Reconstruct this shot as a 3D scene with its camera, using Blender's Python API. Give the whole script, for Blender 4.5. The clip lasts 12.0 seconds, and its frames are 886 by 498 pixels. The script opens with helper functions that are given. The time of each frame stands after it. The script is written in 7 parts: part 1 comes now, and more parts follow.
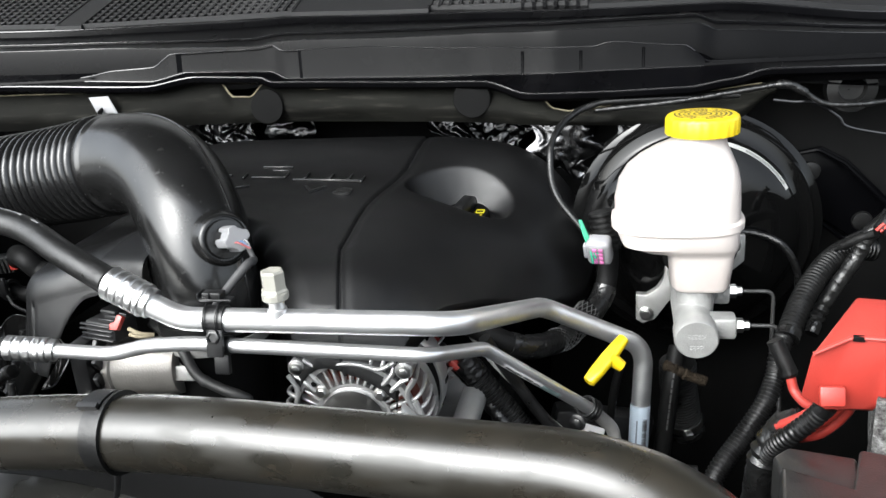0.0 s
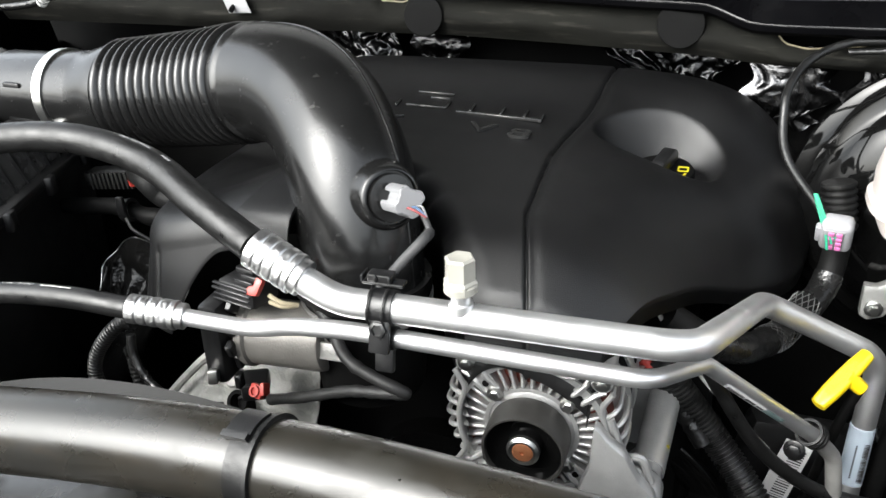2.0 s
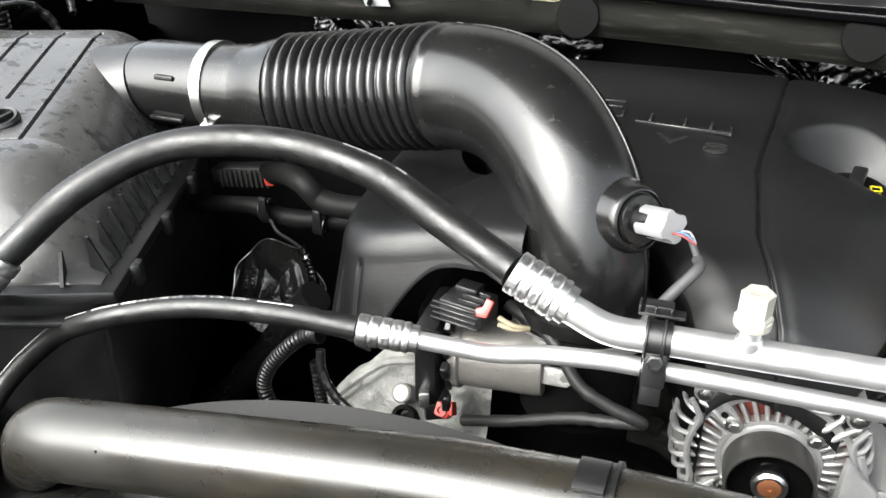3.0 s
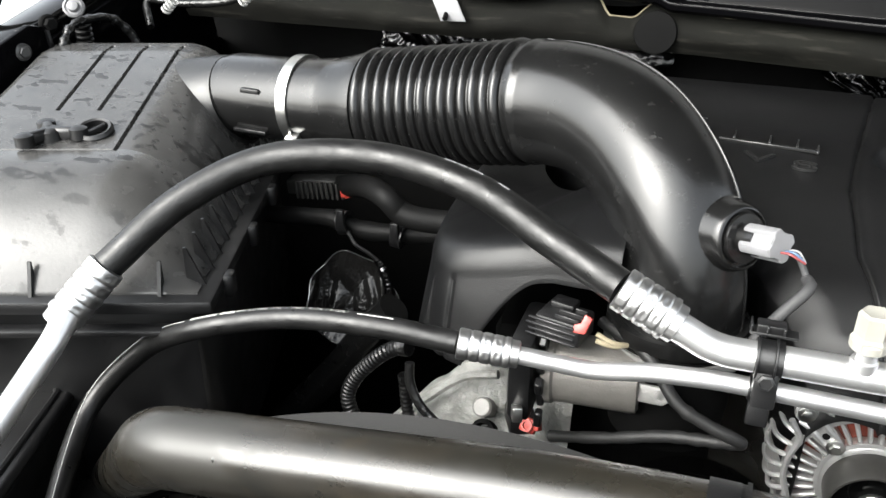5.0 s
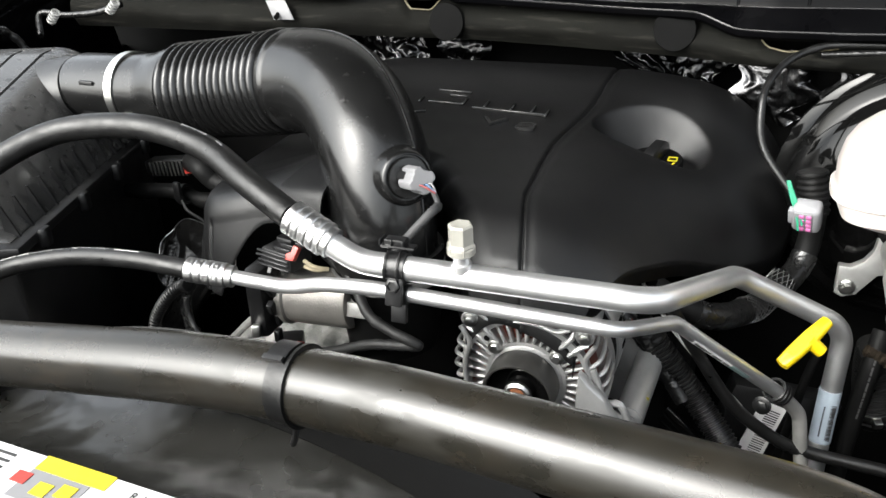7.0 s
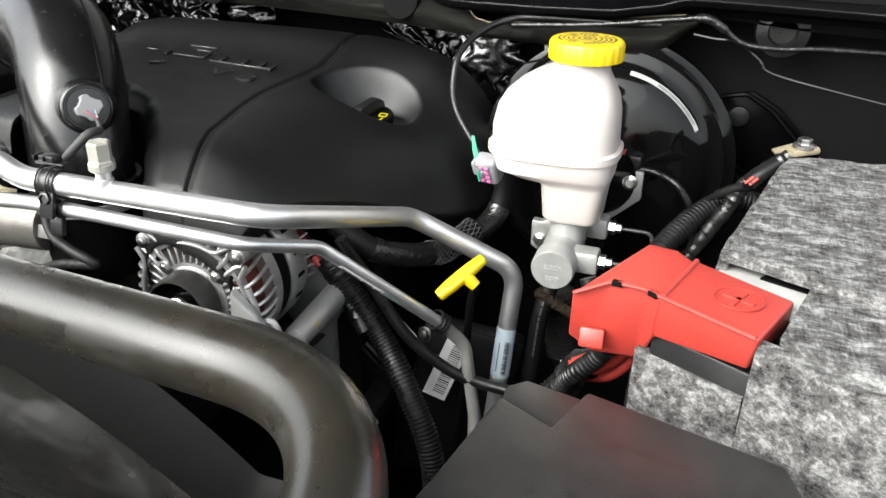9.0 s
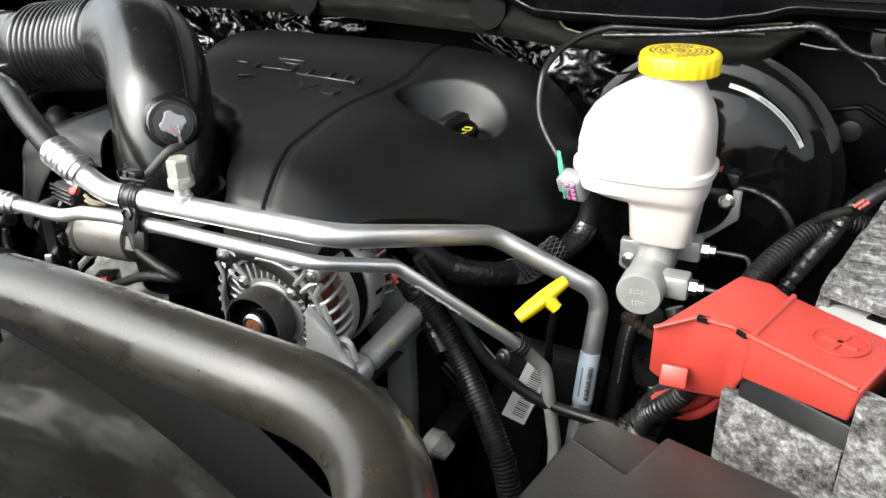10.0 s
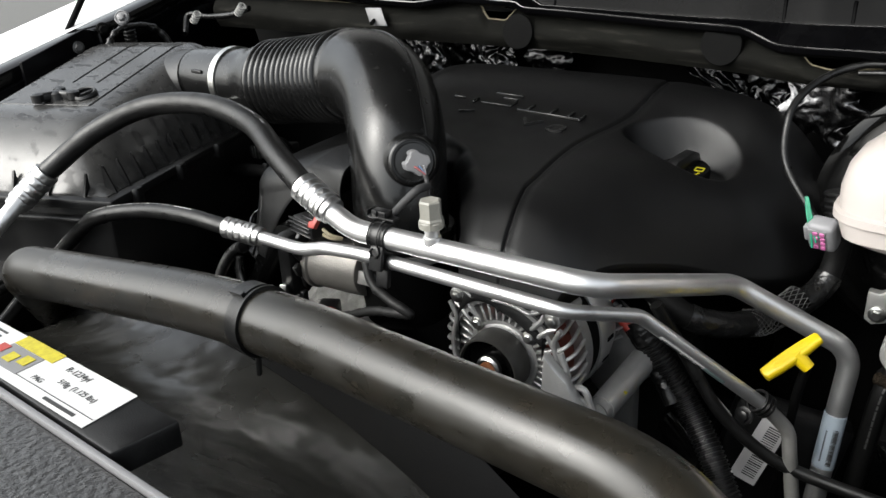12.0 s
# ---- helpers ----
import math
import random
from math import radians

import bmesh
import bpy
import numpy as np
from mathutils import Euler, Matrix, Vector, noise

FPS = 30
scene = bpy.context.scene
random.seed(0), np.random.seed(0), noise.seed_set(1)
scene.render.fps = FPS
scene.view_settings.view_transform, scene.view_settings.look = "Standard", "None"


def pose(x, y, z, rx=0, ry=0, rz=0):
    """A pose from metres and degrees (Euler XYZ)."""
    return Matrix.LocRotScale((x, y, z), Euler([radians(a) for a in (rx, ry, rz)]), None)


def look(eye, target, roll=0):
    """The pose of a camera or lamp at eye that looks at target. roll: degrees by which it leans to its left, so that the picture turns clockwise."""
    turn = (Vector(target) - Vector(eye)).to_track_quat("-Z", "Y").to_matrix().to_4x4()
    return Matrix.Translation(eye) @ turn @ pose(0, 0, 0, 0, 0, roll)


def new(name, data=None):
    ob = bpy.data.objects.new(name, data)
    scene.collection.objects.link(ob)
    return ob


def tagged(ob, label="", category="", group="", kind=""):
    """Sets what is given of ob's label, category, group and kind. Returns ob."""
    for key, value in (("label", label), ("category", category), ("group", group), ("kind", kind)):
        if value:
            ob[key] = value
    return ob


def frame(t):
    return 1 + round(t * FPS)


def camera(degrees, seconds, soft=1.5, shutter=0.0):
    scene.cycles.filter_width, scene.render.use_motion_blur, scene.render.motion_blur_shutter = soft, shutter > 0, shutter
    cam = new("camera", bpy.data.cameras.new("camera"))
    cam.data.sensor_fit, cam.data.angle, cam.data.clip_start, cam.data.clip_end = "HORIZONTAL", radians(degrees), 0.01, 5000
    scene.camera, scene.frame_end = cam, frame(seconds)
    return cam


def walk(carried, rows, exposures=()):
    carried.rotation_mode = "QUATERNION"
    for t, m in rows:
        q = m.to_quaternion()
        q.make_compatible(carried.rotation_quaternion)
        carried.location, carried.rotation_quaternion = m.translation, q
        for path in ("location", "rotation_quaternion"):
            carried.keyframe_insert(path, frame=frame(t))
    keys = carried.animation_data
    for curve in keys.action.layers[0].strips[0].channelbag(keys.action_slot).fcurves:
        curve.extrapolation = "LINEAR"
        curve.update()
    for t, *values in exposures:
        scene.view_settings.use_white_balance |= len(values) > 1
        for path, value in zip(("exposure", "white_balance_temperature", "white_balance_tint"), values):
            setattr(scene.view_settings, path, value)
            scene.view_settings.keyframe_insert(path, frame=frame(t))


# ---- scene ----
cam = camera(56.2, 12.0)
PATH = [
    (0, (0.1474, 0.0044, 1.4351), (-0.0507, 0.9290, 1.1095), -4.04),
    (0.5, (0.1227, 0.0731, 1.4494), (-0.0768, 0.9863, 1.0941), -4.68),
    (1, (0.0958, 0.1531, 1.4443), (-0.1107, 1.0463, 1.0448), -4.61),
    (1.5, (0.0718, 0.1609, 1.4383), (-0.1692, 1.0322, 1.0108), -2.51),
    (2, (0.0167, 0.1533, 1.4429), (-0.2756, 1.0031, 1.0045), -1.89),
    (2.5, (-0.0797, 0.1441, 1.4481), (-0.3654, 0.9924, 1.0021), -0.60),
    (3, (-0.1858, 0.1323, 1.4563), (-0.4458, 0.9832, 0.9997), 0.48),
    (3.5, (-0.2533, 0.1202, 1.4578), (-0.4837, 0.9850, 1.0117), 2.04),
    (3.7, (-0.2699, 0.1164, 1.4541), (-0.4818, 0.9906, 1.0172), 2.19),
    (5.3, (-0.2083, 0.1144, 1.4599), (-0.5246, 0.9520, 1.0144), 0.05),
    (5.5, (-0.1716, 0.1182, 1.4582), (-0.5026, 0.9505, 1.0135), 0.01),
    (6, (-0.0676, 0.1309, 1.4592), (-0.4365, 0.9517, 1.0231), -0.28),
    (6.5, (0.0138, 0.1122, 1.4644), (-0.3550, 0.9278, 1.0185), -1.03),
    (7, (0.0794, 0.0587, 1.4653), (-0.2598, 0.8939, 1.0323), -2.56),
    (7.5, (0.1876, -0.0085, 1.4466), (-0.0346, 0.8691, 1.0218), -1.24),
    (7.7, (0.2243, -0.0281, 1.4427), (0.0271, 0.8593, 1.0260), -0.69),
    (9.3, (0.3798, 0.0767, 1.4261), (0.0613, 0.9228, 0.9989), 0.92),
    (9.5, (0.3844, 0.0835, 1.4299), (0.0417, 0.9201, 1.0025), 0.27),
    (10, (0.3722, 0.0950, 1.4301), (-0.0218, 0.9119, 1.0090), -0.71),
    (10.5, (0.3525, 0.0873, 1.4389), (-0.1004, 0.8776, 1.0262), -0.96),
    (11, (0.3418, 0.0797, 1.4438), (-0.1582, 0.8441, 1.0369), -0.86),
    (11.5, (0.3254, 0.0468, 1.4363), (-0.2043, 0.7934, 1.0338), -0.41),
    (12, (0.2741, 0.0696, 1.4480), (-0.2645, 0.8127, 1.0510), -2.74),
]
walk(cam, [(t, look(eye, target, roll)) for t, eye, target, roll in PATH],
     [(0, 2.25, 6200, 7), (1.5, 2.35, 6250, 7), (2.5, 2.60, 6450, 7), (3.0, 2.80, 6450, 7), (3.5, 2.76, 6450, 7), (5.5, 2.39, 6450, 7), (6.5, 2.31, 6450, 7), (7.5, 2.17, 6450, 7), (9.5, 2.31, 6450, 7), (10.5, 2.12, 6450, 7), (12, 1.40, 6450, 7)])


# ---- world and light ----
world = bpy.data.worlds.new("sky")
scene.world = world
world.use_nodes = True
wn, wl = world.node_tree.nodes, world.node_tree.links
sky = wn.new("ShaderNodeTexSky")
sky.sky_type, sky.sun_disc = "NISHITA", False
sky.sun_elevation, sky.sun_rotation = radians(40), radians(214)
sky.air_density, sky.dust_density, sky.ozone_density = 1.0, 5.5, 1.0
grey = wn.new("ShaderNodeHueSaturation")  # a white overcast
grey.inputs["Saturation"].default_value = 0.25
wl.new(sky.outputs[0], grey.inputs["Color"])
wl.new(grey.outputs[0], wn["Background"].inputs[0])
wn["Background"].inputs[1].default_value = 0.15
sun_data = bpy.data.lights.new("sun", "SUN")
sun_data.energy, sun_data.angle, sun_data.color = 0.55, radians(88), (1.0, 0.995, 0.98)
sun = new("sun", sun_data)
sun.matrix_world = look((-2.3, -2.5, 4.2), (-0.1, 0.7, 1.1))


# ---- materials ----
def mat(name, color, rough=0.5, metal=0.0, bump=0.0, bscale=400.0, var=0.0, vscale=20.0, rvar=0.0, rscale=30.0, coat=0.0, color2=None, detail=4.0, spec=0.5, bdist=0.0006):
    m = bpy.data.materials.new(name)
    m.use_nodes = True
    n, l = m.node_tree.nodes, m.node_tree.links
    b = n["Principled BSDF"]
    b.inputs["Base Color"].default_value = (*color, 1)
    b.inputs["Roughness"].default_value, b.inputs["Metallic"].default_value = rough, metal
    b.inputs["Coat Weight"].default_value = coat
    b.inputs["Coat Roughness"].default_value = min(0.16, rough)
    b.inputs["Specular IOR Level"].default_value = spec
    tc = n.new("ShaderNodeTexCoord")

    def noise_tex(scale, det=detail):
        t = n.new("ShaderNodeTexNoise")
        t.inputs["Scale"].default_value, t.inputs["Detail"].default_value = scale, det
        l.new(tc.outputs["Object"], t.inputs["Vector"])
        return t

    def remap(src, lo, hi, a=0.3, c=0.7):
        r = n.new("ShaderNodeMapRange")
        r.inputs[1].default_value, r.inputs[2].default_value, r.inputs[3].default_value, r.inputs[4].default_value = a, c, lo, hi
        l.new(src, r.inputs[0])
        return r.outputs[0]

    if var or color2:
        mix = n.new("ShaderNodeMix")
        mix.data_type = "RGBA"
        dark = color2 or tuple(c * (1 - var) for c in color)
        mix.inputs[6].default_value, mix.inputs[7].default_value = (*color, 1), (*dark, 1)
        l.new(remap(noise_tex(vscale).outputs[0], 0, 1), mix.inputs[0])
        l.new(mix.outputs[2], b.inputs["Base Color"])
    if rvar:
        l.new(remap(noise_tex(rscale).outputs[0], max(0.03, rough - rvar), min(1, rough + rvar)), b.inputs["Roughness"])
    if bump:
        bp = n.new("ShaderNodeBump")
        bp.inputs["Strength"].default_value, bp.inputs["Distance"].default_value = bump, bdist
        l.new(noise_tex(bscale, 3.0).outputs[0], bp.inputs["Height"])
        l.new(bp.outputs[0], b.inputs["Normal"])
    return m


BLACK = mat("black_plastic", (0.0055, 0.0055, 0.0058), 0.38, bump=0.25, bscale=900, var=0.3, vscale=25, rvar=0.1)
COVER = mat("grained_black_plastic", (0.0030, 0.0030, 0.0032), 0.36, spec=0.42, bump=0.5, bscale=1500, bdist=0.0007, var=0.2, vscale=14, rvar=0.04)
DUCT = mat("satin_black_duct", (0.006, 0.006, 0.006), 0.24, spec=0.42, coat=0.10, bump=0.10, bscale=420, var=0.35, vscale=30, rvar=0.04, rscale=40)
DARK = mat("matt_black", (0.003, 0.003, 0.003), 0.7, var=0.4, vscale=30, bump=0.2, bscale=300, spec=0.07)
PAINT = mat("gloss_black_paint", (0.003, 0.003, 0.003), 0.06, coat=0.0, spec=0.24, var=0.2, vscale=12, rvar=0.05)
TUBEPAINT = mat("weathered_bar_paint", (0.0090, 0.0086, 0.0070), 0.29, spec=0.45, bump=0.10, bscale=60, var=0.4, vscale=30, rvar=0.07, rscale=40, coat=0.15, color2=(0.014, 0.012, 0.009))
RUBBER = mat("black_rubber", (0.005, 0.005, 0.005), 0.40, spec=0.36, bump=0.30, bscale=260, bdist=0.0008, var=0.4, vscale=60, rvar=0.14, rscale=70)
ALU = mat("bright_aluminium", (0.74, 0.74, 0.74), 0.40, 0.95, bump=0.05, bscale=900, bdist=0.0003, var=0.08, vscale=40, rvar=0.05, rscale=60)
CRIMP = mat("crimped_aluminium", (0.62, 0.62, 0.62), 0.36, 1.0, bump=0.15, bscale=170, bdist=0.001, var=0.25, vscale=90)
ALTCAST = mat("bright_cast_aluminium", (0.46, 0.46, 0.455), 0.38, 0.7, bump=0.5, bscale=600, var=0.2, vscale=40, rvar=0.1)
CAST = mat("cast_aluminium", (0.35, 0.35, 0.34), 0.45, 0.5, bump=0.6, bscale=600, var=0.25, vscale=40, rvar=0.1)
DULL = mat("dull_cast_metal", (0.27, 0.265, 0.255), 0.5, 0.4, bump=0.6, bscale=350, var=0.35, vscale=30)
STEEL = mat("zinc_steel", (0.6, 0.6, 0.58), 0.3, 1.0, var=0.2, vscale=100)
COPPER = mat("copper", (0.20, 0.045, 0.028), 0.4, 0.5, var=0.4, vscale=200)
WHITE = mat("milky_plastic", (0.40, 0.365, 0.345), 0.35, var=0.04, vscale=15, bump=0.1, bscale=200)
CAPYEL = mat("yellow_plastic", (0.56, 0.41, 0.004), 0.4, var=0.12, vscale=60, bump=0.2, bscale=500)
RED = mat("red_plastic", (0.29, 0.029, 0.021), 0.45, var=0.12, vscale=25, bump=0.25, bscale=500, rvar=0.1)
IVORY = mat("ivory_plastic", (0.22, 0.215, 0.19), 0.42, var=0.1, vscale=80)
GREY = mat("grey_plastic", (0.155, 0.155, 0.16), 0.45, var=0.1, vscale=60)
# dark color2 paints in the black engine that the foil mirrors
FOIL = mat("crumpled_foil", (0.16, 0.16, 0.165), 0.24, 1.0, bump=0.6, bscale=45, bdist=0.005, color2=(0.02, 0.02, 0.02), vscale=30, detail=7)
PALEG = mat("pale_grey_plastic", (0.33, 0.33, 0.32), 0.45, var=0.2, vscale=60)
TANEDGE = mat("frayed_tan_edge", (0.20, 0.17, 0.11), 0.8, var=0.4, vscale=90)
BANDMAT = mat("dark_insulation_mat", (0.0062, 0.0062, 0.0050), 0.85, spec=0.08, bump=0.6, bscale=220, var=0.45, vscale=9, color2=(0.004, 0.004, 0.0035))
PAPER = mat("paper_label", (0.5, 0.5, 0.5), 0.4, var=0.03, vscale=50)
BLUELAB = mat("pale_blue_label", (0.3, 0.35, 0.4), 0.4, var=0.05, vscale=50)
INK = mat("black_ink", (0.02, 0.02, 0.02), 0.5)
GREENW = mat("green_wire", (0.012, 0.20, 0.11), 0.45)
WIRER = mat("dull_red_wire", (0.16, 0.03, 0.03), 0.5)
WIREB = mat("dull_blue_wire", (0.05, 0.09, 0.16), 0.5)
TEAL = mat("faded_teal", (0.20, 0.27, 0.27), 0.4, 0.5)
PINK = mat("pink_insert", (0.42, 0.11, 0.27), 0.5)
GROUND = mat("asphalt_ground", (0.12, 0.118, 0.112), 0.9, var=0.5, vscale=60, bump=0.5, bscale=200)
LABELYEL = mat("yellow_sticker", (0.42, 0.36, 0.01), 0.5, var=0.3, vscale=300)
WALLW = mat("pale_paint", (0.75, 0.75, 0.75), 0.5)


def spotted(m, scale, lo, hi, color, rough, det=6.0, stretch=(1, 1, 1)):
    """Sharp-edged stains: a second colour and roughness where a noise passes a level."""
    n, l = m.node_tree.nodes, m.node_tree.links
    b = n["Principled BSDF"]
    tc = n.new("ShaderNodeTexCoord")
    mp = n.new("ShaderNodeMapping")
    mp.inputs["Scale"].default_value = stretch
    l.new(tc.outputs["Object"], mp.inputs["Vector"])
    t = n.new("ShaderNodeTexNoise")
    t.inputs["Scale"].default_value, t.inputs["Detail"].default_value, t.inputs["Roughness"].default_value = scale, det, 0.6
    l.new(mp.outputs[0], t.inputs["Vector"])
    r = n.new("ShaderNodeMapRange")
    r.inputs[1].default_value, r.inputs[2].default_value = lo, hi
    l.new(t.outputs[0], r.inputs[0])
    mc = n.new("ShaderNodeMix")
    mc.data_type = "RGBA"
    mc.inputs[7].default_value = (*color, 1)
    mr = n.new("ShaderNodeMix")
    mr.inputs[3].default_value = rough
    for mix, a, bsock in ((mc, mc.inputs[6], b.inputs["Base Color"]), (mr, mr.inputs[2], b.inputs["Roughness"])):
        if bsock.is_linked:
            l.new(bsock.links[0].from_socket, a)
        else:
            a.default_value = bsock.default_value
        l.new(r.outputs[0], mix.inputs[0])
    l.new(mc.outputs[2], b.inputs["Base Color"])
    l.new(mr.outputs[0], b.inputs["Roughness"])
    return m


spotted(BANDMAT, 60, 0.55, 0.66, (0.013, 0.0125, 0.0105), 0.75, stretch=(0.25, 1, 2.5))
spotted(DUCT, 120, 0.62, 0.70, (0.010, 0.0098, 0.0095), 0.30)
spotted(TUBEPAINT, 26, 0.58, 0.64, (0.017, 0.0140, 0.0100), 0.32, stretch=(0.5, 1, 1))
spotted(TUBEPAINT, 20, 0.53, 0.57, (0.0125, 0.0115, 0.0090), 0.46, stretch=(0.4, 1, 1))
spotted(TUBEPAINT, 150, 0.69, 0.71, (0.006, 0.006, 0.005), 0.12)
spotted(WHITE, 9, 0.5, 0.75, (0.42, 0.37, 0.345), 0.4)


def felt_material():
    """Matted fibres: short pale and dark strands over a cloudy grey ground."""
    m = mat("grey_felt", (0.3, 0.3, 0.29), 0.95, spec=0.1)
    n, l = m.node_tree.nodes, m.node_tree.links
    b = n["Principled BSDF"]
    tc = n.new("ShaderNodeTexCoord")

    def layer(scale, det, stretch, rz, dist=0.0):
        mp = n.new("ShaderNodeMapping")
        mp.inputs["Scale"].default_value = stretch
        mp.inputs["Rotation"].default_value = (0, 0, radians(rz))
        l.new(tc.outputs["Object"], mp.inputs["Vector"])
        t = n.new("ShaderNodeTexNoise")
        t.inputs["Scale"].default_value, t.inputs["Detail"].default_value, t.inputs["Roughness"].default_value = scale, det, 0.7
        t.inputs["Distortion"].default_value = dist
        l.new(mp.outputs[0], t.inputs["Vector"])
        return t.outputs[0]

    def blend(a, c, k):
        x = n.new("ShaderNodeMix")
        x.inputs[0].default_value = k
        l.new(a, x.inputs[2])
        l.new(c, x.inputs[3])
        return x.outputs[0]
    cloud = layer(55, 4, (1, 1.6, 1.2), 25, 0.4)
    strand = blend(layer(170, 5, (0.28, 1.5, 1.5), 40, 0.8), layer(210, 5, (1.5, 0.3, 1.2), 15, 0.8), 0.5)
    both = blend(cloud, strand, 0.55)
    r = n.new("ShaderNodeValToRGB")
    e = r.color_ramp.elements
    e[0].position, e[0].color = 0.40, (0.014, 0.012, 0.012, 1)
    e[1].position, e[1].color = 0.62, (0.23, 0.23, 0.226, 1)
    mid = r.color_ramp.elements.new(0.50)
    mid.color = (0.075, 0.074, 0.072, 1)
    l.new(both, r.inputs[0])
    l.new(r.outputs[0], b.inputs["Base Color"])
    bp = n.new("ShaderNodeBump")
    bp.inputs["Strength"].default_value, bp.inputs["Distance"].default_value = 0.5, 0.002
    l.new(strand, bp.inputs["Height"])
    l.new(bp.outputs[0], b.inputs["Normal"])
    return m


FELT = felt_material()


# ---- builders ----
V = Vector


def cr(P, n=8):
    P = [V(p) for p in P]
    Q = [2 * P[0] - P[1], *P, 2 * P[-1] - P[-2]]
    out = []
    for i in range(1, len(Q) - 2):
        a, b, c, d = Q[i - 1:i + 3]
        for k in range(n):
            t = k / n
            out.append(0.5 * (2 * b + (c - a) * t + (2 * a - 5 * b + 4 * c - d) * t * t + (3 * b - a - 3 * c + d) * t ** 3))
    return out + [P[-1]]


def fil(P, R, n=8):
    P = [V(p) for p in P]
    out = [P[0]]
    for i in range(1, len(P) - 1):
        a, b, c = P[i - 1:i + 2]
        u, v = a - b, c - b
        lu, lv = u.length, v.length
        u, v = u.normalized(), v.normalized()
        r = R[i - 1] if isinstance(R, (list, tuple)) else R
        d = min(r / math.tan(max(0.05, u.angle(v) / 2)), lu * 0.49, lv * 0.49)
        p, q = b + u * d, b + v * d
        for k in range(n + 1):
            t = k / n
            out.append((1 - t) ** 2 * p + 2 * t * (1 - t) * b + t * t * q)
    return out + [P[-1]]


def tube(bm, pts, r, seg=16, caps=True):
    pts = [V(p) for p in pts]
    pts = [p for i, p in enumerate(pts) if i == 0 or (p - pts[i - 1]).length > 1e-6]
    n = len(pts)
    rs = list(r) if isinstance(r, (list, tuple)) else [r] * n
    tan = [(pts[min(i + 1, n - 1)] - pts[max(i - 1, 0)]).normalized() for i in range(n)]
    up = V((0, 0, 1)) if abs(tan[0].z) < 0.9 else V((0, 1, 0))
    x = tan[0].cross(up).normalized()
    rings = []
    for i in range(n):
        x = (x - tan[i] * x.dot(tan[i])).normalized()
        y = tan[i].cross(x)
        rings.append([bm.verts.new(pts[i] + rs[i] * (math.cos(2 * math.pi * k / seg) * x + math.sin(2 * math.pi * k / seg) * y)) for k in range(seg)])
    for a, b in zip(rings, rings[1:]):
        for k in range(seg):
            bm.faces.new((a[k], a[(k + 1) % seg], b[(k + 1) % seg], b[k]))
    if caps:
        bm.faces.new(rings[0][::-1])
        bm.faces.new(rings[-1])
    return bm


def axis(p, d, spin=0):
    """A pose at p whose z points along d."""
    d = V(d).normalized()
    return Matrix.Translation(p) @ d.to_track_quat("Z", "Y").to_matrix().to_4x4() @ Matrix.Rotation(radians(spin), 4, "Z")


def lathe(bm, prof, m, seg=32, caps=True):
    rings = []
    for r, h in prof:
        rings.append([bm.verts.new(m @ V((r * math.cos(2 * math.pi * k / seg), r * math.sin(2 * math.pi * k / seg), h))) for k in range(seg)])
    for a, b in zip(rings, rings[1:]):
        for k in range(seg):
            bm.faces.new((a[k], a[(k + 1) % seg], b[(k + 1) % seg], b[k]))
    if caps:
        bm.faces.new(rings[0][::-1])
        bm.faces.new(rings[-1])
    return bm


def ring(bm, ro, ri, h0, h1, m, seg=32):
    """A flat ring with a hole."""
    pr = [(ri, h0), (ro, h0), (ro, h1), (ri, h1), (ri, h0)]
    return lathe(bm, pr, m, seg, caps=False)


def box(bm, size, m=Matrix.Identity(4), bev=0.002, seg=2):
    sub = bmesh.new()
    bmesh.ops.create_cube(sub, size=1.0, matrix=Matrix.Diagonal((*size, 1)))
    if bev:
        bmesh.ops.bevel(sub, geom=list(sub.edges), offset=min(bev, min(size) * 0.45), segments=seg, affect="EDGES", profile=0.5)
    return merge(bm, sub, m)


def merge(bm, sub, m=Matrix.Identity(4)):
    vs = {v: bm.verts.new(m @ v.co) for v in sub.verts}
    for f in sub.faces:
        bm.faces.new([vs[v] for v in f.verts])
    sub.free()
    return bm


def prism(bm, outline, h0, h1, m=Matrix.Identity(4), bev=0.0, seg=2):
    """A plate of that outline from h0 to h1 along the pose's z."""
    sub = bmesh.new()
    lo = [sub.verts.new((x, y, h0)) for x, y in outline]
    hi = [sub.verts.new((x, y, h1)) for x, y in outline]
    n = len(lo)
    sub.faces.new(lo[::-1])
    sub.faces.new(hi)
    for k in range(n):
        sub.faces.new((lo[k], lo[(k + 1) % n], hi[(k + 1) % n], hi[k]))
    bmesh.ops.recalc_face_normals(sub, faces=list(sub.faces))
    if bev:
        bmesh.ops.bevel(sub, geom=list(sub.edges), offset=bev, segments=seg, affect="EDGES", profile=0.5)
    return merge(bm, sub, m)


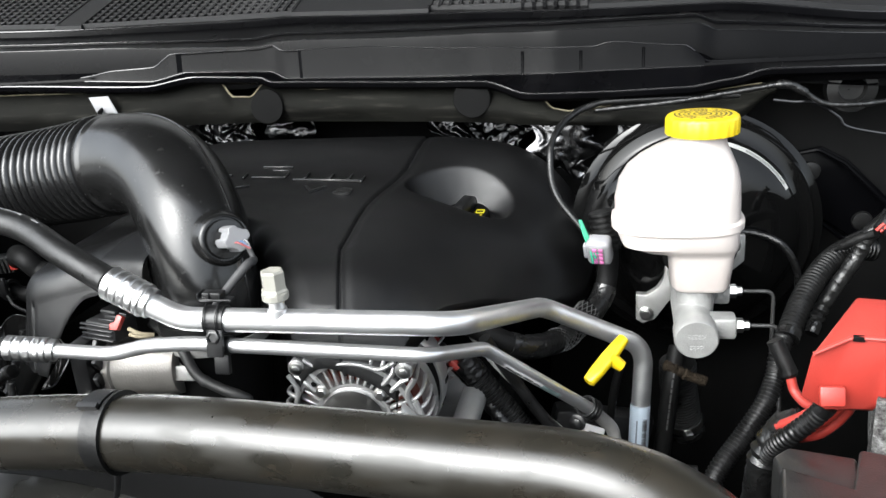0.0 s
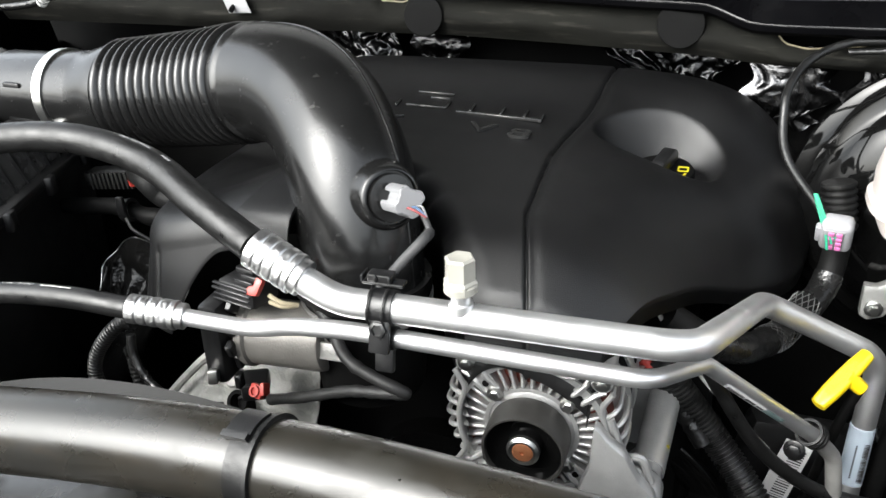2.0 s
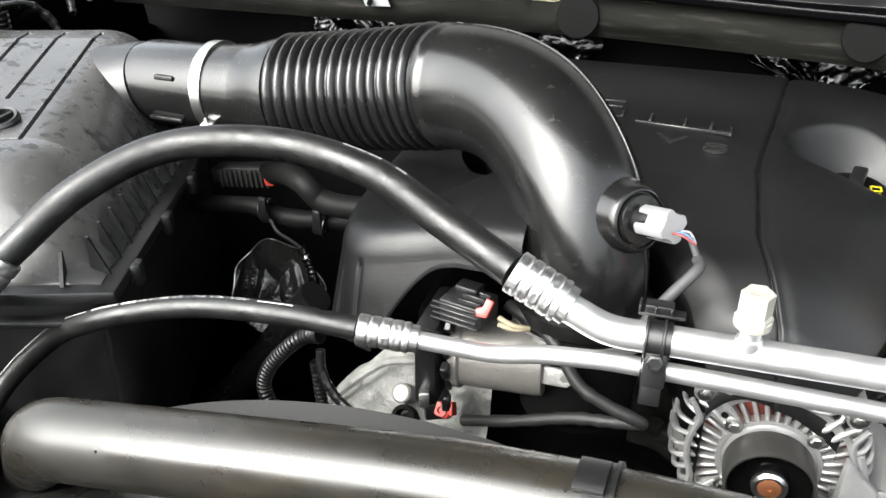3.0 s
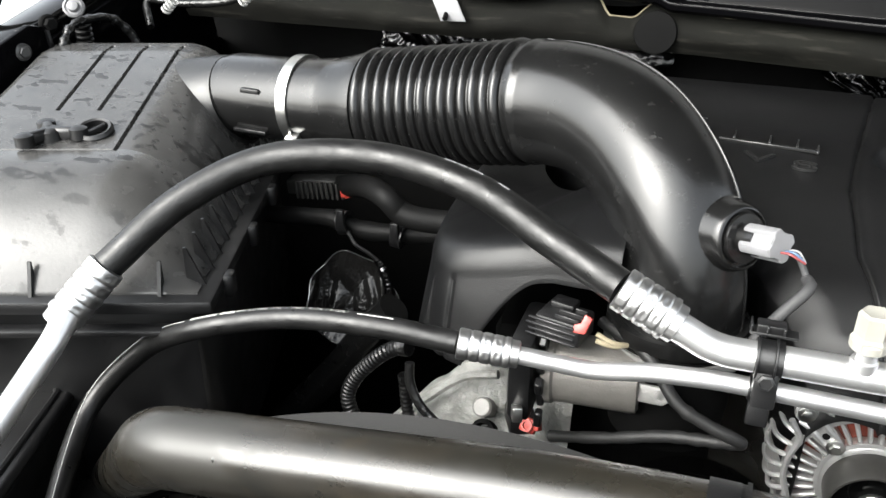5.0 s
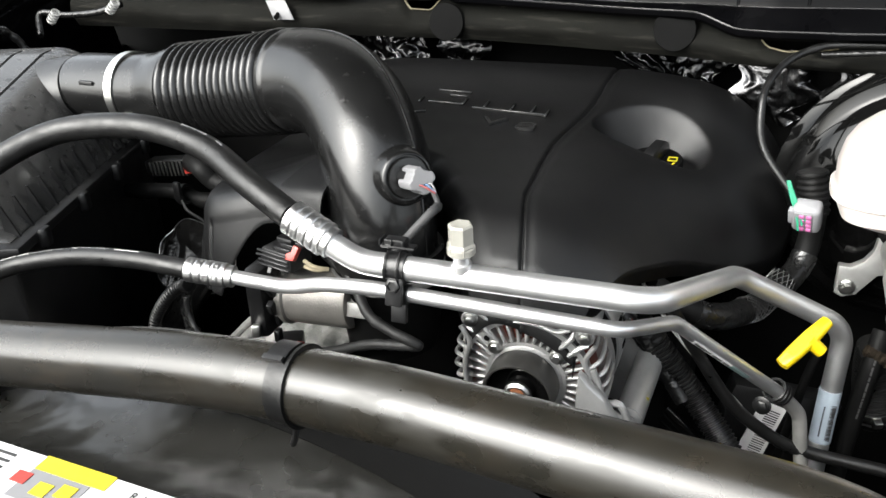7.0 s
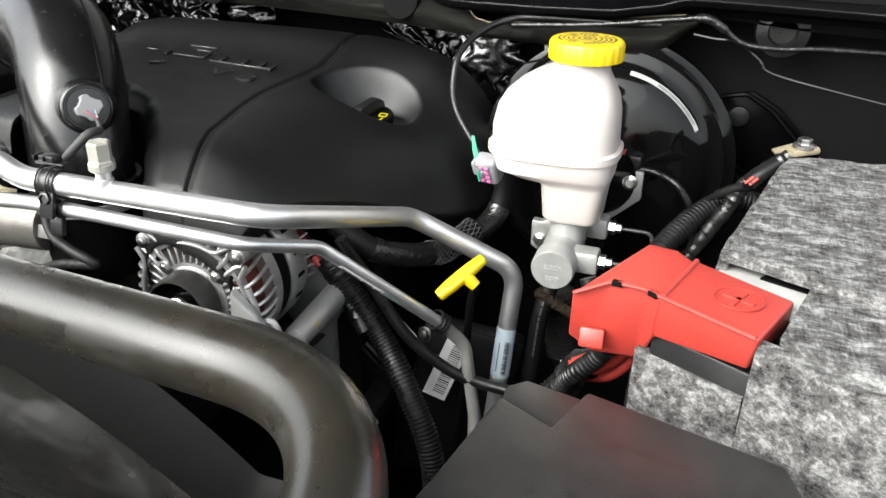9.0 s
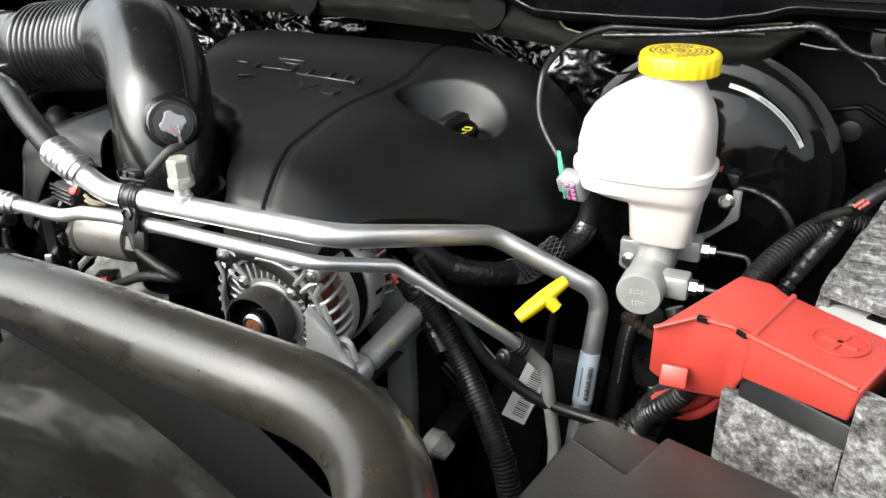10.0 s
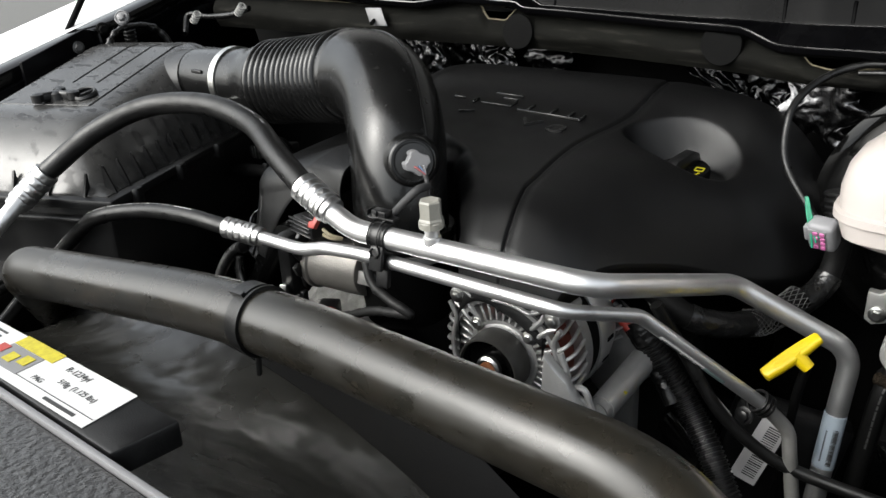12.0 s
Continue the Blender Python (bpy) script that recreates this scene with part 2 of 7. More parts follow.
def grid(bm, fn, nu, nv, thick=0.0):
    """A sheet of points fn(u, v), u and v from 0 to 1; thick: a second skin below."""
    def sheet(dz):
        return [[bm.verts.new(V(fn(i / nu, j / nv)) - V((0, 0, dz))) for j in range(nv + 1)] for i in range(nu + 1)]
    g = sheet(0)
    for i in range(nu):
        for j in range(nv):
            bm.faces.new((g[i][j], g[i + 1][j], g[i + 1][j + 1], g[i][j + 1]))
    if thick:
        k = sheet(thick)
        for i in range(nu):
            for j in range(nv):
                bm.faces.new((k[i][j], k[i][j + 1], k[i + 1][j + 1], k[i + 1][j]))
        for i in range(nu):
            bm.faces.new((g[i][0], k[i][0], k[i + 1][0], g[i + 1][0]))
            bm.faces.new((g[i][nv], g[i + 1][nv], k[i + 1][nv], k[i][nv]))
        for j in range(nv):
            bm.faces.new((g[0][j], g[0][j + 1], k[0][j + 1], k[0][j]))
            bm.faces.new((g[nu][j], k[nu][j], k[nu][j + 1], g[nu][j + 1]))
    return bm


def finish(name, bm, material, sharp=38):
    bmesh.ops.recalc_face_normals(bm, faces=list(bm.faces))
    for f in bm.faces:
        f.smooth = True
    for e in bm.edges:
        if len(e.link_faces) == 2 and e.calc_face_angle(0) > radians(sharp):
            e.smooth = False
    me = bpy.data.meshes.new(name)
    bm.to_mesh(me)
    bm.free()
    me.materials.append(material)
    return me


def thing(name, base, label, category, group="", kind=""):
    ob = new(name)
    ob.location = base
    return tagged(ob, label, category, group, kind)


def part(name, bm, material, parent, label="", sharp=38):
    """Links a bmesh, given in world metres, as one mesh under a thing or a part."""
    root = parent
    while root.parent:
        root = root.parent
    bm.transform(Matrix.Translation(-root.location))
    ob = new(name, finish(name, bm, material, sharp))
    ob.parent = parent
    return tagged(ob, label)


def solid(name, bm, material, label, category, kind="", group="", sharp=38):
    """A thing of one mesh."""
    lo = V((min(v.co.x for v in bm.verts) + max(v.co.x for v in bm.verts), min(v.co.y for v in bm.verts) + max(v.co.y for v in bm.verts), 2 * min(v.co.z for v in bm.verts))) / 2
    bm.transform(Matrix.Translation(-lo))
    ob = new(name, finish(name, bm, material, sharp))
    ob.location = lo
    return tagged(ob, label, category, group, kind)


def B():
    return bmesh.new()


def text_mesh(name, body, size, m, material, parent, depth=0.0006, align="CENTER", label=""):
    cu = bpy.data.curves.new(name, "FONT")
    cu.body, cu.size, cu.extrude, cu.align_x, cu.align_y = body, size, depth, align, "CENTER"
    tmp = bpy.data.objects.new(name, cu)
    scene.collection.objects.link(tmp)
    bpy.context.view_layer.update()
    me = bpy.data.meshes.new_from_object(tmp.evaluated_get(bpy.context.evaluated_depsgraph_get()))
    bpy.data.objects.remove(tmp)
    bm = bmesh.new()
    bm.from_mesh(me)
    bm.transform(m)
    return part(name, bm, material, parent, label)


def lerp(a, b, t):
    return a + (b - a) * t


def interp(x, pts):
    if x <= pts[0][0]:
        return pts[0][1]
    for (a, b), (c, d) in zip(pts, pts[1:]):
        if x <= c:
            t = (x - a) / (c - a)
            t = t * t * (3 - 2 * t) * 0.5 + t * 0.5
            return b + (d - b) * t
    return pts[-1][1]


def bolt(bm, p, d, r=0.006, h=0.005, flange=True):
    m = axis(p, d)
    if flange:
        lathe(bm, [(r * 1.5, 0), (r * 1.5, h * 0.3), (r * 1.2, h * 0.45)], m, 20)
    lathe(bm, [(r, h * 0.3), (r, h * 0.9), (r * 0.85, h)], m, 6)


# ---- setting ----
def ground():
    bm = B()
    grid(bm, lambda u, v: ((u - 0.5) * 400, (v - 0.5) * 400, 0), 20, 20)
    solid("ground", bm, GROUND, "grey-brown gritty asphalt under the vehicle", "ground", "structure")


def bay():
    """The walls that close the engine bay."""
    bm = B()
    box(bm, (1.27, 0.03, 0.98), Matrix.Translation((-0.575, 1.285, 0.815)), 0.004)
    solid("wall_firewall_recess", bm, DARK, "black painted steel firewall recess behind the engine", "firewall", "structure")
    bm = B()
    box(bm, (0.03, 0.154, 0.98), Matrix.Translation((0.075, 1.227, 0.815)), 0.004)
    solid("wall_firewall_jog", bm, DARK, "black painted steel side of the firewall recess", "firewall", "structure")
    bm = B()
    box(bm, (0.84, 0.03, 0.98), Matrix.Translation((0.48, 1.135, 0.815)), 0.004)
    solid("wall_firewall", bm, DARK, "black painted steel firewall behind the engine", "firewall", "structure")
    # out of view, added to stop light coming in from the front
    bm = B()
    box(bm, (1.8, 0.04, 0.85), Matrix.Translation((-0.15, 0.20, 0.72)), 0.004)
    solid("wall_radiator", bm, DARK, "unseen black wall where the radiator core stands", "radiator", "structure")
    bm = B()
    box(bm, (0.03, 1.5, 0.75), Matrix.Translation((0.72, 0.55, 0.80)), 0.004)
    solid("wall_inner_fender", bm, DARK, "black inner wheel-house panel beside the battery", "panel", "structure")
    bm = B()
    box(bm, (0.03, 1.5, 0.70), Matrix.Translation((-1.03, 0.55, 0.82)), 0.004)
    solid("wall_inner_fender", bm, DARK, "black inner wheel-house panel beside the air box", "panel", "structure")

    # added floor: blacks out the lit ground under the engine
    bm = B()
    box(bm, (1.8, 1.1, 0.02), Matrix.Translation((-0.15, 0.72, 0.46)), 0.004)
    solid("added_bay_floor", bm, DARK, "added black floor that closes the bay from below", "tray", "structure")


def hood():
    # out of view; tilt and length are set to shade the bay
    m = pose(-0.15, 1.40, 1.42, -40, 0, 0)
    t = thing("hood", (-0.15, 1.40, 1.42), "raised hood out of view, pale painted with an added black liner", "hood", kind="structure")
    bm = B()
    box(bm, (1.75, 1.62, 0.03), m @ pose(0, -0.78, 0), 0.012)
    part("skin", bm, WALLW, t)
    # added liner, stopped short so the bare pale rim reflects in the duct
    bm = B()
    box(bm, (1.58, 1.22, 0.02), m @ pose(0, -0.93, -0.026), 0.008)
    part("liner", bm, DARK, t, "added black liner")


def cover_lobe(t):
    """The side wing of the engine cover with its arched mouth."""
    path = cr([(-0.47, 0.90, 0), (-0.468, 0.80, 0), (-0.458, 0.725, 0), (-0.435, 0.690, 0), (-0.40, 0.676, 0), (-0.35, 0.672, 0), (-0.29, 0.670, 0)], 12)
    mid = cr([(-0.40, 0.92, 0), (-0.39, 0.86, 0), (-0.37, 0.82, 0), (-0.35, 0.80, 0), (-0.34, 0.79, 0), (-0.32, 0.78, 0), (-0.29, 0.78, 0)], 12)
    n = len(path) - 1

    def fn(u, v):
        k = u * n
        i = min(int(k), n - 1)
        p, q = path[i].lerp(path[i + 1], k - i), mid[i].lerp(mid[i + 1], k - i)
        ztop = lerp(1.160, 1.190, min(1, max(0, (p.x + 0.46) / 0.12)))
        z0 = 1.070
        if p.y < 0.71 and p.x > -0.405:
            z0 = lerp(1.070, ztop - 0.033, math.sin(min(1, (p.x + 0.405) / 0.055) * math.pi / 2) ** 0.8)
        if v < 0.5:
            z = lerp(z0, ztop - 0.03, v * 2)
            lean = (ztop - 0.03 - z) / 0.15
            groove = 0.0022 * math.exp(-((p.x + 0.424) / 0.0022) ** 2) if p.y < 0.72 else 0
            return p.x - 0.020 * lean * (1 if p.y > 0.70 else 0.5), p.y - 0.030 * lean * (1 if p.y < 0.75 else 0.4) + groove, z
        a = (v - 0.5) * 2
        s = min(1, a / 0.6)
        z = ztop - 0.03 * (1 - math.sin(s * math.pi / 2)) + 0.012 * a
        w = p.lerp(q, (1 - math.cos(s * math.pi / 2)) * 0.30 + 0.70 * max(0, (a - 0.3) / 0.7))
        return w.x, w.y, z
    part("wing", grid(B(), fn, 320, 44, 0.004), COVER, t, sharp=60)


def front_bar():
    t = thing("front_bar", (-0.2001, 0.4504, 1.097), "thick black painted tubular cross bar with rust-brown stains", "bar")
    path = fil([(-0.722, 0.590, 0.915), (-0.5560, 0.4630, 1.0980), (-0.2123, 0.4700, 1.1365), (0.2090, 0.4190, 1.1455), (0.2600, 0.0560, 1.0800)], [0.05, 1.5, 0.135], 14)
    part("tube", tube(B(), path, 0.0270, 40), TUBEPAINT, t)
    i = min(range(len(path)), key=lambda k: abs(path[k].x + 0.20))
    near = path[i].lerp(path[i + 1], (-0.20 - path[i].x) / (path[i + 1].x - path[i].x))
    m = axis(near, path[i + 1] - path[i])
    up = (m.inverted().to_3x3() @ V((0, 0, 1)))
    a0 = math.atan2(up.y, up.x)

    def arc(bm, lo, hi, ri, ro, h0, h1, n=24):
        rows = []
        for k in range(n + 1):
            a = a0 + radians(lerp(lo, hi, k / n))
            c, sn = math.cos(a), math.sin(a)
            rows.append([bm.verts.new(m @ V((r * c, r * sn, h))) for r, h in ((ri, h0), (ro, h0), (ro, h1), (ri, h1))])
        for p, q in zip(rows, rows[1:]):
            for k in range(4):
                bm.faces.new((p[k], p[(k + 1) % 4], q[(k + 1) % 4], q[k]))
        bm.faces.new(rows[0])
        bm.faces.new(rows[-1][::-1])
        return bm
    bm = B()
    arc(bm, 0, 360, 0.0262, 0.0284, -0.008, 0.008, 48)
    st = part("strap", bm, RUBBER, t, "black rubber strap round the bar")
    part("rim", arc(B(), 0, 360, 0.0284, 0.0300, 0.0055, 0.008, 48), RUBBER, st)
    part("buckle", arc(B(), -22, 26, 0.0280, 0.0302, -0.013, 0.003, 18), BLACK, st)
    part("buckle_bar", arc(B(), 20, 27, 0.0280, 0.0325, -0.013, 0.003, 4), BLACK, st)
    part("tail", tube(B(), cr([near + V((0.0, -0.006, -0.028)), near + V((-0.004, -0.004, -0.042)), near + V((-0.010, 0.0, -0.054))], 6), 0.0026, 8), BLACK, st)


LETTER = mat("raised_letter_plastic", (0.012, 0.012, 0.012), 0.22, bump=0.2, bscale=900)


def cover_height(x, y):
    def smooth(table, reach=0.032):
        return sum(interp(y + reach * k / 3, table) for k in range(-3, 4)) / 7
    zs = smooth([(0.60, 1.080), (0.64, 1.118), (0.666, 1.139), (0.746, 1.17), (0.85, 1.186), (0.93, 1.193), (0.985, 1.199), (1.04, 1.222), (1.08, 1.222)], 0.022)
    dx = max(0.0, abs(x + 0.2) - 0.08)
    edge = smooth([(0.60, 0.04), (0.64, 0.06), (0.695, 0.085), (0.759, 0.112), (0.832, 0.143), (0.90, 0.19), (0.96, 0.235), (1.08, 0.26)])
    drop = smooth([(0.60, 0.025), (0.64, 0.03), (0.695, 0.035), (0.759, 0.06), (0.832, 0.095), (0.90, 0.13), (0.96, 0.15), (1.08, 0.16)])
    pw = smooth([(0.70, 2.0), (0.83, 2.3), (0.95, 4.5)])
    return zs - drop * (dx / edge) ** pw, edge


def engine_cover():
    t = thing("engine_cover", (-0.2, 0.85, 1.0), "domed black grained plastic engine cover", "engine cover")

    def surf(u, v):
        y = lerp(0.664, 1.06, v)
        xr = -0.2 + cover_height(0, y)[1] + 0.08
        xl = interp(y, [(0.664, -0.142), (0.70, -0.162), (0.74, -0.186), (0.78, -0.214), (0.81, -0.242), (0.84, -0.290), (0.875, -0.375), (0.95, -0.46), (1.06, -0.47)])
        s = (u - 0.5) * 2
        x = lerp(xl, xr, min(1, max(0, (s / 0.94 + 1) / 2)))
        z = cover_height(x, y)[0]
        d = (x - xl) / 0.030
        if d < 1:
            z -= 0.022 * (1 - d) ** 2.4
        if s < -0.94:
            z -= 0.085 * (-s - 0.94) / 0.06
        elif s > 0.94:
            z -= 0.014 * (s - 0.94) / 0.06
        # pocket for the oil filler: steep back wall, level floor that runs out to the front
        z -= 0.028 * math.exp(-(x / 0.08) ** 2 - ((y - 0.96) / 0.075) ** 2)
        ex, ey = (x + 0.030) / 0.066, (y - 0.957 - 0.12 * (x + 0.03)) / (0.052 if y > 0.957 + 0.12 * (x + 0.03) else 0.050)
        d = math.sqrt(ex * ex + ey * ey)
        if d < 1:
            wall = lerp(0.20, 0.42, min(1, max(0, 0.4 + ey)))
            q = min(1, (1 - d) / wall)
            z = lerp(z, min(z, 1.138), q * q * (3 - 2 * q))
        # groove lines
        g = x + 0.120 - 0.022 * max(0, (0.76 - y) / 0.09) - 0.25 * max(0, y - 0.86) ** 1.3
        z -= 0.0040 * math.exp(-(g / 0.0016) ** 2) + 0.0012 * math.exp(-((g - 0.006) / 0.005) ** 2)
        if y < 0.735:
            z -= 0.016 * ((0.735 - y) / 0.071) ** 2
        if v < 0.06:
            z -= 0.030 * ((0.06 - v) / 0.06) ** 2
        return x, y, z
    part("shell", grid(B(), surf, 340, 190, 0.004), COVER, t, sharp=60)
    cover_lobe(t)

    # raised lettering: a row of bars that cannot be read, and the engine type below
    def raised(x, y, w, d, rz=-4):
        bm = B()
        box(bm, (w, d, 0.0036), pose(x, y, cover_height(x, y)[0] + 0.0014, 8, 0, rz), 0.0007, 1)
        part("raised_bar", bm, LETTER, t)
    raised(-0.333, 0.962, 0.018, 0.0028)
    raised(-0.304, 0.956, 0.0028, 0.014)
    raised(-0.272, 0.950, 0.044, 0.0028)
    raised(-0.270, 0.983, 0.042, 0.0030)
    raised(-0.262, 0.972, 0.022, 0.0026)
    raised(-0.190, 0.937, 0.092, 0.0030, -7)
    for x, y in ((-0.249, 0.957), (-0.221, 0.953), (-0.188, 0.949), (-0.163, 0.946), (-0.145, 0.938)):
        raised(x, y, 0.0028, 0.017)
    raised(-0.294, 0.918, 0.020, 0.0028, 28)
    text_mesh("lettering", "V", 0.036, pose(-0.198, 0.904, cover_height(-0.198, 0.904)[0] + 0.0016, 4, 0, -4) @ Matrix.Diagonal((1.35, 0.8, 1, 1)), LETTER, t, 0.0016)
    text_mesh("lettering", "8", 0.034, pose(-0.158, 0.896, cover_height(-0.158, 0.896)[0] + 0.0016, 4, 0, -4) @ Matrix.Diagonal((1.5, 0.8, 1, 1)), LETTER, t, 0.0016)
    return t


def oil_cap():
    t = thing("oil_filler_cap", (-0.025, 0.952, 1.12), "black oil filler cap with yellow printed symbols", "cap")
    m = axis((-0.025, 0.948, 1.140), (0, -0.15, 1))
    part("disc", lathe(B(), [(0.028, -0.01), (0.0305, 0.002), (0.0305, 0.008), (0.029, 0.010)], m, 36), DARK, t)
    bm = B()
    prism(bm, [(-0.028, 0), (0.028, 0), (0.025, 0.011), (0.015, 0.017), (-0.015, 0.017), (-0.025, 0.011)], -0.0065, 0.0065, m @ pose(0, 0, 0.009) @ pose(0, 0, 0, 0, 0, 75) @ pose(0, 0, 0, 90, 0, 0), 0.0022)
    part("grip", bm, BLACK, t)
    for sx in (-1, 1):
        bm = B()
        box(bm, (0.009, 0.0016, 0.0008), m @ pose(sx * 0.019, 0.006, 0.0104), 0)
        box(bm, (0.009, 0.0016, 0.0008), m @ pose(sx * 0.019, -0.002, 0.0104), 0)
        box(bm, (0.0016, 0.008, 0.0008), m @ pose(sx * 0.019 - 0.0045, 0.002, 0.0104), 0)
        box(bm, (0.0016, 0.008, 0.0008), m @ pose(sx * 0.019 + 0.0045, 0.002, 0.0104), 0)
        part("symbol", bm, LABELYEL, t, "yellow printed oil can symbol")
        bm = B()
        for k in range(5):
            a = radians((200 if sx < 0 else 340) + k * 11 * (1 if sx < 0 else -1))
            box(bm, (0.0022, 0.0030, 0.0008), m @ Matrix.Rotation(a, 4, "Z") @ pose(0.0225, 0, 0.0104), 0)
        part("text_bar", bm, LABELYEL, t, "yellow printed bars")


def intake_elbow():
    t = thing("intake_duct", (-0.2518, 0.7133, 1.0987), "satin black moulded intake elbow with corrugated bellows", "air duct")
    P = cr([(-0.7197, 0.8787, 1.2085), (-0.6813, 0.8704, 1.21), (-0.5778, 0.857, 1.2174), (-0.4671, 0.8448, 1.2325), (-0.3733, 0.8195, 1.2497), (-0.3094, 0.7814, 1.2426), (-0.2652, 0.7394, 1.2061), (-0.2492, 0.7181, 1.1544), (-0.2446, 0.7153, 1.1088)], 110)
    # radius along the duct
    L = [0.0]
    for a, b in zip(P, P[1:]):
        L.append(L[-1] + (b - a).length)
    xs = [p.x for p in P]
    iL = min(range(len(P)), key=lambda i: abs(xs[i] + 0.565))
    iR = min(range(len(P)), key=lambda i: abs(xs[i] + 0.401))
    i0 = min(range(len(P)), key=lambda i: abs(xs[i] + 0.652))
    rs = []
    for i in range(len(P)):
        if i < iL:
            rs.append(interp(L[i], [(L[i0], 0.044), (L[iL] - 0.045, 0.0455), (L[iL], 0.053)]))
        elif i <= iR:
            s = (L[i] - L[iL]) / (L[iR] - L[iL])
            rs.append(0.0495 + 0.0070 * abs(math.sin(s * math.pi * 14)) ** 0.55 + 0.001 * s)
        else:
            rs.append(interp(L[i], [(L[iR], 0.0535), (L[iR] + 0.01, 0.0560), (L[iR] + 0.018, 0.0545), (L[iR] + 0.10, 0.0535), (L[iR] + 0.16, 0.0525), (L[-1], 0.0495)]))
    part("neck", tube(B(), P[i0:iL + 1], rs[i0:iL + 1], 40, caps=False), DUCT, t)
    part("bellows", tube(B(), P[iL:iR + 1], rs[iL:iR + 1], 40, caps=False), DUCT, t)
    part("elbow", tube(B(), P[iR:], rs[iR:], 40, caps=False), DUCT, t)
    sm = []
    for p in P[iR + 4::4]:
        o = (p - V((-0.3838, 0.6931, 1.1395))).normalized()
        i = P.index(p)
        tn = (P[min(i + 1, len(P) - 1)] - P[i - 1]).normalized()
        o = (o - tn * o.dot(tn)).normalized()
        o = o * math.cos(0.44) + tn.cross(o) * math.sin(0.44)
        sm.append(p + o * (rs[i] + 0.0001))
    part("mould_seam", tube(B(), sm, 0.0011, 6), DUCT, t)
    # sensor boss
    d = V((0.70, -0.68, 0.24))
    m = axis(V((-0.2053, 0.689, 1.2042)), d)
    part("boss", lathe(B(), [(0.031, -0.030), (0.0255, -0.010), (0.0245, -0.006), (0.0232, -0.0045), (0.0215, -0.004), (0.0207, -0.007), (0.0192, -0.007), (0.0182, -0.002), (0.011, -0.0015), (0.0105, 0.012)], m, 36), DUCT, t)
    bm = B()
    outline = []
    for k in range(72):
        a = 2 * math.pi * k / 72
        r = 0.0112 + 0.0013 * max(-1, min(1, 2.2 * math.cos(4 * a)))
        outline.append((r * math.cos(a), r * math.sin(a)))
    prism(bm, outline, 0.002, 0.030, m @ pose(0, 0, 0, 0, 0, 15), 0.0008, 1)
    pl = part("sensor_plug", bm, GREY, t, "light grey electrical plug")
    for k, mt in enumerate((WIRER, WIREB, GREY)):
        bm = B()
        tube(bm, cr([m @ V((-0.004 + 0.004 * k, -0.003, 0.033)), m @ V((-0.004 + 0.004 * k, -0.003, 0.041)), m @ V((0.004, -0.010, 0.046))], 4), 0.0009, 8)
        part("wire_end", bm, mt, pl, "thin coloured wire end")
    m3 = m
    # band clamp
    m = axis((-0.6498, 0.8666, 1.2121), (1, -0.08, 0.05))
    bm = B()
    ring(bm, 0.0472, 0.044, -0.0058, 0.0058, m, 48)
    cl = part("hose_clamp", bm, STEEL, t, "bright steel worm-drive clamp")
    bm = B()
    box(bm, (0.014, 0.012, 0.022), pose(-0.6436, 0.8253, 1.1781, 20, 0, 0), 0.002)
    part("clamp_screw", bm, STEEL, cl)
    # plug lead
    lead = [m3 @ V((0.003, -0.006, 0.042)), m3 @ V((0.004, -0.020, 0.047)), (-0.1658, 0.6407, 1.1962), (-0.1801, 0.6306, 1.18), (-0.1945, 0.6225, 1.1598), (-0.1988, 0.6206, 1.1396)]
    solid("sensor_lead", tube(B(), cr(lead, 6), [0.0024] * 6 + [0.0040] * 25, 10), LEADGREY, "flat grey taped wire lead from the duct sensor", "wire")


LEADGREY = mat("grey_tape", (0.035, 0.035, 0.036), 0.6, spec=0.3, bump=0.4, bscale=300, var=0.3, vscale=90)
MOTOR = mat("warm_grey_cast_metal", (0.20, 0.19, 0.175), 0.42, 0.5, bump=0.5, bscale=500, var=0.2, vscale=60)


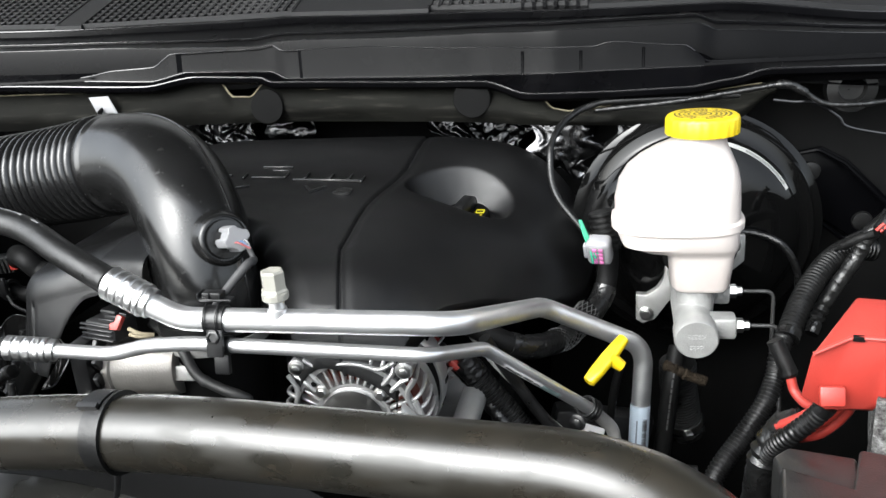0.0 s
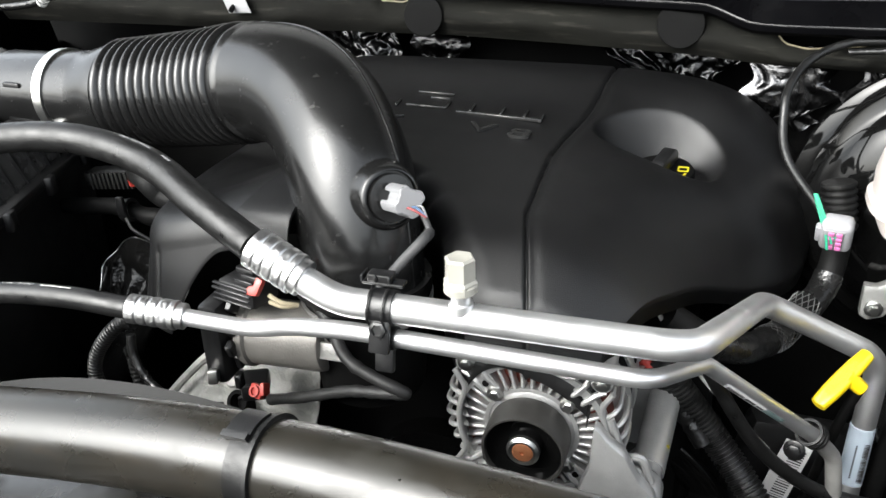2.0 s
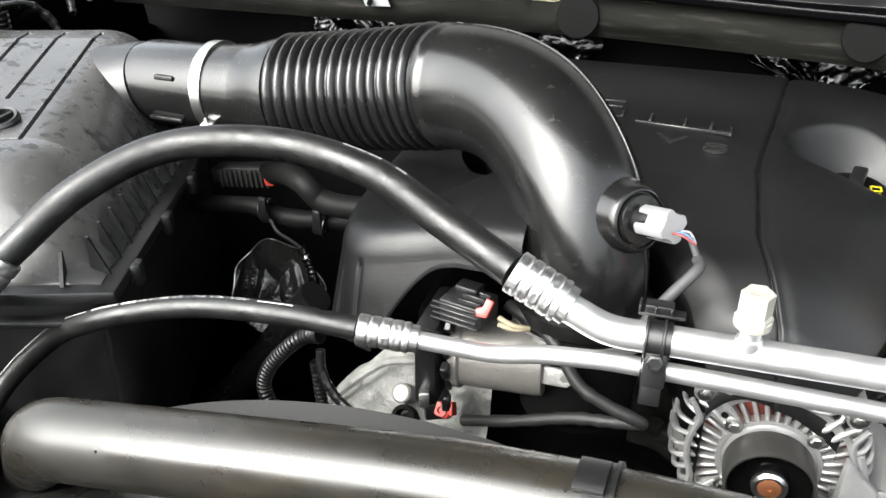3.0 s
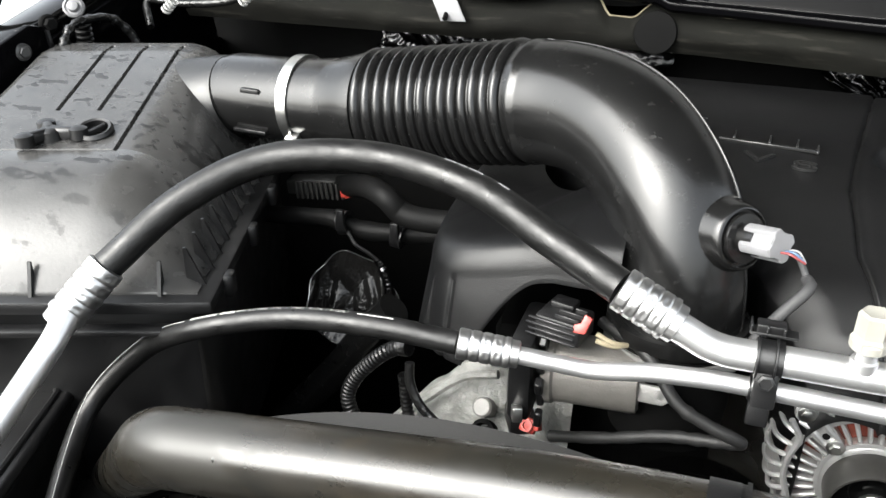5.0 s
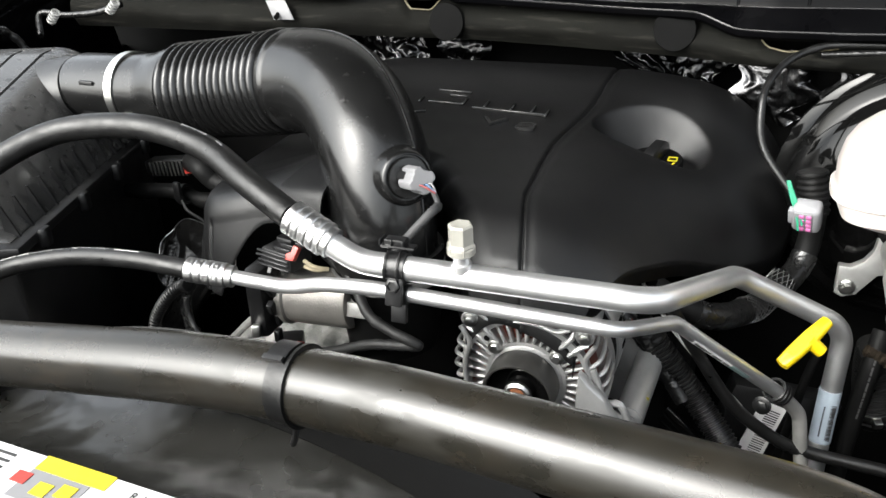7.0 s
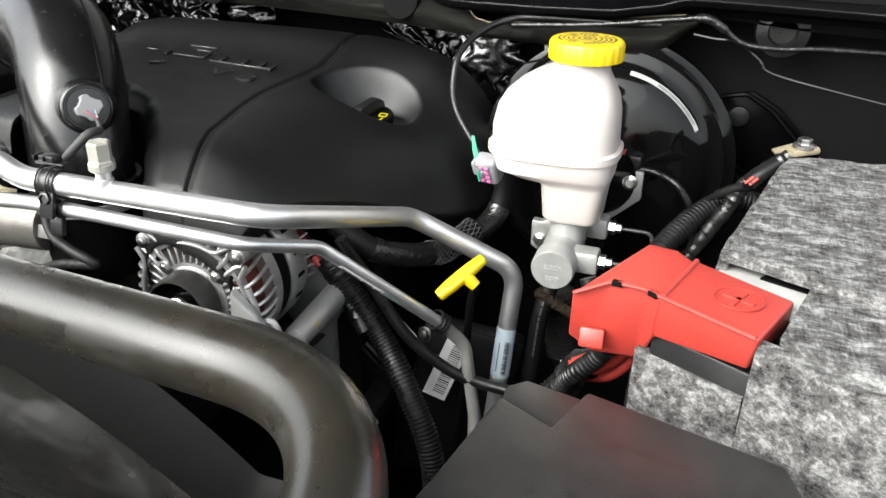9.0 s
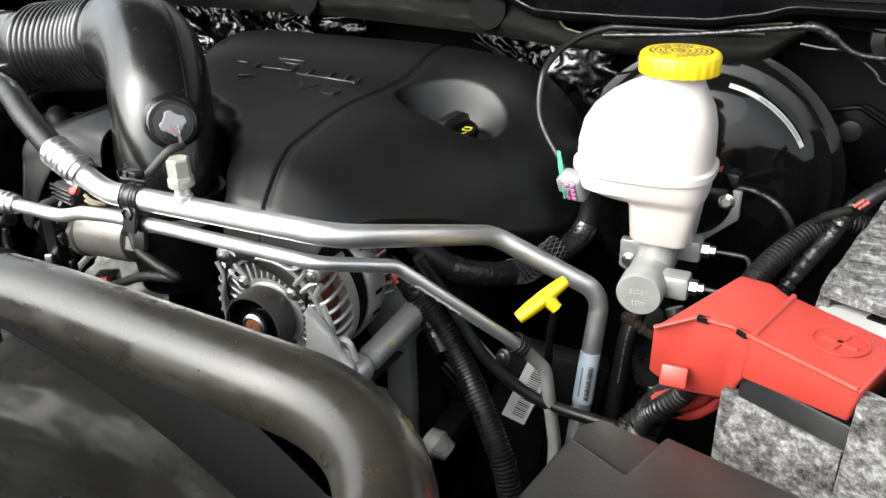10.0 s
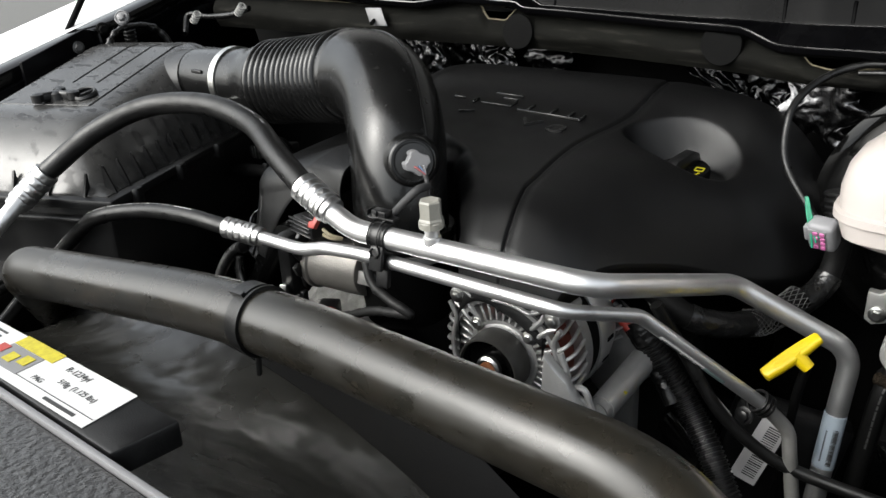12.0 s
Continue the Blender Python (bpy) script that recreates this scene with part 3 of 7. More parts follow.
def throttle():
    t = thing("throttle_body", (-0.2457, 0.7037, 0.9976), "cast metal throttle body with a motor and black connector", "throttle body")
    m = axis((-0.2459, 0.716, 0.9975), (0, 0, 1))
    # barrel coloured matt black for the shade below the clamp
    part("barrel", lathe(B(), [(0.046, 0.02), (0.05, 0.055), (0.052, 0.095), (0.054, 0.100), (0.054, 0.108), (0.0515, 0.110)], m, 40), DARK, t)
    bm = B()
    ring(bm, 0.0555, 0.050, 0.112, 0.124, m, 48)
    part("seal_ring", bm, RUBBER, t, "black rubber seal ring")
    bm = B()
    ring(bm, 0.0562, 0.052, 0.0960, 0.1070, m, 48)
    part("clamp_band", bm, DULL, t, "dull steel clamp band")
    # motor can with end bearing
    m = axis((-0.3371, 0.6787, 1.0736), (1, 0.02, 0.03))
    mo = part("motor", lathe(B(), [(0.029, -0.004), (0.031, -0.002), (0.031, 0.004), (0.0285, 0.006), (0.0285, 0.066), (0.0275, 0.0705), (0.024, 0.072)], m, 40), MOTOR, t, "dull warm grey motor can")
    part("end_cap", lathe(B(), [(0.0145, 0.070), (0.0145, 0.081), (0.0130, 0.083), (0.006, 0.0835)], m, 28), MOTOR, mo)
    bm = B()
    o = V((-0.2500, 0.660, 1.0770))
    prism(bm, [(-0.02, -0.007), (0.004, -0.007), (0.009, -0.003), (0.009, 0.003), (0.004, 0.007), (-0.02, 0.007)], -0.0025, 0.0025, Matrix.Translation(o) @ pose(0, 0, 0, 72, 0, 0), 0.001)
    lathe(bm, [(0.0055, 0.0026), (0.0055, 0.0032), (0.003, 0.0032), (0.003, 0.0026)], Matrix.Translation(o) @ pose(0, 0, 0, 72, 0, 0) @ pose(0.002, 0, 0), 16)
    part("lug", bm, DULL, mo)
    bm = B()
    tube(bm, [m @ V((0.020, -0.0205, 0.004)), m @ V((0.020, -0.0205, 0.066))], 0.0011, 6)
    part("seam", bm, MOTOR, mo)
    # gear cover with moulded clips
    bm = B()
    box(bm, (0.020, 0.070, 0.075), pose(-0.3554, 0.6747, 1.0767), 0.006)
    lathe(bm, [(0.027, 0), (0.027, 0.012), (0.022, 0.015)], axis((-0.3494, 0.6788, 1.0736), (-1, 0, 0)), 28)
    gc = part("gear_cover", bm, BLACK, t)
    for k in range(5):
        bm = B()
        box(bm, (0.006, 0.009, 0.014), pose(-0.340, 0.650 + 0.006 * math.sin(k * 2.0), 1.040 + k * 0.017, 12 * k, 0, 0), 0.0012, 1)
        part("clip", bm, BLACK, gc)
    bm = B()
    box(bm, (0.008, 0.016, 0.012), pose(-0.3551, 0.6379, 1.0505, -15, 0, 20), 0.001)
    part("steel_clip", bm, STEEL, gc, "bright folded steel clip")
    # ribbed connector with lock tab and wires
    bm = B()
    cm = pose(-0.327, 0.664, 1.124, 0, 0, -14)
    box(bm, (0.038, 0.030, 0.020), cm, 0.003)
    box(bm, (0.020, 0.014, 0.006), cm @ pose(-0.004, 0.008, 0.0125), 0.002)
    c = part("connector", bm, BLACK, t, "black ribbed connector")
    for k in range(4):
        bm = B()
        box(bm, (0.042 - 0.004 * (k % 2), 0.003, 0.0020), cm @ pose(-0.004, -0.0155, -0.0075 + k * 0.0048), 0.0006, 1)
        part("connector_rib", bm, BLACK, c)
    for k in range(3):
        bm = B()
        box(bm, (0.020, 0.002, 0.003), cm @ pose(0.006, -0.010 + k * 0.008, 0.0108), 0.0005, 1)
        part("connector_rib", bm, BLACK, c)
    bm = B()
    prism(bm, [(-0.006, -0.007), (0.003, -0.007), (0.007, 0.006), (0.001, 0.008), (-0.001, 0.001), (-0.006, -0.001)], -0.003, 0.003, cm @ pose(0.019, -0.010, 0.010, 62, 0, 10), 0.0008)
    part("lock_tab", bm, RED, c, "red lock tab")
    for k in range(2):
        bm = B()
        tube(bm, cr([(-0.300, 0.650, 1.128 - 0.006 * k), (-0.288, 0.648, 1.124 - 0.003 * k), (-0.2771, 0.6538, 1.1203)], 4), 0.0020, 8)
        part("wire", bm, TANEDGE, c, "tan wire")
    return t


def air_box():
    o = V((-0.630, 0.615, 0))
    ax, ay = V((-0.94, -0.35, 0)).normalized() * 1.12, V((-0.33, 0.945, 0)).normalized()

    def w(a, b, z):
        return o + ax * a + ay * b + V((0, 0, z))
    t = thing("air_filter_box", w(0.2, 0.2, 0.9), "black plastic air filter housing, lid paled for sky sheen and dusted with water marks", "air box")

    def lid(u, v):
        a, b = lerp(-0.005, 0.25, u), lerp(-0.005, 0.415, v)
        ea = min(a + 0.005, 2.2 * (0.25 - a))
        eb = min(b + 0.005, 0.415 - b)
        def sh(e, wd):
            q = min(1, max(0, e / wd))
            return 1 - (1 - q) ** 2.4
        top = lerp(0.082, 0.121, min(1, max(0, (b - 0.12) / 0.215)))
        z = 1.121 + top * sh(ea, 0.09) * (sh(eb, 0.12) if b < 0.2 else sh(eb, 0.040))
        g = 0
        if b > 0.115:
            if abs(a - 0.081) < 0.0016 and b < 0.362:
                g = 1
            if b > 0.195 and b < 0.364 and (abs(a - 0.117) < 0.0016 or abs(a - 0.153) < 0.0016):
                g = 1
        if abs(b - 0.117) < 0.0016 and 0.081 < a < 0.21:
            g = 1
        return w(a, b, z - 0.004 * g)
    bm = B()
    grid(bm, lid, 240, 300, 0.003)
    part("lid", bm, AIRBOX, t, sharp=50)
    bm = B()
    prism(bm, [(0.0, 0.0), (0.245, 0.0), (0.245, 0.40), (0.0, 0.40)], 0.86, 1.108, Matrix.Translation(o) @ Matrix(((ax.x, ay.x, 0, 0), (ax.y, ay.y, 0, 0), (0, 0, 1, 0), (0, 0, 0, 1))), 0.006)
    part("tray", bm, BLACK, t)
    frame_m = Matrix.Translation(o) @ Matrix(((ax.x, ay.x, 0, 0), (ax.y, ay.y, 0, 0), (0, 0, 1, 0), (0, 0, 0, 1)))
    bm = B()
    prism(bm, [(-0.018, -0.018), (0.258, -0.018), (0.258, 0.42), (-0.018, 0.42)], 1.108, 1.120, frame_m, 0.003)
    part("flange", bm, BLACK, t)
    # gussets round the lid: thin triangles between flange and wall
    def gusset(px, py, rz, h, w):
        bm = B()
        prism(bm, [(0, 0), (w, 0), (0.002, h), (0, h)], -0.0013, 0.0013, frame_m @ pose(px, py, 1.119, 0, 0, rz) @ pose(0, 0, 0, 90, 0, 0), 0)
        part("rib", bm, BLACK, t)
    for k in range(5):
        gusset(0.022 + k * 0.047, 0.004, -90, 0.028, 0.013)
    for k in range(13):
        gusset(0.006, 0.012 + k * 0.029, 180, 0.036, 0.014)
    for k in range(4):
        bm = B()
        prism(bm, [(-0.025, 0.024 + k * 0.10), (-0.017, 0.022 + k * 0.10), (-0.017, 0.040 + k * 0.10), (-0.025, 0.038 + k * 0.10)], 1.100, 1.122, frame_m, 0.003)
        part("lid_clip", bm, BLACK, t)
    bm = B()
    prism(bm, [(-0.012, -0.030), (0.20, -0.030), (0.20, -0.016), (-0.012, -0.016)], 1.094, 1.100, frame_m, 0.002)
    part("ledge", bm, BLACK, t)
    # wing knob and ring catch on the top
    c = w(0.140, 0.140, 1.204)
    bm = B()
    lathe(bm, [(0.012, 0), (0.011, 0.010), (0.007, 0.013)], axis(c, (0, 0, 1)), 20)
    for ang, ln in ((20, 0.026), (140, 0.024), (255, 0.026)):
        mm = Matrix.Translation(c) @ pose(0, 0, 0.007, 0, 0, ang)
        box(bm, (ln, 0.010, 0.013), mm @ pose(ln * 0.55, 0, 0), 0.004, 3)
        lathe(bm, [(0.004, -0.007), (0.0085, -0.005), (0.0085, 0.005), (0.004, 0.007)], mm @ pose(ln, 0, 0), 16)
    part("knob", bm, BLACK, t)
    bm = B()
    cc = axis(w(0.106, 0.150, 1.206), (0.1, -0.3, 1))
    lathe(bm, [(0.0165, 0), (0.017, 0.006), (0.015, 0.009), (0.0125, 0.008), (0.0125, 0.002), (0.003, 0.002)], cc, 28)
    box(bm, (0.024, 0.004, 0.006), cc @ pose(0, 0, 0.005, 0, 0, 50), 0.0015)
    part("ring_catch", bm, BLACK, t)
    bm = B()
    tube(bm, [(-0.93, 0.876, 1.135), (-0.875, 0.884, 1.150), (-0.82, 0.888, 1.168), (-0.78, 0.886, 1.184), (-0.752, 0.883, 1.196), (-0.735, 0.881, 1.203)], [0.088, 0.079, 0.068, 0.059, 0.0525, 0.0475], 48, caps=False)
    # same plastic as the lid, coloured black to hold down its highlight
    part("shoulder", bm, BLACK, t)
    bm = B()
    tube(bm, [(-0.79, 0.888, 1.188), (-0.73, 0.880, 1.207), (-0.645, 0.866, 1.212)], [0.046, 0.0445, 0.043], 40, caps=False)
    ol = part("outlet", bm, DUCT, t)
    for p, sz in (((-0.694, 0.833, 1.227), (0.022, 0.006, 0.005)), ((-0.700, 0.838, 1.183), (0.040, 0.010, 0.004))):
        bm = B()
        box(bm, sz, pose(*p, 0, 0, -4), 0.001)
        part("tab", bm, BLACK, ol)


TAPE = mat("shiny_black_tape", (0.005, 0.005, 0.005), 0.3, bump=0.6, bscale=130, bdist=0.003, rvar=0.1)
TAPE2 = mat("grey_cloth_tape", (0.010, 0.010, 0.010), 0.55, spec=0.35, bump=0.4, bscale=300)

BRONZE = mat("bronze_brown", (0.33, 0.13, 0.06), 0.45, 0.7, var=0.3, vscale=300)
PULLEY = mat("worn_pulley", (0.03, 0.029, 0.027), 0.45, 0.3, var=0.3, vscale=90)
# base paler than the black tray, to carry the lid's sky sheen
AIRBOX = mat("water_marked_plastic", (0.044, 0.0435, 0.0425), 0.24, bump=0.15, bscale=400, var=0.35, vscale=35, rvar=0.05, rscale=45, spec=0.42)
spotted(AIRBOX, 85, 0.61, 0.63, (0.022, 0.022, 0.022), 0.22)
spotted(AIRBOX, 34, 0.575, 0.600, (0.010, 0.010, 0.010), 0.42, stretch=(1.0, 1.7, 1))


def stripe(path, s0, s1, r, side):
    """A thin printed line that follows a hose."""
    bm = B()
    run, pts = 0.0, []
    for a, b in zip(path, path[1:]):
        d = (b - a).normalized()
        if s0 <= run <= s1:
            n = V(side) - d * V(side).dot(d)
            pts.append(a + n.normalized() * (r - 0.0001))
        run += (b - a).length
    return tube(bm, pts, 0.0005, 6)


def line_sets():
    # suction line
    t = thing("suction_line", (-0.199, 0.6095, 0.9998), "bright aluminium refrigerant pipe with thick black rubber hose", "pipe")
    hose = cr([(-0.6735, 0.5731, 1.1571), (-0.632, 0.6193, 1.1997), (-0.5738, 0.6589, 1.228), (-0.487, 0.6726, 1.2363), (-0.4033, 0.6623, 1.2269), (-0.3361, 0.6327, 1.2078), (-0.2828, 0.6122, 1.1904)], 10)
    part("hose", tube(B(), hose, 0.0125, 24), RUBBER, t)
    wrap_text("print", "|||| ||| |||||      ||||", 0.0026, hose, 0.0125, (0.25, 0.1, 1), GREY, t, 0.300, 0.9)
    def crimp(a, b, r):
        a, b = V(a), V(b)
        m, ln, seg, n = axis(a, b - a), (b - a).length, 56, 56
        bm = B()
        rows = []
        for k in range(n + 1):
            q = k / n
            groove = sum(math.exp(-((q - c) / 0.022) ** 2) for c in (0.20, 0.38, 0.56, 0.74))
            base = r * (0.90 if k in (0, n) else 1.0 - 0.07 * groove) * (1 if q < 0.84 else 0.88)
            row = []
            for i in range(seg):
                an = 2 * math.pi * i / seg
                dent = sum(math.exp(-((q - c) / 0.035) ** 2) * max(0.0, math.cos(7 * an + 1.6 * j)) for j, c in enumerate((0.11, 0.29, 0.47, 0.65)))
                rr = base * (1 - 0.05 * dent)
                row.append(bm.verts.new(m @ V((rr * math.cos(an), rr * math.sin(an), q * ln))))
            rows.append(row)
        for p, q in zip(rows, rows[1:]):
            for i in range(seg):
                bm.faces.new((p[i], p[(i + 1) % seg], q[(i + 1) % seg], q[i]))
        bm.faces.new(rows[0][::-1])
        bm.faces.new(rows[-1])
        return bm
    part("crimp", crimp(hose[-1], (-0.242, 0.6071, 1.1721), 0.0155), CRIMP, t, "crimped bright aluminium ferrule")
    part("crimp", crimp(hose[0], (-0.6986, 0.5361, 1.1189), 0.0155), CRIMP, t, "crimped bright aluminium ferrule")
    part("pipe", tube(B(), fil([(-0.6896, 0.5465, 1.1329), (-0.6885, 0.5176, 1.1145), (-0.71, 0.44, 1.05), (-0.74, 0.40, 0.95)], 0.05), 0.0098, 20), ALU, t)
    path = fil([(-0.2542, 0.6071, 1.1772), (-0.2177, 0.6071, 1.1589), (0.0216, 0.6196, 1.1524), (0.0754, 0.8293, 1.0789), (0.1845, 0.8728, 1.013), (0.1773, 0.8495, 0.8854), (0.1743, 0.8242, 0.7957)], [0.06, 0.04, 0.04, 0.035, 0.05], 10)
    part("pipe", tube(B(), path, 0.0105, 24), ALU, t)
    pm = axis((-0.1292, 0.6111, 1.1577), (0, -0.02, 1))
    part("service_port", lathe(B(), [(0.0088, 0.004), (0.0082, 0.011), (0.0068, 0.012), (0.0066, 0.024)], pm, 24), ALU, t)
    bm = B()
    lathe(bm, [(0.0104, 0.020), (0.0118, 0.0215), (0.0118, 0.0275), (0.0104, 0.0295), (0.0104, 0.0440), (0.0088, 0.0455), (0.006, 0.0450)], pm, 6)
    part("service_cap", bm, IVORY, t, "ivory hexagonal plastic service cap", sharp=25)
    part("cap_collar", lathe(B(), [(0.0104, 0.0195), (0.0114, 0.0205), (0.0114, 0.0255), (0.0104, 0.0265)], pm, 28, caps=False), IVORY, t)
    bl = part("barcode_label", tube(B(), [(0.1804, 0.8603, 0.9458), (0.1775, 0.8505, 0.8875)], 0.0112, 24), BLUELAB, t, "pale blue bar-code label")
    ax_ = (V((0.1804, 0.8603, 0.9458)) - V((0.1775, 0.8505, 0.8875))).normalized()
    nn = V((0.10, -0.80, 0.45))
    nn = (nn - ax_ * nn.dot(ax_)).normalized()
    xx = ax_.cross(nn)
    bm = B()
    random.seed(3)
    for k in range(26):
        p = V((0.1778, 0.8514, 0.8925)) + ax_ * (k * 0.0016)
        mm = Matrix(((xx.x, ax_.x, nn.x, 0), (xx.y, ax_.y, nn.y, 0), (xx.z, ax_.z, nn.z, 0), (0, 0, 0, 1)))
        mm.translation = p + nn * 0.0106 + xx * 0.003
        box(bm, (0.0075, random.choice((0.0005, 0.0009, 0.0011)), 0.0010), mm, 0)
    part("bars", bm, INK, bl)
    bm = B()
    for k in range(16):
        p = V((0.178, 0.8523, 0.8965)) + ax_ * (k * 0.0022)
        mm.translation = p + nn * 0.0104 - xx * 0.0042
        box(bm, (0.0016, 0.0015, 0.0010), mm, 0)
    part("text_bar", bm, INK, bl)
    # liquid line
    t2 = thing("liquid_line", (-0.1984, 0.5986, 1.0002), "thin aluminium refrigerant pipe with slim printed rubber hose", "pipe")
    hose = cr([(-0.635, 0.385, 0.95), (-0.6718, 0.4602, 0.9858), (-0.7062, 0.5511, 1.0209), (-0.6676, 0.5856, 1.0705), (-0.606, 0.583, 1.1074), (-0.5328, 0.5971, 1.1245), (-0.4553, 0.5966, 1.1335), (-0.3929, 0.5999, 1.1304)], 10)
    part("hose", tube(B(), hose, 0.0088, 20), RUBBER, t2)
    wrap_text("brand_block", "|||||| |||", 0.0034, hose, 0.0088, (0, -0.03, 1), PALEG, t2, 0.3435, 1.1)
    wrap_text("print", "4890 A/C HOSE 13/32 in (10mm)  R-134a / R-1234yf", 0.0036, hose, 0.0088, (0, -0.03, 1), PALEG, t2, 0.3815, 0.55)
    for s0, s1 in ((0.05, 0.3410), (0.477, 0.5145)):
        part("print_line", stripe(hose, s0, s1, 0.0088, (0, -0.03, 1)), PALEG, t2, "thin white printed line")
    part("crimp", crimp(hose[-1], (-0.3488, 0.6085, 1.1246), 0.0115), CRIMP, t2, "crimped bright aluminium ferrule")
    path = fil([(-0.3621, 0.6054, 1.1266), (-0.2958, 0.6137, 1.1194), (-0.2547, 0.6063, 1.1326), (-0.2118, 0.6073, 1.1356), (-0.0037, 0.6234, 1.1212), (0.0311, 0.6996, 1.0914), (0.1282, 0.7823, 0.982)], [0.05, 0.05, 0.2, 0.03, 0.03], 8)
    part("pipe", tube(B(), path, 0.0066, 20), ALU, t2)
    path = fil([(0.1263, 0.7814, 0.984), (0.1494, 0.7995, 0.9509), (0.1633, 0.8, 0.8608), (0.17, 0.78, 0.7)], 0.03)
    part("pipe", tube(B(), path, 0.0070, 16), DULL, t2)
    # clamp that holds both lines
    t3 = thing("pipe_clamp", (-0.1847, 0.6003, 1.0991), "black plastic clamp that holds two refrigerant pipes", "clamp")
    bm = B()
    m = pose(-0.1841, 0.5979, 1.1457, -14, 0, 0)
    ring(bm, 0.0124, 0.0105, -0.0085, 0.0085, axis((-0.1841, 0.6091, 1.1583), (1, 0, 0)), 28)
    ring(bm, 0.0084, 0.0066, -0.0085, 0.0085, axis((-0.1844, 0.6088, 1.134), (1, 0, 0)), 28)
    box(bm, (0.0155, 0.0045, 0.034), m @ pose(0, 0.0005, 0.000), 0.0018)
    part("body", bm, BLACK, t3)
    bm = B()
    box(bm, (0.030, 0.010, 0.0025), pose(-0.1839, 0.6121, 1.1761), 0.001)
    box(bm, (0.018, 0.010, 0.006), pose(-0.1859, 0.6121, 1.1801), 0.001)
    la = part("latch", bm, BLACK, t3)
    for k in range(3):
        bm = B()
        box(bm, (0.0015, 0.012, 0.005), pose(-0.198 + k * 0.010, 0.611, 1.1805), 0.0004, 1)
        part("latch_rib", bm, BLACK, la)
    bm = B()
    box(bm, (0.014, 0.006, 0.018), pose(-0.1845, 0.6053, 1.1173, -10, 0, 0), 0.0015)
    part("foot", bm, BLACK, t3)
    bm = B()
    lathe(bm, [(0.0062, 0), (0.0062, 0.003), (0.0045, 0.0035), (0.0042, 0.0015), (0.003, 0.0015)], m @ pose(0, -0.0015, 0.001, 90, 0, 0), 6)
    part("rivet", bm, BLACK, t3)
    for dx in (-0.0055, 0.0055):
        bm = B()
        tube(bm, cr([(-0.186 + dx, 0.609 - 0.0145 * math.sin(radians(a)), 1.1585 + 0.0145 * math.cos(radians(a))) for a in range(-20, 131, 30)], 4), 0.0009, 6)
        part("band_edge", bm, BLACK, t3)


def alternator():
    c = V((-0.092, 0.668, 1.030))
    t = thing("alternator", (-0.092, 0.72, 0.95), "cast aluminium alternator with black pulley and copper windings", "alternator")
    m = axis(c, (0, -1, 0))
    # angle of world up about the axis
    u = m.inverted().to_3x3() @ V((0, 0, 1))
    top = math.degrees(math.atan2(u.y, u.x))

    def at(a):
        return m @ Matrix.Rotation(radians(top + a), 4, "Z")
    part("winding", lathe(B(), [(0.045, -0.085), (0.060, -0.08), (0.060, -0.012), (0.05, -0.008)], m, 48), COPPER, t, "dark copper winding core")
    # dark disc added so the gaps between the spokes read as shade
    part("backing", lathe(B(), [(0.045, -0.02), (0.045, -0.016), (0.01, -0.016)], m, 40), DARK, t)
    # front shield: a flat ring with four spoked windows
    def shield(lo, hi):
        bm, radii, step = B(), (0.0345, 0.0378, 0.0565, 0.0610), 3
        n = 360 // step

        def solid_cell(b, a):
            return b != 1 or min(abs((a + step / 2 - q + 180) % 360 - 180) for q in (0, 90, 180, 270)) > 37
        grid_v = [[[bm.verts.new(at(a * step) @ V((rad, 0, h))) for h in (lo, hi)] for rad in radii] for a in range(n)]
        for a in range(n):
            p, q = grid_v[a], grid_v[(a + 1) % n]
            for b in range(3):
                if not solid_cell(b, a * step):
                    continue
                for h in (0, 1):
                    bm.faces.new((p[b][h], p[b + 1][h], q[b + 1][h], q[b][h]))
                for edge, other in ((b, b - 1), (b + 1, b + 1)):
                    if other < 0 or other > 2 or not solid_cell(other, a * step):
                        bm.faces.new((p[edge][0], p[edge][1], q[edge][1], q[edge][0]))
                for side, da in ((p, -step), (q, step)):
                    if not solid_cell(b, a * step + da):
                        bm.faces.new((side[b][0], side[b][1], side[b + 1][1], side[b + 1][0]))
        return bm
    front = part("front_shield", shield(-0.007, 0.002), ALTCAST, t, "cast aluminium front shield", sharp=30)
    part("hub", lathe(B(), [(0.0345, -0.012), (0.0345, 0.001), (0.031, 0.003), (0.020, 0.003), (0.020, -0.012)], m, 40, caps=False), ALTCAST, front)
    for a in (0, 90, 180, 270):
        for k in range(-3, 4):
            bm = B()
            box(bm, (0.0200, 0.0032, 0.008), at(a + k * 10.0) @ pose(0.0472, 0, -0.0035, 0, 10, 0), 0.0009, 1)
            part("spoke", bm, ALTCAST, front)
        # rounded rib over the window that runs out to the corner lugs
        arc = [(0.0760, -36), (0.0690, -33.5), (0.0625, -30), (0.0592, -24), *[(0.0588, d) for d in range(-18, 19, 6)], (0.0592, 24), (0.0625, 30), (0.0690, 33.5), (0.0760, 36)]
        part("rib", tube(B(), cr([at(a + d) @ V((rad, 0, 0.0014)) for rad, d in arc], 3), 0.0024, 8), ALTCAST, front)
    for a in (45, 135, 225, 315):
        for d in (-1, 1):
            bm = B()
            tube(bm, [at(a) @ V((0.0440, d * 0.0052, 0.001)), at(a) @ V((0.0530, d * 0.0048, 0.002)), at(a) @ V((0.0640, d * 0.0056, 0.0008)), at(a) @ V((0.0700, d * 0.0090, -0.001))], [0.0022, 0.0026, 0.0026, 0.0020], 8)
            part("strut", bm, ALTCAST, front)
        bm = B()
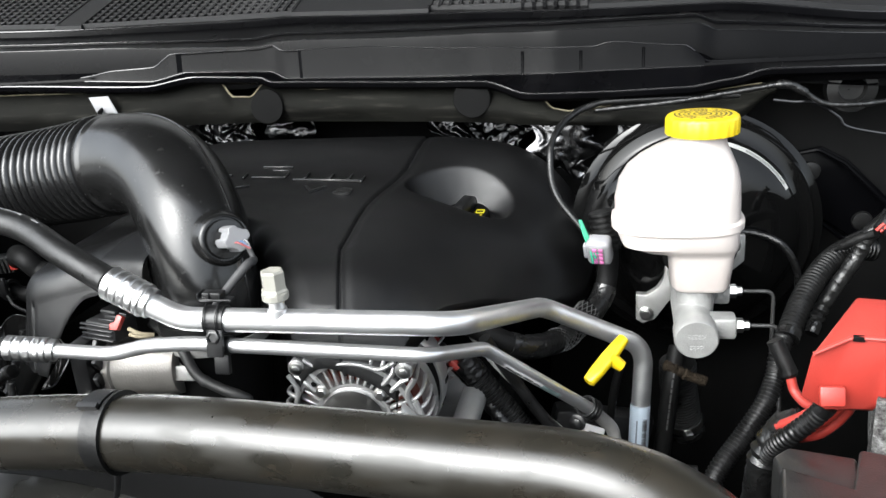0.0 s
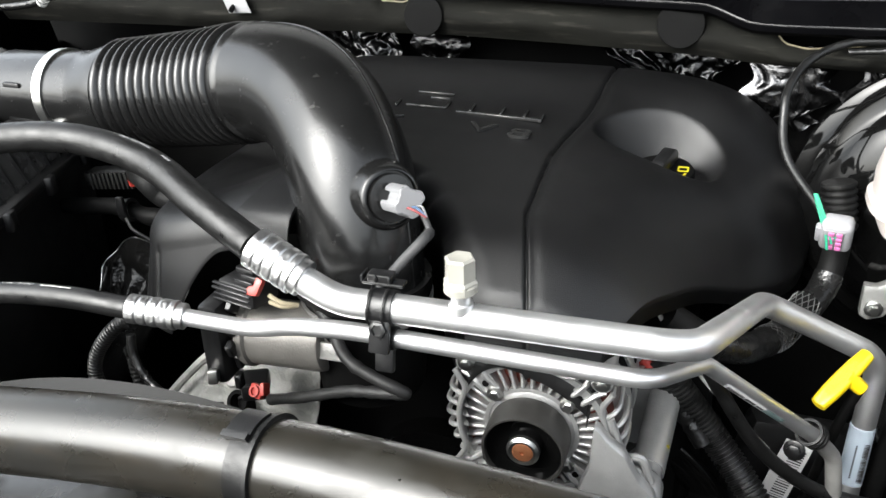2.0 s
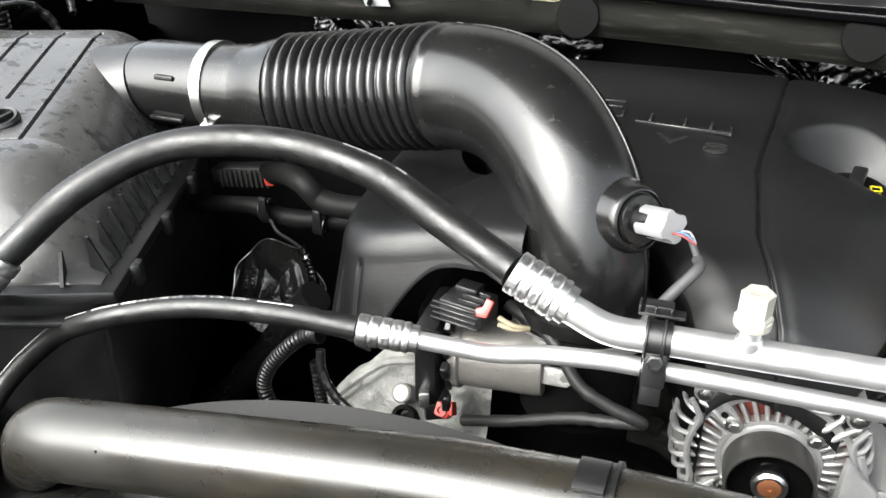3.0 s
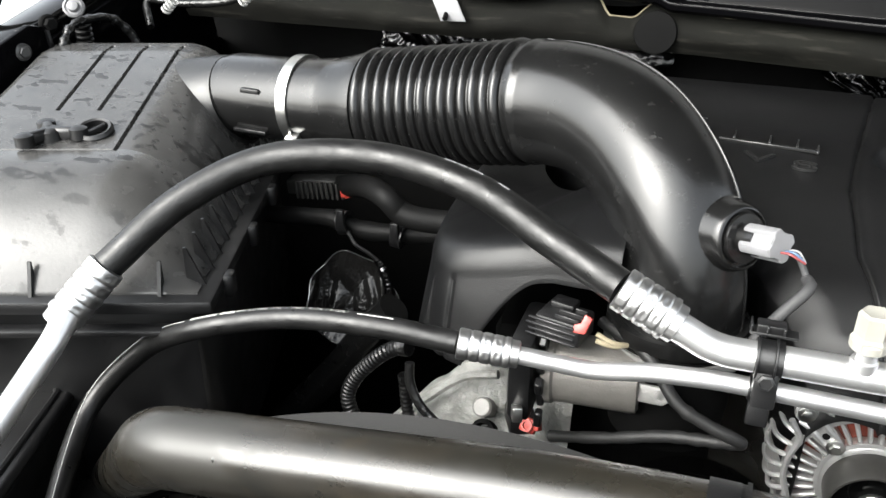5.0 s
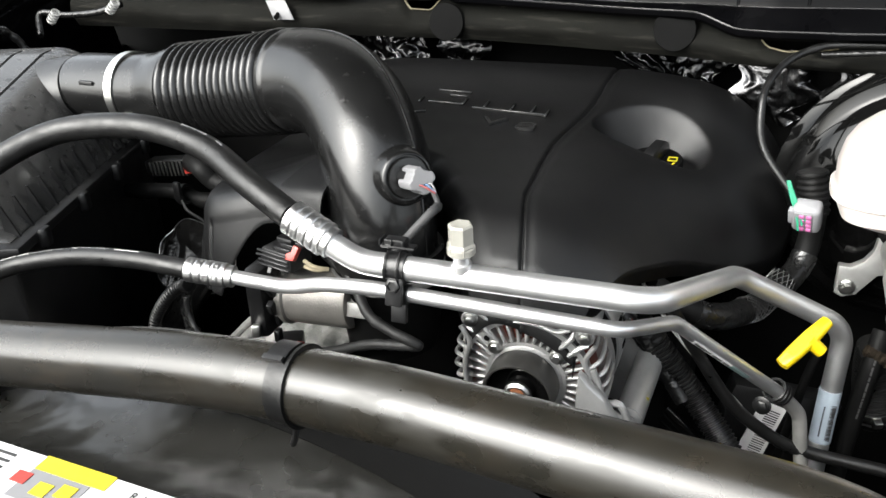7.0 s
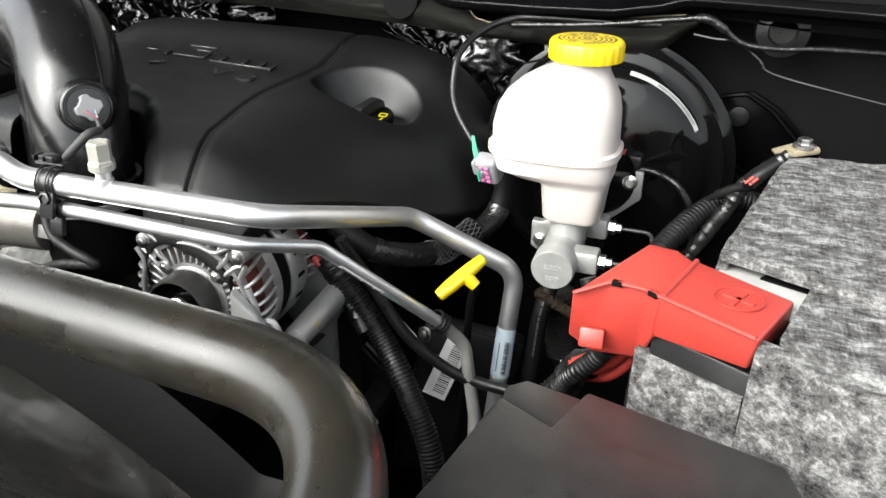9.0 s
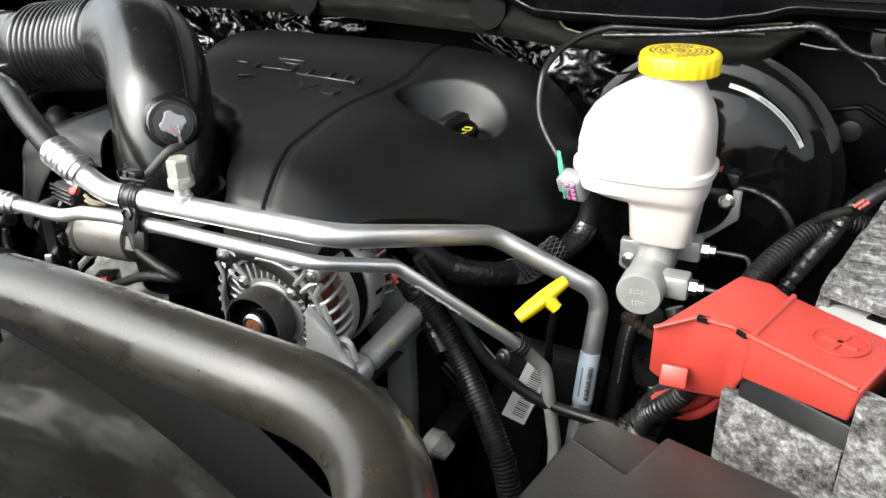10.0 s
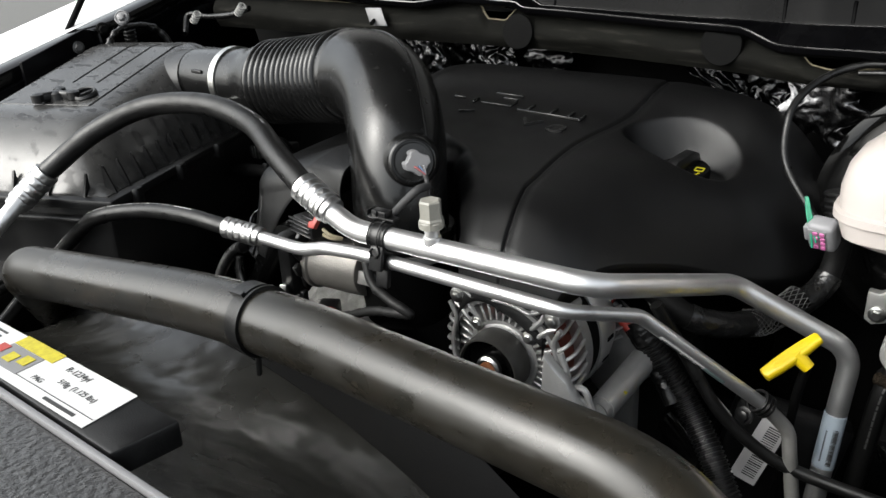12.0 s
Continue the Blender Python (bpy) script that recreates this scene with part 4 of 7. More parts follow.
        lathe(bm, [(0.0028, 0), (0.0028, 0.0007)], at(a) @ pose(0.0515, 0, 0.0020), 12)
        part("hole", bm, DARK, front)
    for k in range(36):
        aa = k * 10
        if min(abs((aa - q + 180) % 360 - 180) for q in (45, 135, 225, 315)) < 12:
            continue
        mm = at(aa)
        bm = B()
        pts = [mm @ V(p) for p in ((0.0590, 0, -0.001), (0.0660, 0.001, -0.003), (0.0708, 0.0030, -0.009), (0.0722, 0.0055, -0.020), (0.0716, 0.008, -0.033))]
        tube(bm, cr(pts, 3), 0.0021, 8)
        part("fin", bm, ALTCAST, t)
    bm = B()
    ring(bm, 0.0724, 0.060, -0.046, -0.031, m, 64)
    part("bell_rim", bm, ALTCAST, t)
    bm = B()
    ring(bm, 0.0700, 0.058, -0.068, -0.0455, m, 64)
    part("stator", bm, DARK, t, "black stator ring")
    part("rear_bell", lathe(B(), [(0.060, -0.066), (0.0722, -0.066), (0.0735, -0.068), (0.0735, -0.090), (0.070, -0.104), (0.058, -0.114), (0.03, -0.118)], m, 64), ALTCAST, t, "cast aluminium rear bell")
    for k in range(16):
        bm = B()
        mm = at(-150 + k * 20)
        box(bm, (0.003, 0.0045, 0.013), mm @ pose(0.0728, 0, -0.083), 0.0004, 1)
        part("slot", bm, DARK, t)
    for k in range(10):
        bm = B()
        mm = at(-100 + k * 9)
        box(bm, (0.005, 0.0022, 0.024), mm @ pose(0.0700, 0.0, -0.101, 0, -25, 12), 0.0008, 1)
        part("rear_fin", bm, ALTCAST, t)
    for a in (45, 135, 225, 315):
        mm = at(a)
        bm = B()
        lathe(bm, [(0.0075, -0.045), (0.0085, -0.01), (0.0085, 0.001), (0.007, 0.002)], mm @ pose(0.074, 0, 0), 18)
        lg = part("lug", bm, ALTCAST, t)
        bm = B()
        bolt(bm, (mm @ pose(0.074, 0, 0.002)).translation, (0, -1, 0), 0.0042, 0.004)
        part("screw", bm, STEEL, lg)
    for a in (45, -45, 135, -135):
        bm = B()
        bolt(bm, (at(a) @ pose(0.0405, 0, 0.002)).translation, (0, -1, 0), 0.0044, 0.005)
        part("screw", bm, STEEL, t)
    p = part("pulley", lathe(B(), [(0.024, 0.004), (0.0325, 0.006), (0.0325, 0.030), (0.0315, 0.0325), (0.0300, 0.0325), (0.0285, 0.020), (0.013, 0.018)], m, 56), PULLEY, t, "dull black belt pulley with a hollow gloss face")
    part("dish", lathe(B(), [(0.0288, 0.029), (0.0280, 0.0205), (0.014, 0.019), (0.0125, 0.028)], m, 48, caps=False), PAINT, p, "gloss black hollow of the pulley")
    part("nut", lathe(B(), [(0.0128, 0.015), (0.0128, 0.030), (0.0105, 0.032), (0.0085, 0.0315), (0.0085, 0.029)], m, 28), STEEL, p)
    part("shaft_end", lathe(B(), [(0.0083, 0.025), (0.0083, 0.0312), (0.006, 0.0322), (0.0018, 0.0322), (0.0015, 0.0305)], m, 24), BRONZE, p, "copper-brown shaft end")
    f = Matrix.Translation(c) @ pose(0, 0, 0, 90, 0, 0)
    bm = B()
    prism(bm, [(0.050, 0.024), (0.062, 0.010), (0.074, 0.000), (0.086, -0.022), (0.098, -0.034), (0.101, -0.048), (0.096, -0.060), (0.082, -0.063), (0.062, -0.052), (0.044, -0.058), (0.040, -0.040), (0.048, -0.015)], 0.003, 0.016, f, 0.003)
    for P in ([(0.060, 0.020), (0.068, -0.002), (0.070, -0.014), (0.085, -0.012), (0.094, -0.032)], [(0.048, -0.012), (0.054, -0.030), (0.064, -0.022), (0.082, -0.024), (0.090, -0.034)], [(0.050, -0.040), (0.064, -0.048), (0.080, -0.055)]):
        tube(bm, cr([f @ V((x, y, -0.001)) for x, y in P], 4), 0.0034, 8)
    lathe(bm, [(0.0155, -0.016), (0.0155, 0.006), (0.014, 0.009), (0.010, 0.0095)], axis(f @ V((0.088, -0.049, 0.0)), (0, -1, 0)), 28)
    part("ear", bm, ALTCAST, t)
    b2 = thing("alternator_bracket", (0.0, 0.78, 0.9), "cast aluminium bracket with a spacer tube and bolt", "bracket")
    sp = part("spacer", tube(B(), [(-0.003, 0.69, 0.981), (-0.0026, 0.70, 0.981), (-0.0025, 0.701, 0.981), (0.004, 0.80, 0.993)], [0.012, 0.012, 0.0135, 0.0140], 28), ALTCAST, b2)
    bm = B()
    for k in range(6):
        a0, a1 = radians(30 + k * 12), radians(42 + k * 12)
        vs = []
        for a, y in ((a0, 0.722), (a1, 0.722 + 0.002 * math.sin(k)), (a1, 0.731), (a0, 0.730)):
            vs.append(bm.verts.new((0.0 + 0.0141 * math.cos(a), y, 0.982 + 0.0141 * math.sin(a))))
        bm.faces.new(vs)
    part("paint_mark", bm, LABELYEL, sp, "yellow paint dash")
    bm = B()
    bolt(bm, (-0.004, 0.688, 0.981), (0, -1, 0), 0.0085, 0.010)
    part("bolt", bm, STEEL, b2)
    bm = B()
    arc = [(-0.002 + 0.020 * math.cos(radians(d)), 0.984 + 0.020 * math.sin(radians(d))) for d in range(-70, 71, 14)]
    prism(bm, [(-0.098, 1.050), (-0.034, 1.040), (-0.008, 1.022), *arc[::-1], (-0.008, 0.945), (-0.006, 0.80), (-0.042, 0.80), (-0.040, 0.92), (-0.066, 0.950), (-0.098, 0.975)], -0.022, 0.0, Matrix.Translation((0, 0.795, 0)) @ pose(0, 0, 0, 90, 0, 0), 0.004)
    tube(bm, cr([(-0.040, 0.793, 1.034), (-0.018, 0.793, 1.024), (0.006, 0.793, 1.002), (0.013, 0.793, 0.984)], 6), 0.004, 8)
    for k in range(4):
        box(bm, (0.004, 0.006, 0.022), pose(-0.060 + k * 0.009, 0.793, 0.995 + 0.004 * k, 0, 25, 0), 0.001)
    part("plate", bm, ALTCAST, b2)
    for x, z in ((-0.055, 1.045), (-0.047, 1.030), (-0.060, 1.015)):
        bm = B()
        lathe(bm, [(0.0028, 0), (0.0028, 0.001)], axis((x, 0.7945, z), (0, -1, 0)), 8)
        part("hole", bm, DARK, b2)


def dipstick():
    t = thing("oil_dipstick", (0.1394, 0.7994, 0.9509), "yellow plastic dipstick handle with raised lettering", "dipstick")
    a, b = V((0.1247, 0.7783, 1.0167)), V((0.1614, 0.8157, 1.0501))
    x = (b - a).normalized()
    zz = V((-0.35, -0.75, 0.55))
    zz = (zz - x * zz.dot(x)).normalized()
    y = zz.cross(x)
    m = Matrix(((x.x, y.x, zz.x, 0), (x.y, y.y, zz.y, 0), (x.z, y.z, zz.z, 0), (0, 0, 0, 1)))
    m.translation = (a + b) / 2
    L = (b - a).length
    bm = B()
    tube(bm, [m @ V((q * L, 0, 0)) for q in (-0.5, -0.485, -0.25, 0.0, 0.25, 0.485, 0.5)], [0.0050, 0.0066, 0.0078, 0.0080, 0.0074, 0.0060, 0.0046], 24)
    im = m.inverted()
    for v in bm.verts:
        q = im @ v.co
        v.co = m @ V((q.x, q.y, max(-0.0052, min(0.0050, q.z))))
    tube(bm, [m @ V((0.004, 0, 0)), m @ V((0.006, -0.014, -0.010))], [0.008, 0.006], 16)
    part("handle", bm, CAPYEL, t)
    text_mesh("lettering", "ENGINE OIL", 0.0075, m @ pose(0, 0, 0.0052), CAPYEL, t, 0.0004)
    part("tube", tube(B(), cr([m @ V((0.006, -0.012, -0.008)), (0.1496, 0.8089, 0.981), (0.1372, 0.841, 0.8503), (0.1172, 0.856, 0.7068)], 6), 0.0045, 12), DARK, t)


LINE = mat("coated_brake_line", (0.06, 0.06, 0.06), 0.35, 0.4, var=0.3, vscale=80)


def brake_unit():
    # booster
    t = thing("brake_booster", (0.247, 1.05, 0.957), "round gloss black vacuum brake booster", "brake booster")
    m = axis((0.249, 1.099, 1.10), (0, -1, 0))
    part("shell", lathe(B(), [(0.13, 0.0), (0.143, 0.005), (0.143, 0.055), (0.151, 0.058), (0.151, 0.066), (0.143, 0.07), (0.138, 0.078), (0.128, 0.080), (0.123, 0.083), (0.1195, 0.088), (0.114, 0.0945), (0.103, 0.1015), (0.085, 0.108), (0.05, 0.114), (0.045, 0.13), (0.01, 0.13)], m, 72), PAINT, t)
    bm = B()
    mm = m
    for k in range(18):
        a0, a1 = radians(29 + k * 2.8), radians(29 + (k + 1) * 2.8)
        bm.faces.new([bm.verts.new(mm @ V((r * math.cos(a), r * math.sin(a), hh))) for r, a, hh in ((0.1148, a0, 0.0946), (0.1188, a0, 0.0899), (0.1188, a1, 0.0899), (0.1148, a1, 0.0946))])
    lab = part("label_strip", bm, PALEG, t, "white curved bar-code strip")
    bm = B()
    for k in range(40):
        a = radians(33 + k * 0.75)
        bm.faces.new([bm.verts.new(mm @ V((r * math.cos(q), r * math.sin(q), hh))) for r, q, hh in ((0.1158, a, 0.0940), (0.1180, a, 0.0914), (0.1180, a + 0.006, 0.0914), (0.1158, a + 0.006, 0.0940))])
    part("bars", bm, INK, lab)
    # master cylinder
    t = thing("master_cylinder", (0.237, 0.90, 1.0), "cast aluminium brake master cylinder with two line ports", "master cylinder")
    m = axis((0.2345, 0.980, 1.062), (0, -1, -0.075))
    part("body", lathe(B(), [(0.019, 0), (0.019, 0.06), (0.0205, 0.07), (0.0205, 0.140), (0.0225, 0.142), (0.0225, 0.164), (0.0210, 0.1665)], m, 36), CAST, t)
    bm = B()
    lathe(bm, [(0.018, 0.0), (0.0195, 0.02), (0.0165, 0.045)], axis((0.238, 0.872, 1.055), (0, 0, 1)), 28)
    box(bm, (0.040, 0.036, 0.018), pose(0.238, 0.890, 1.078), 0.004)
    part("reservoir_seat", bm, CAST, t)
    for y, z in ((0.905, 1.068), (0.846, 1.053)):
        bm = B()
        box(bm, (0.036, 0.024, 0.024), pose(0.259, y, z), 0.004)
        pt = part("port", bm, CAST, t)
        bm = B()
        lathe(bm, [(0.0080, 0), (0.0080, 0.007), (0.0052, 0.008), (0.0052, 0.013), (0.0035, 0.014)], axis((0.277, y, z), (1, 0, 0)), 6)
        part("line_nut", bm, STEEL, pt)
    f = Matrix.Translation((0, 0.982, 0)) @ pose(0, 0, 0, 90, 0, 0)
    bm = B()
    prism(bm, [(0.178, 1.002), (0.186, 0.997), (0.200, 1.002), (0.218, 1.028), (0.252, 1.034), (0.272, 1.052), (0.302, 1.079), (0.302, 1.112), (0.276, 1.114), (0.256, 1.092), (0.214, 1.090), (0.210, 1.056), (0.202, 1.043), (0.190, 1.035), (0.178, 1.036)], 0, 0.012, f, 0.002)
    part("flange", bm, CAST, t)
    for p in ((0.190, 0.970, 1.011), (0.288, 0.970, 1.099)):
        bm = B()
        bolt(bm, p, (0, -1, 0), 0.0058, 0.007)
        part("flange_nut", bm, STEEL, t)
    text_mesh("lettering", "dc33", 0.0072, m @ pose(0, -0.009, 0.1668, 0, 0, 180), PALEG, t, 0.0002)
    text_mesh("lettering", "K8273", 0.0072, m @ pose(0, 0.004, 0.1668, 0, 0, 180), PALEG, t, 0.0002)
    # brake lines
    for k, (y, z) in enumerate(((0.905, 1.068), (0.846, 1.053))):
        P = fil([(0.290, y, z), (0.324 - 0.004 * k, y, z), (0.326, y, z - 0.10), (0.322, y + 0.02, 0.85)], 0.010)
        solid("brake_line", tube(B(), P, 0.0021, 10), LINE, "thin grey coated steel brake line", "brake line", group="brake lines")
    # reservoir
    t = thing("brake_fluid_reservoir", (0.232, 0.877, 1.09), "milky white brake fluid reservoir", "reservoir")
    def rr(cx, cy, wx, wy, z, p=3.0, n=40):
        out = []
        for k in range(n):
            a = 2 * math.pi * k / n
            ca, sa = math.cos(a), math.sin(a)
            out.append(V((cx + wx * math.copysign(abs(ca) ** (2 / p), ca), cy + wy * math.copysign(abs(sa) ** (2 / p), sa), z)))
        return out
    def loft(rings):
        bm = B()
        vs = [[bm.verts.new(p) for p in r] for r in rings]
        for a, b in zip(vs, vs[1:]):
            n = len(a)
            for k in range(n):
                bm.faces.new((a[k], a[(k + 1) % n], b[(k + 1) % n], b[k]))
        bm.faces.new(vs[0][::-1])
        bm.faces.new(vs[-1])
        return bm
    part("lower_tank", loft([rr(0.241, 0.878, 0.0265, 0.028, 1.088, 5), rr(0.241, 0.878, 0.0300, 0.031, 1.092, 5), rr(0.241, 0.878, 0.0335, 0.034, 1.126, 5), rr(0.240, 0.878, 0.0355, 0.036, 1.131, 5), rr(0.228, 0.88, 0.0500, 0.043, 1.135, 4.5), rr(0.219, 0.88, 0.0600, 0.049, 1.141, 4), rr(0.216, 0.88, 0.0640, 0.051, 1.157, 3.5)]), WHITE, t)
    part("weld_rim", loft([rr(0.216, 0.88, 0.0645, 0.052, 1.1565), rr(0.216, 0.88, 0.0680, 0.055, 1.158), rr(0.216, 0.88, 0.0680, 0.055, 1.165), rr(0.216, 0.88, 0.0645, 0.052, 1.167)]), WHITE, t)
    part("upper_tank", loft([rr(0.216, 0.88, 0.0640, 0.051, 1.1665), rr(0.2155, 0.88, 0.0640, 0.050, 1.185), rr(0.217, 0.88, 0.0615, 0.047, 1.204), rr(0.2195, 0.88, 0.056, 0.043, 1.218), rr(0.2235, 0.88, 0.047, 0.038, 1.230, 2.6), rr(0.229, 0.879, 0.037, 0.033, 1.2395, 2.3), rr(0.234, 0.878, 0.030, 0.029, 1.245, 2.1), rr(0.237, 0.877, 0.0265, 0.0265, 1.249, 2.0), rr(0.238, 0.877, 0.0265, 0.0265, 1.262, 2.0)]), WHITE, t)
    m = axis((0.239, 0.877, 1.253), (0, 0, 1))
    bm = B()
    lathe(bm, [(0.034, 0), (0.0365, 0.001), (0.0368, 0.003), (0.0368, 0.016), (0.0355, 0.0185), (0.0335, 0.020), (0.03, 0.020)], m, 120)
    inv = m.inverted()
    for v in bm.verts:
        q = inv @ v.co
        if math.hypot(q.x, q.y) > 0.036:
            k = int((math.atan2(q.y, q.x) / (2 * math.pi) * 120) + 240.5) % 5
            if k >= 3:
                v.co = m @ V((q.x * 0.982, q.y * 0.982, q.z))
    cap = part("cap", bm, CAPYEL, t, "yellow screw cap with black printed rings")
    bm = B()
    random.seed(4)
    for r, n in ((0.0275, 46), (0.023, 38), (0.0185, 30), (0.014, 20)):
        for k in range(n):
            if random.random() < 0.8:
                box(bm, (0.0025 * random.uniform(0.5, 1), 0.0030, 0.0002), m @ Matrix.Rotation(2 * math.pi * k / n, 4, "Z") @ pose(r, 0, 0.0201, 0, 0, random.choice((0, 20, -20))), 0)
    ring(bm, 0.0095, 0.0075, 0.02, 0.0202, m, 24)
    ring(bm, 0.0045, 0.002, 0.02, 0.0202, m, 16)
    part("print", bm, INK, cap, "black printed bars in rings")


def battery():
    t = thing("battery", (0.50, 0.68, 0.95), "black battery under a grey felt jacket", "battery")
    bm = B()
    box(bm, (0.26, 0.24, 0.20), pose(0.565, 0.665, 1.05, 0, 0, -25), 0.006)
    part("case", bm, BLACK, t)
    bm = B()
    box(bm, (0.080, 0.06, 0.15), pose(0.397, 0.594, 1.055, 0, 0, -27), 0.003)
    part("front_corner", bm, BLACK, t)
    bm = B()
    prism(bm, [(0.380, 0.628), (0.398, 0.676), (0.47, 0.645), (0.45, 0.590)], 1.12, 1.157, Matrix.Identity(4), 0.002)
    part("top_plate", bm, PALEG, t, "pale grey battery top")
    bm = B()
    prism(bm, [(0.415, 0.640), (0.424, 0.656), (0.462, 0.640), (0.455, 0.624)], 1.150, 1.1585, Matrix.Identity(4), 0.002)
    part("vent_plug", bm, DARK, t)
    j = thing("felt_jacket", (0.50, 0.68, 0.95), "mottled grey felt battery jacket with flap seams", "battery jacket")

    def sheet(corners, th, wob=0.002):
        bm = B()
        a, b, c, d = [V(p) for p in corners]
        nrm = (b - a).cross(d - a).normalized()
        def fn(u, v):
            p = a.lerp(b, u).lerp(d.lerp(c, u), v)
            return p + nrm * wob * noise.noise(p * 40)
        sub = B()
        g = [[sub.verts.new(fn(i / 24, k / 24)) for k in range(25)] for i in range(25)]
        h = [[sub.verts.new(fn(i / 24, k / 24) - nrm * th) for k in range(25)] for i in range(25)]
        for i in range(24):
            for k in range(24):
                sub.faces.new((g[i][k], g[i + 1][k], g[i + 1][k + 1], g[i][k + 1]))
                sub.faces.new((h[i][k], h[i][k + 1], h[i + 1][k + 1], h[i + 1][k]))
        for i in range(24):
            sub.faces.new((g[i][0], h[i][0], h[i + 1][0], g[i + 1][0]))
            sub.faces.new((g[i][24], g[i + 1][24], h[i + 1][24], h[i][24]))
            sub.faces.new((g[0][i], g[0][i + 1], h[0][i + 1], h[0][i]))
            sub.faces.new((g[24][i], h[24][i], h[24][i + 1], g[24][i + 1]))
        return merge(bm, sub)
    part("flap", sheet([(0.392, 0.646, 1.174), (0.72, 0.500, 1.174), (0.74, 0.90, 1.182), (0.440, 0.874, 1.180)], 0.010), FELT, j)
    part("flap", sheet([(0.427, 0.547, 1.163), (0.72, 0.382, 1.163), (0.74, 0.500, 1.166), (0.452, 0.634, 1.166)], 0.009), FELT, j)
    part("side", sheet([(0.338, 0.586, 0.95), (0.412, 0.549, 0.95), (0.412, 0.550, 1.112), (0.338, 0.588, 1.112)], 0.009), FELT, j)
    part("side", sheet([(0.408, 0.549, 0.95), (0.72, 0.372, 0.95), (0.72, 0.372, 1.156), (0.414, 0.542, 1.158)], 0.009), FELT, j)
    part("side", sheet([(0.425, 0.876, 0.95), (0.360, 0.650, 0.95), (0.386, 0.648, 1.170), (0.436, 0.874, 1.176)], 0.008), FELT, j)
    # terminal cover: a boot that falls away to one side, and a flat cap
    r = thing("terminal_cover", (0.35, 0.59, 1.1), "red plastic battery terminal cover with a moulded plus sign", "terminal cover")

    def shell(top, bot, bev):
        sub = B()
        a, b = [sub.verts.new(p) for p in top], [sub.verts.new(p) for p in bot]
        n = len(a)
        sub.faces.new(a)
        sub.faces.new(b[::-1])
        for k in range(n):
            sub.faces.new((b[k], b[(k + 1) % n], a[(k + 1) % n], a[k]))
        bmesh.ops.recalc_face_normals(sub, faces=list(sub.faces))
        bmesh.ops.bevel(sub, geom=list(sub.edges), offset=bev, segments=3, affect="EDGES", profile=0.5)
        return merge(B(), sub)
    part("boot", shell([(0.290, 0.584, 1.150), (0.317, 0.588, 1.162), (0.341, 0.579, 1.1645), (0.352, 0.570, 1.1645), (0.371, 0.630, 1.167), (0.357, 0.645, 1.1685), (0.335, 0.650, 1.1685)],
                       [(0.287, 0.597, 1.108), (0.306, 0.597, 1.096), (0.339, 0.602, 1.096), (0.349, 0.578, 1.128), (0.371, 0.628, 1.125), (0.356, 0.645, 1.11), (0.333, 0.649, 1.11)], 0.0028), RED, r)
    part("cap", shell([(0.351, 0.5705, 1.166), (0.414, 0.535, 1.165), (0.437, 0.597, 1.165), (0.370, 0.631, 1.1685)],
                      [(0.349, 0.5775, 1.130), (0.411, 0.546, 1.136), (0.436, 0.600, 1.140), (0.370, 0.630, 1.138)], 0.0022), RED, r)
    part("seam", tube(B(), [(0.353, 0.5705, 1.1662), (0.362, 0.600, 1.1675), (0.371, 0.629, 1.1688)], 0.0020, 8), RED, r)
    part("rolled_edge", tube(B(), fil([(0.291, 0.5835, 1.1505), (0.317, 0.5870, 1.1625), (0.340, 0.5785, 1.1650), (0.352, 0.5700, 1.1655), (0.412, 0.5365, 1.1648)], 0.012), 0.0016, 8), RED, r)
    for p, rz in (((0.321, 0.5855, 1.1625), -8), ((0.3465, 0.574, 1.1645), -36)):
        bm = B()
        box(bm, (0.008, 0.0045, 0.0040), pose(*p, 0, 0, rz), 0.0006, 1)
        part("slot", bm, DARK, r)
    bm = B()
    box(bm, (0.018, 0.007, 0.015), pose(0.307, 0.5865, 1.115, -20, 0, 2), 0.0020)
    part("latch", bm, RED, r)
    bm = B()
    mm = pose(0.401, 0.584, 1.1662, 0, 0, -25)
    ring(bm, 0.0168, 0.0156, 0, 0.0009, mm, 36)
    box(bm, (0.022, 0.0032, 0.0014), mm, 0)
    box(bm, (0.0032, 0.022, 0.0014), mm, 0)
    part("plus_sign", bm, RED, r)
    for P in ([(0.322, 0.632, 1.105), (0.316, 0.640, 1.078), (0.300, 0.646, 1.061), (0.286, 0.656, 1.046)], [(0.334, 0.632, 1.105), (0.328, 0.640, 1.075), (0.310, 0.647, 1.052), (0.292, 0.657, 1.040)], [(0.341, 0.636, 1.105), (0.336, 0.645, 1.070), (0.318, 0.650, 1.045), (0.298, 0.660, 1.033)]):
        solid("battery_cable", tube(B(), cr(P, 6), 0.0045, 12), RED, "red insulated battery cable", "cable", group="battery cables")
    P = cr([(0.306, 0.658, 1.050), (0.290, 0.662, 1.040), (0.279, 0.663, 1.015), (0.275, 0.664, 0.985), (0.272, 0.67, 0.90)], 10)
    solid("taped_cable", tube(B(), P, [0.0130 + 0.0024 * noise.noise(V((k * 0.55, 5, 2))) for k in range(len(P))], 20), TAPE, "thick battery lead wrapped in crinkled black tape", "cable")
    t = thing("sleeved_cable", (0.29, 0.70, 1.05), "red cable in a short black sleeve beside the terminal cover", "cable")
    part("sleeve", tube(B(), cr([(0.2865, 0.695, 1.108), (0.2935, 0.690, 1.092), (0.300, 0.685, 1.078)], 6), [0.0072] * 12 + [0.005], 14), RUBBER, t)
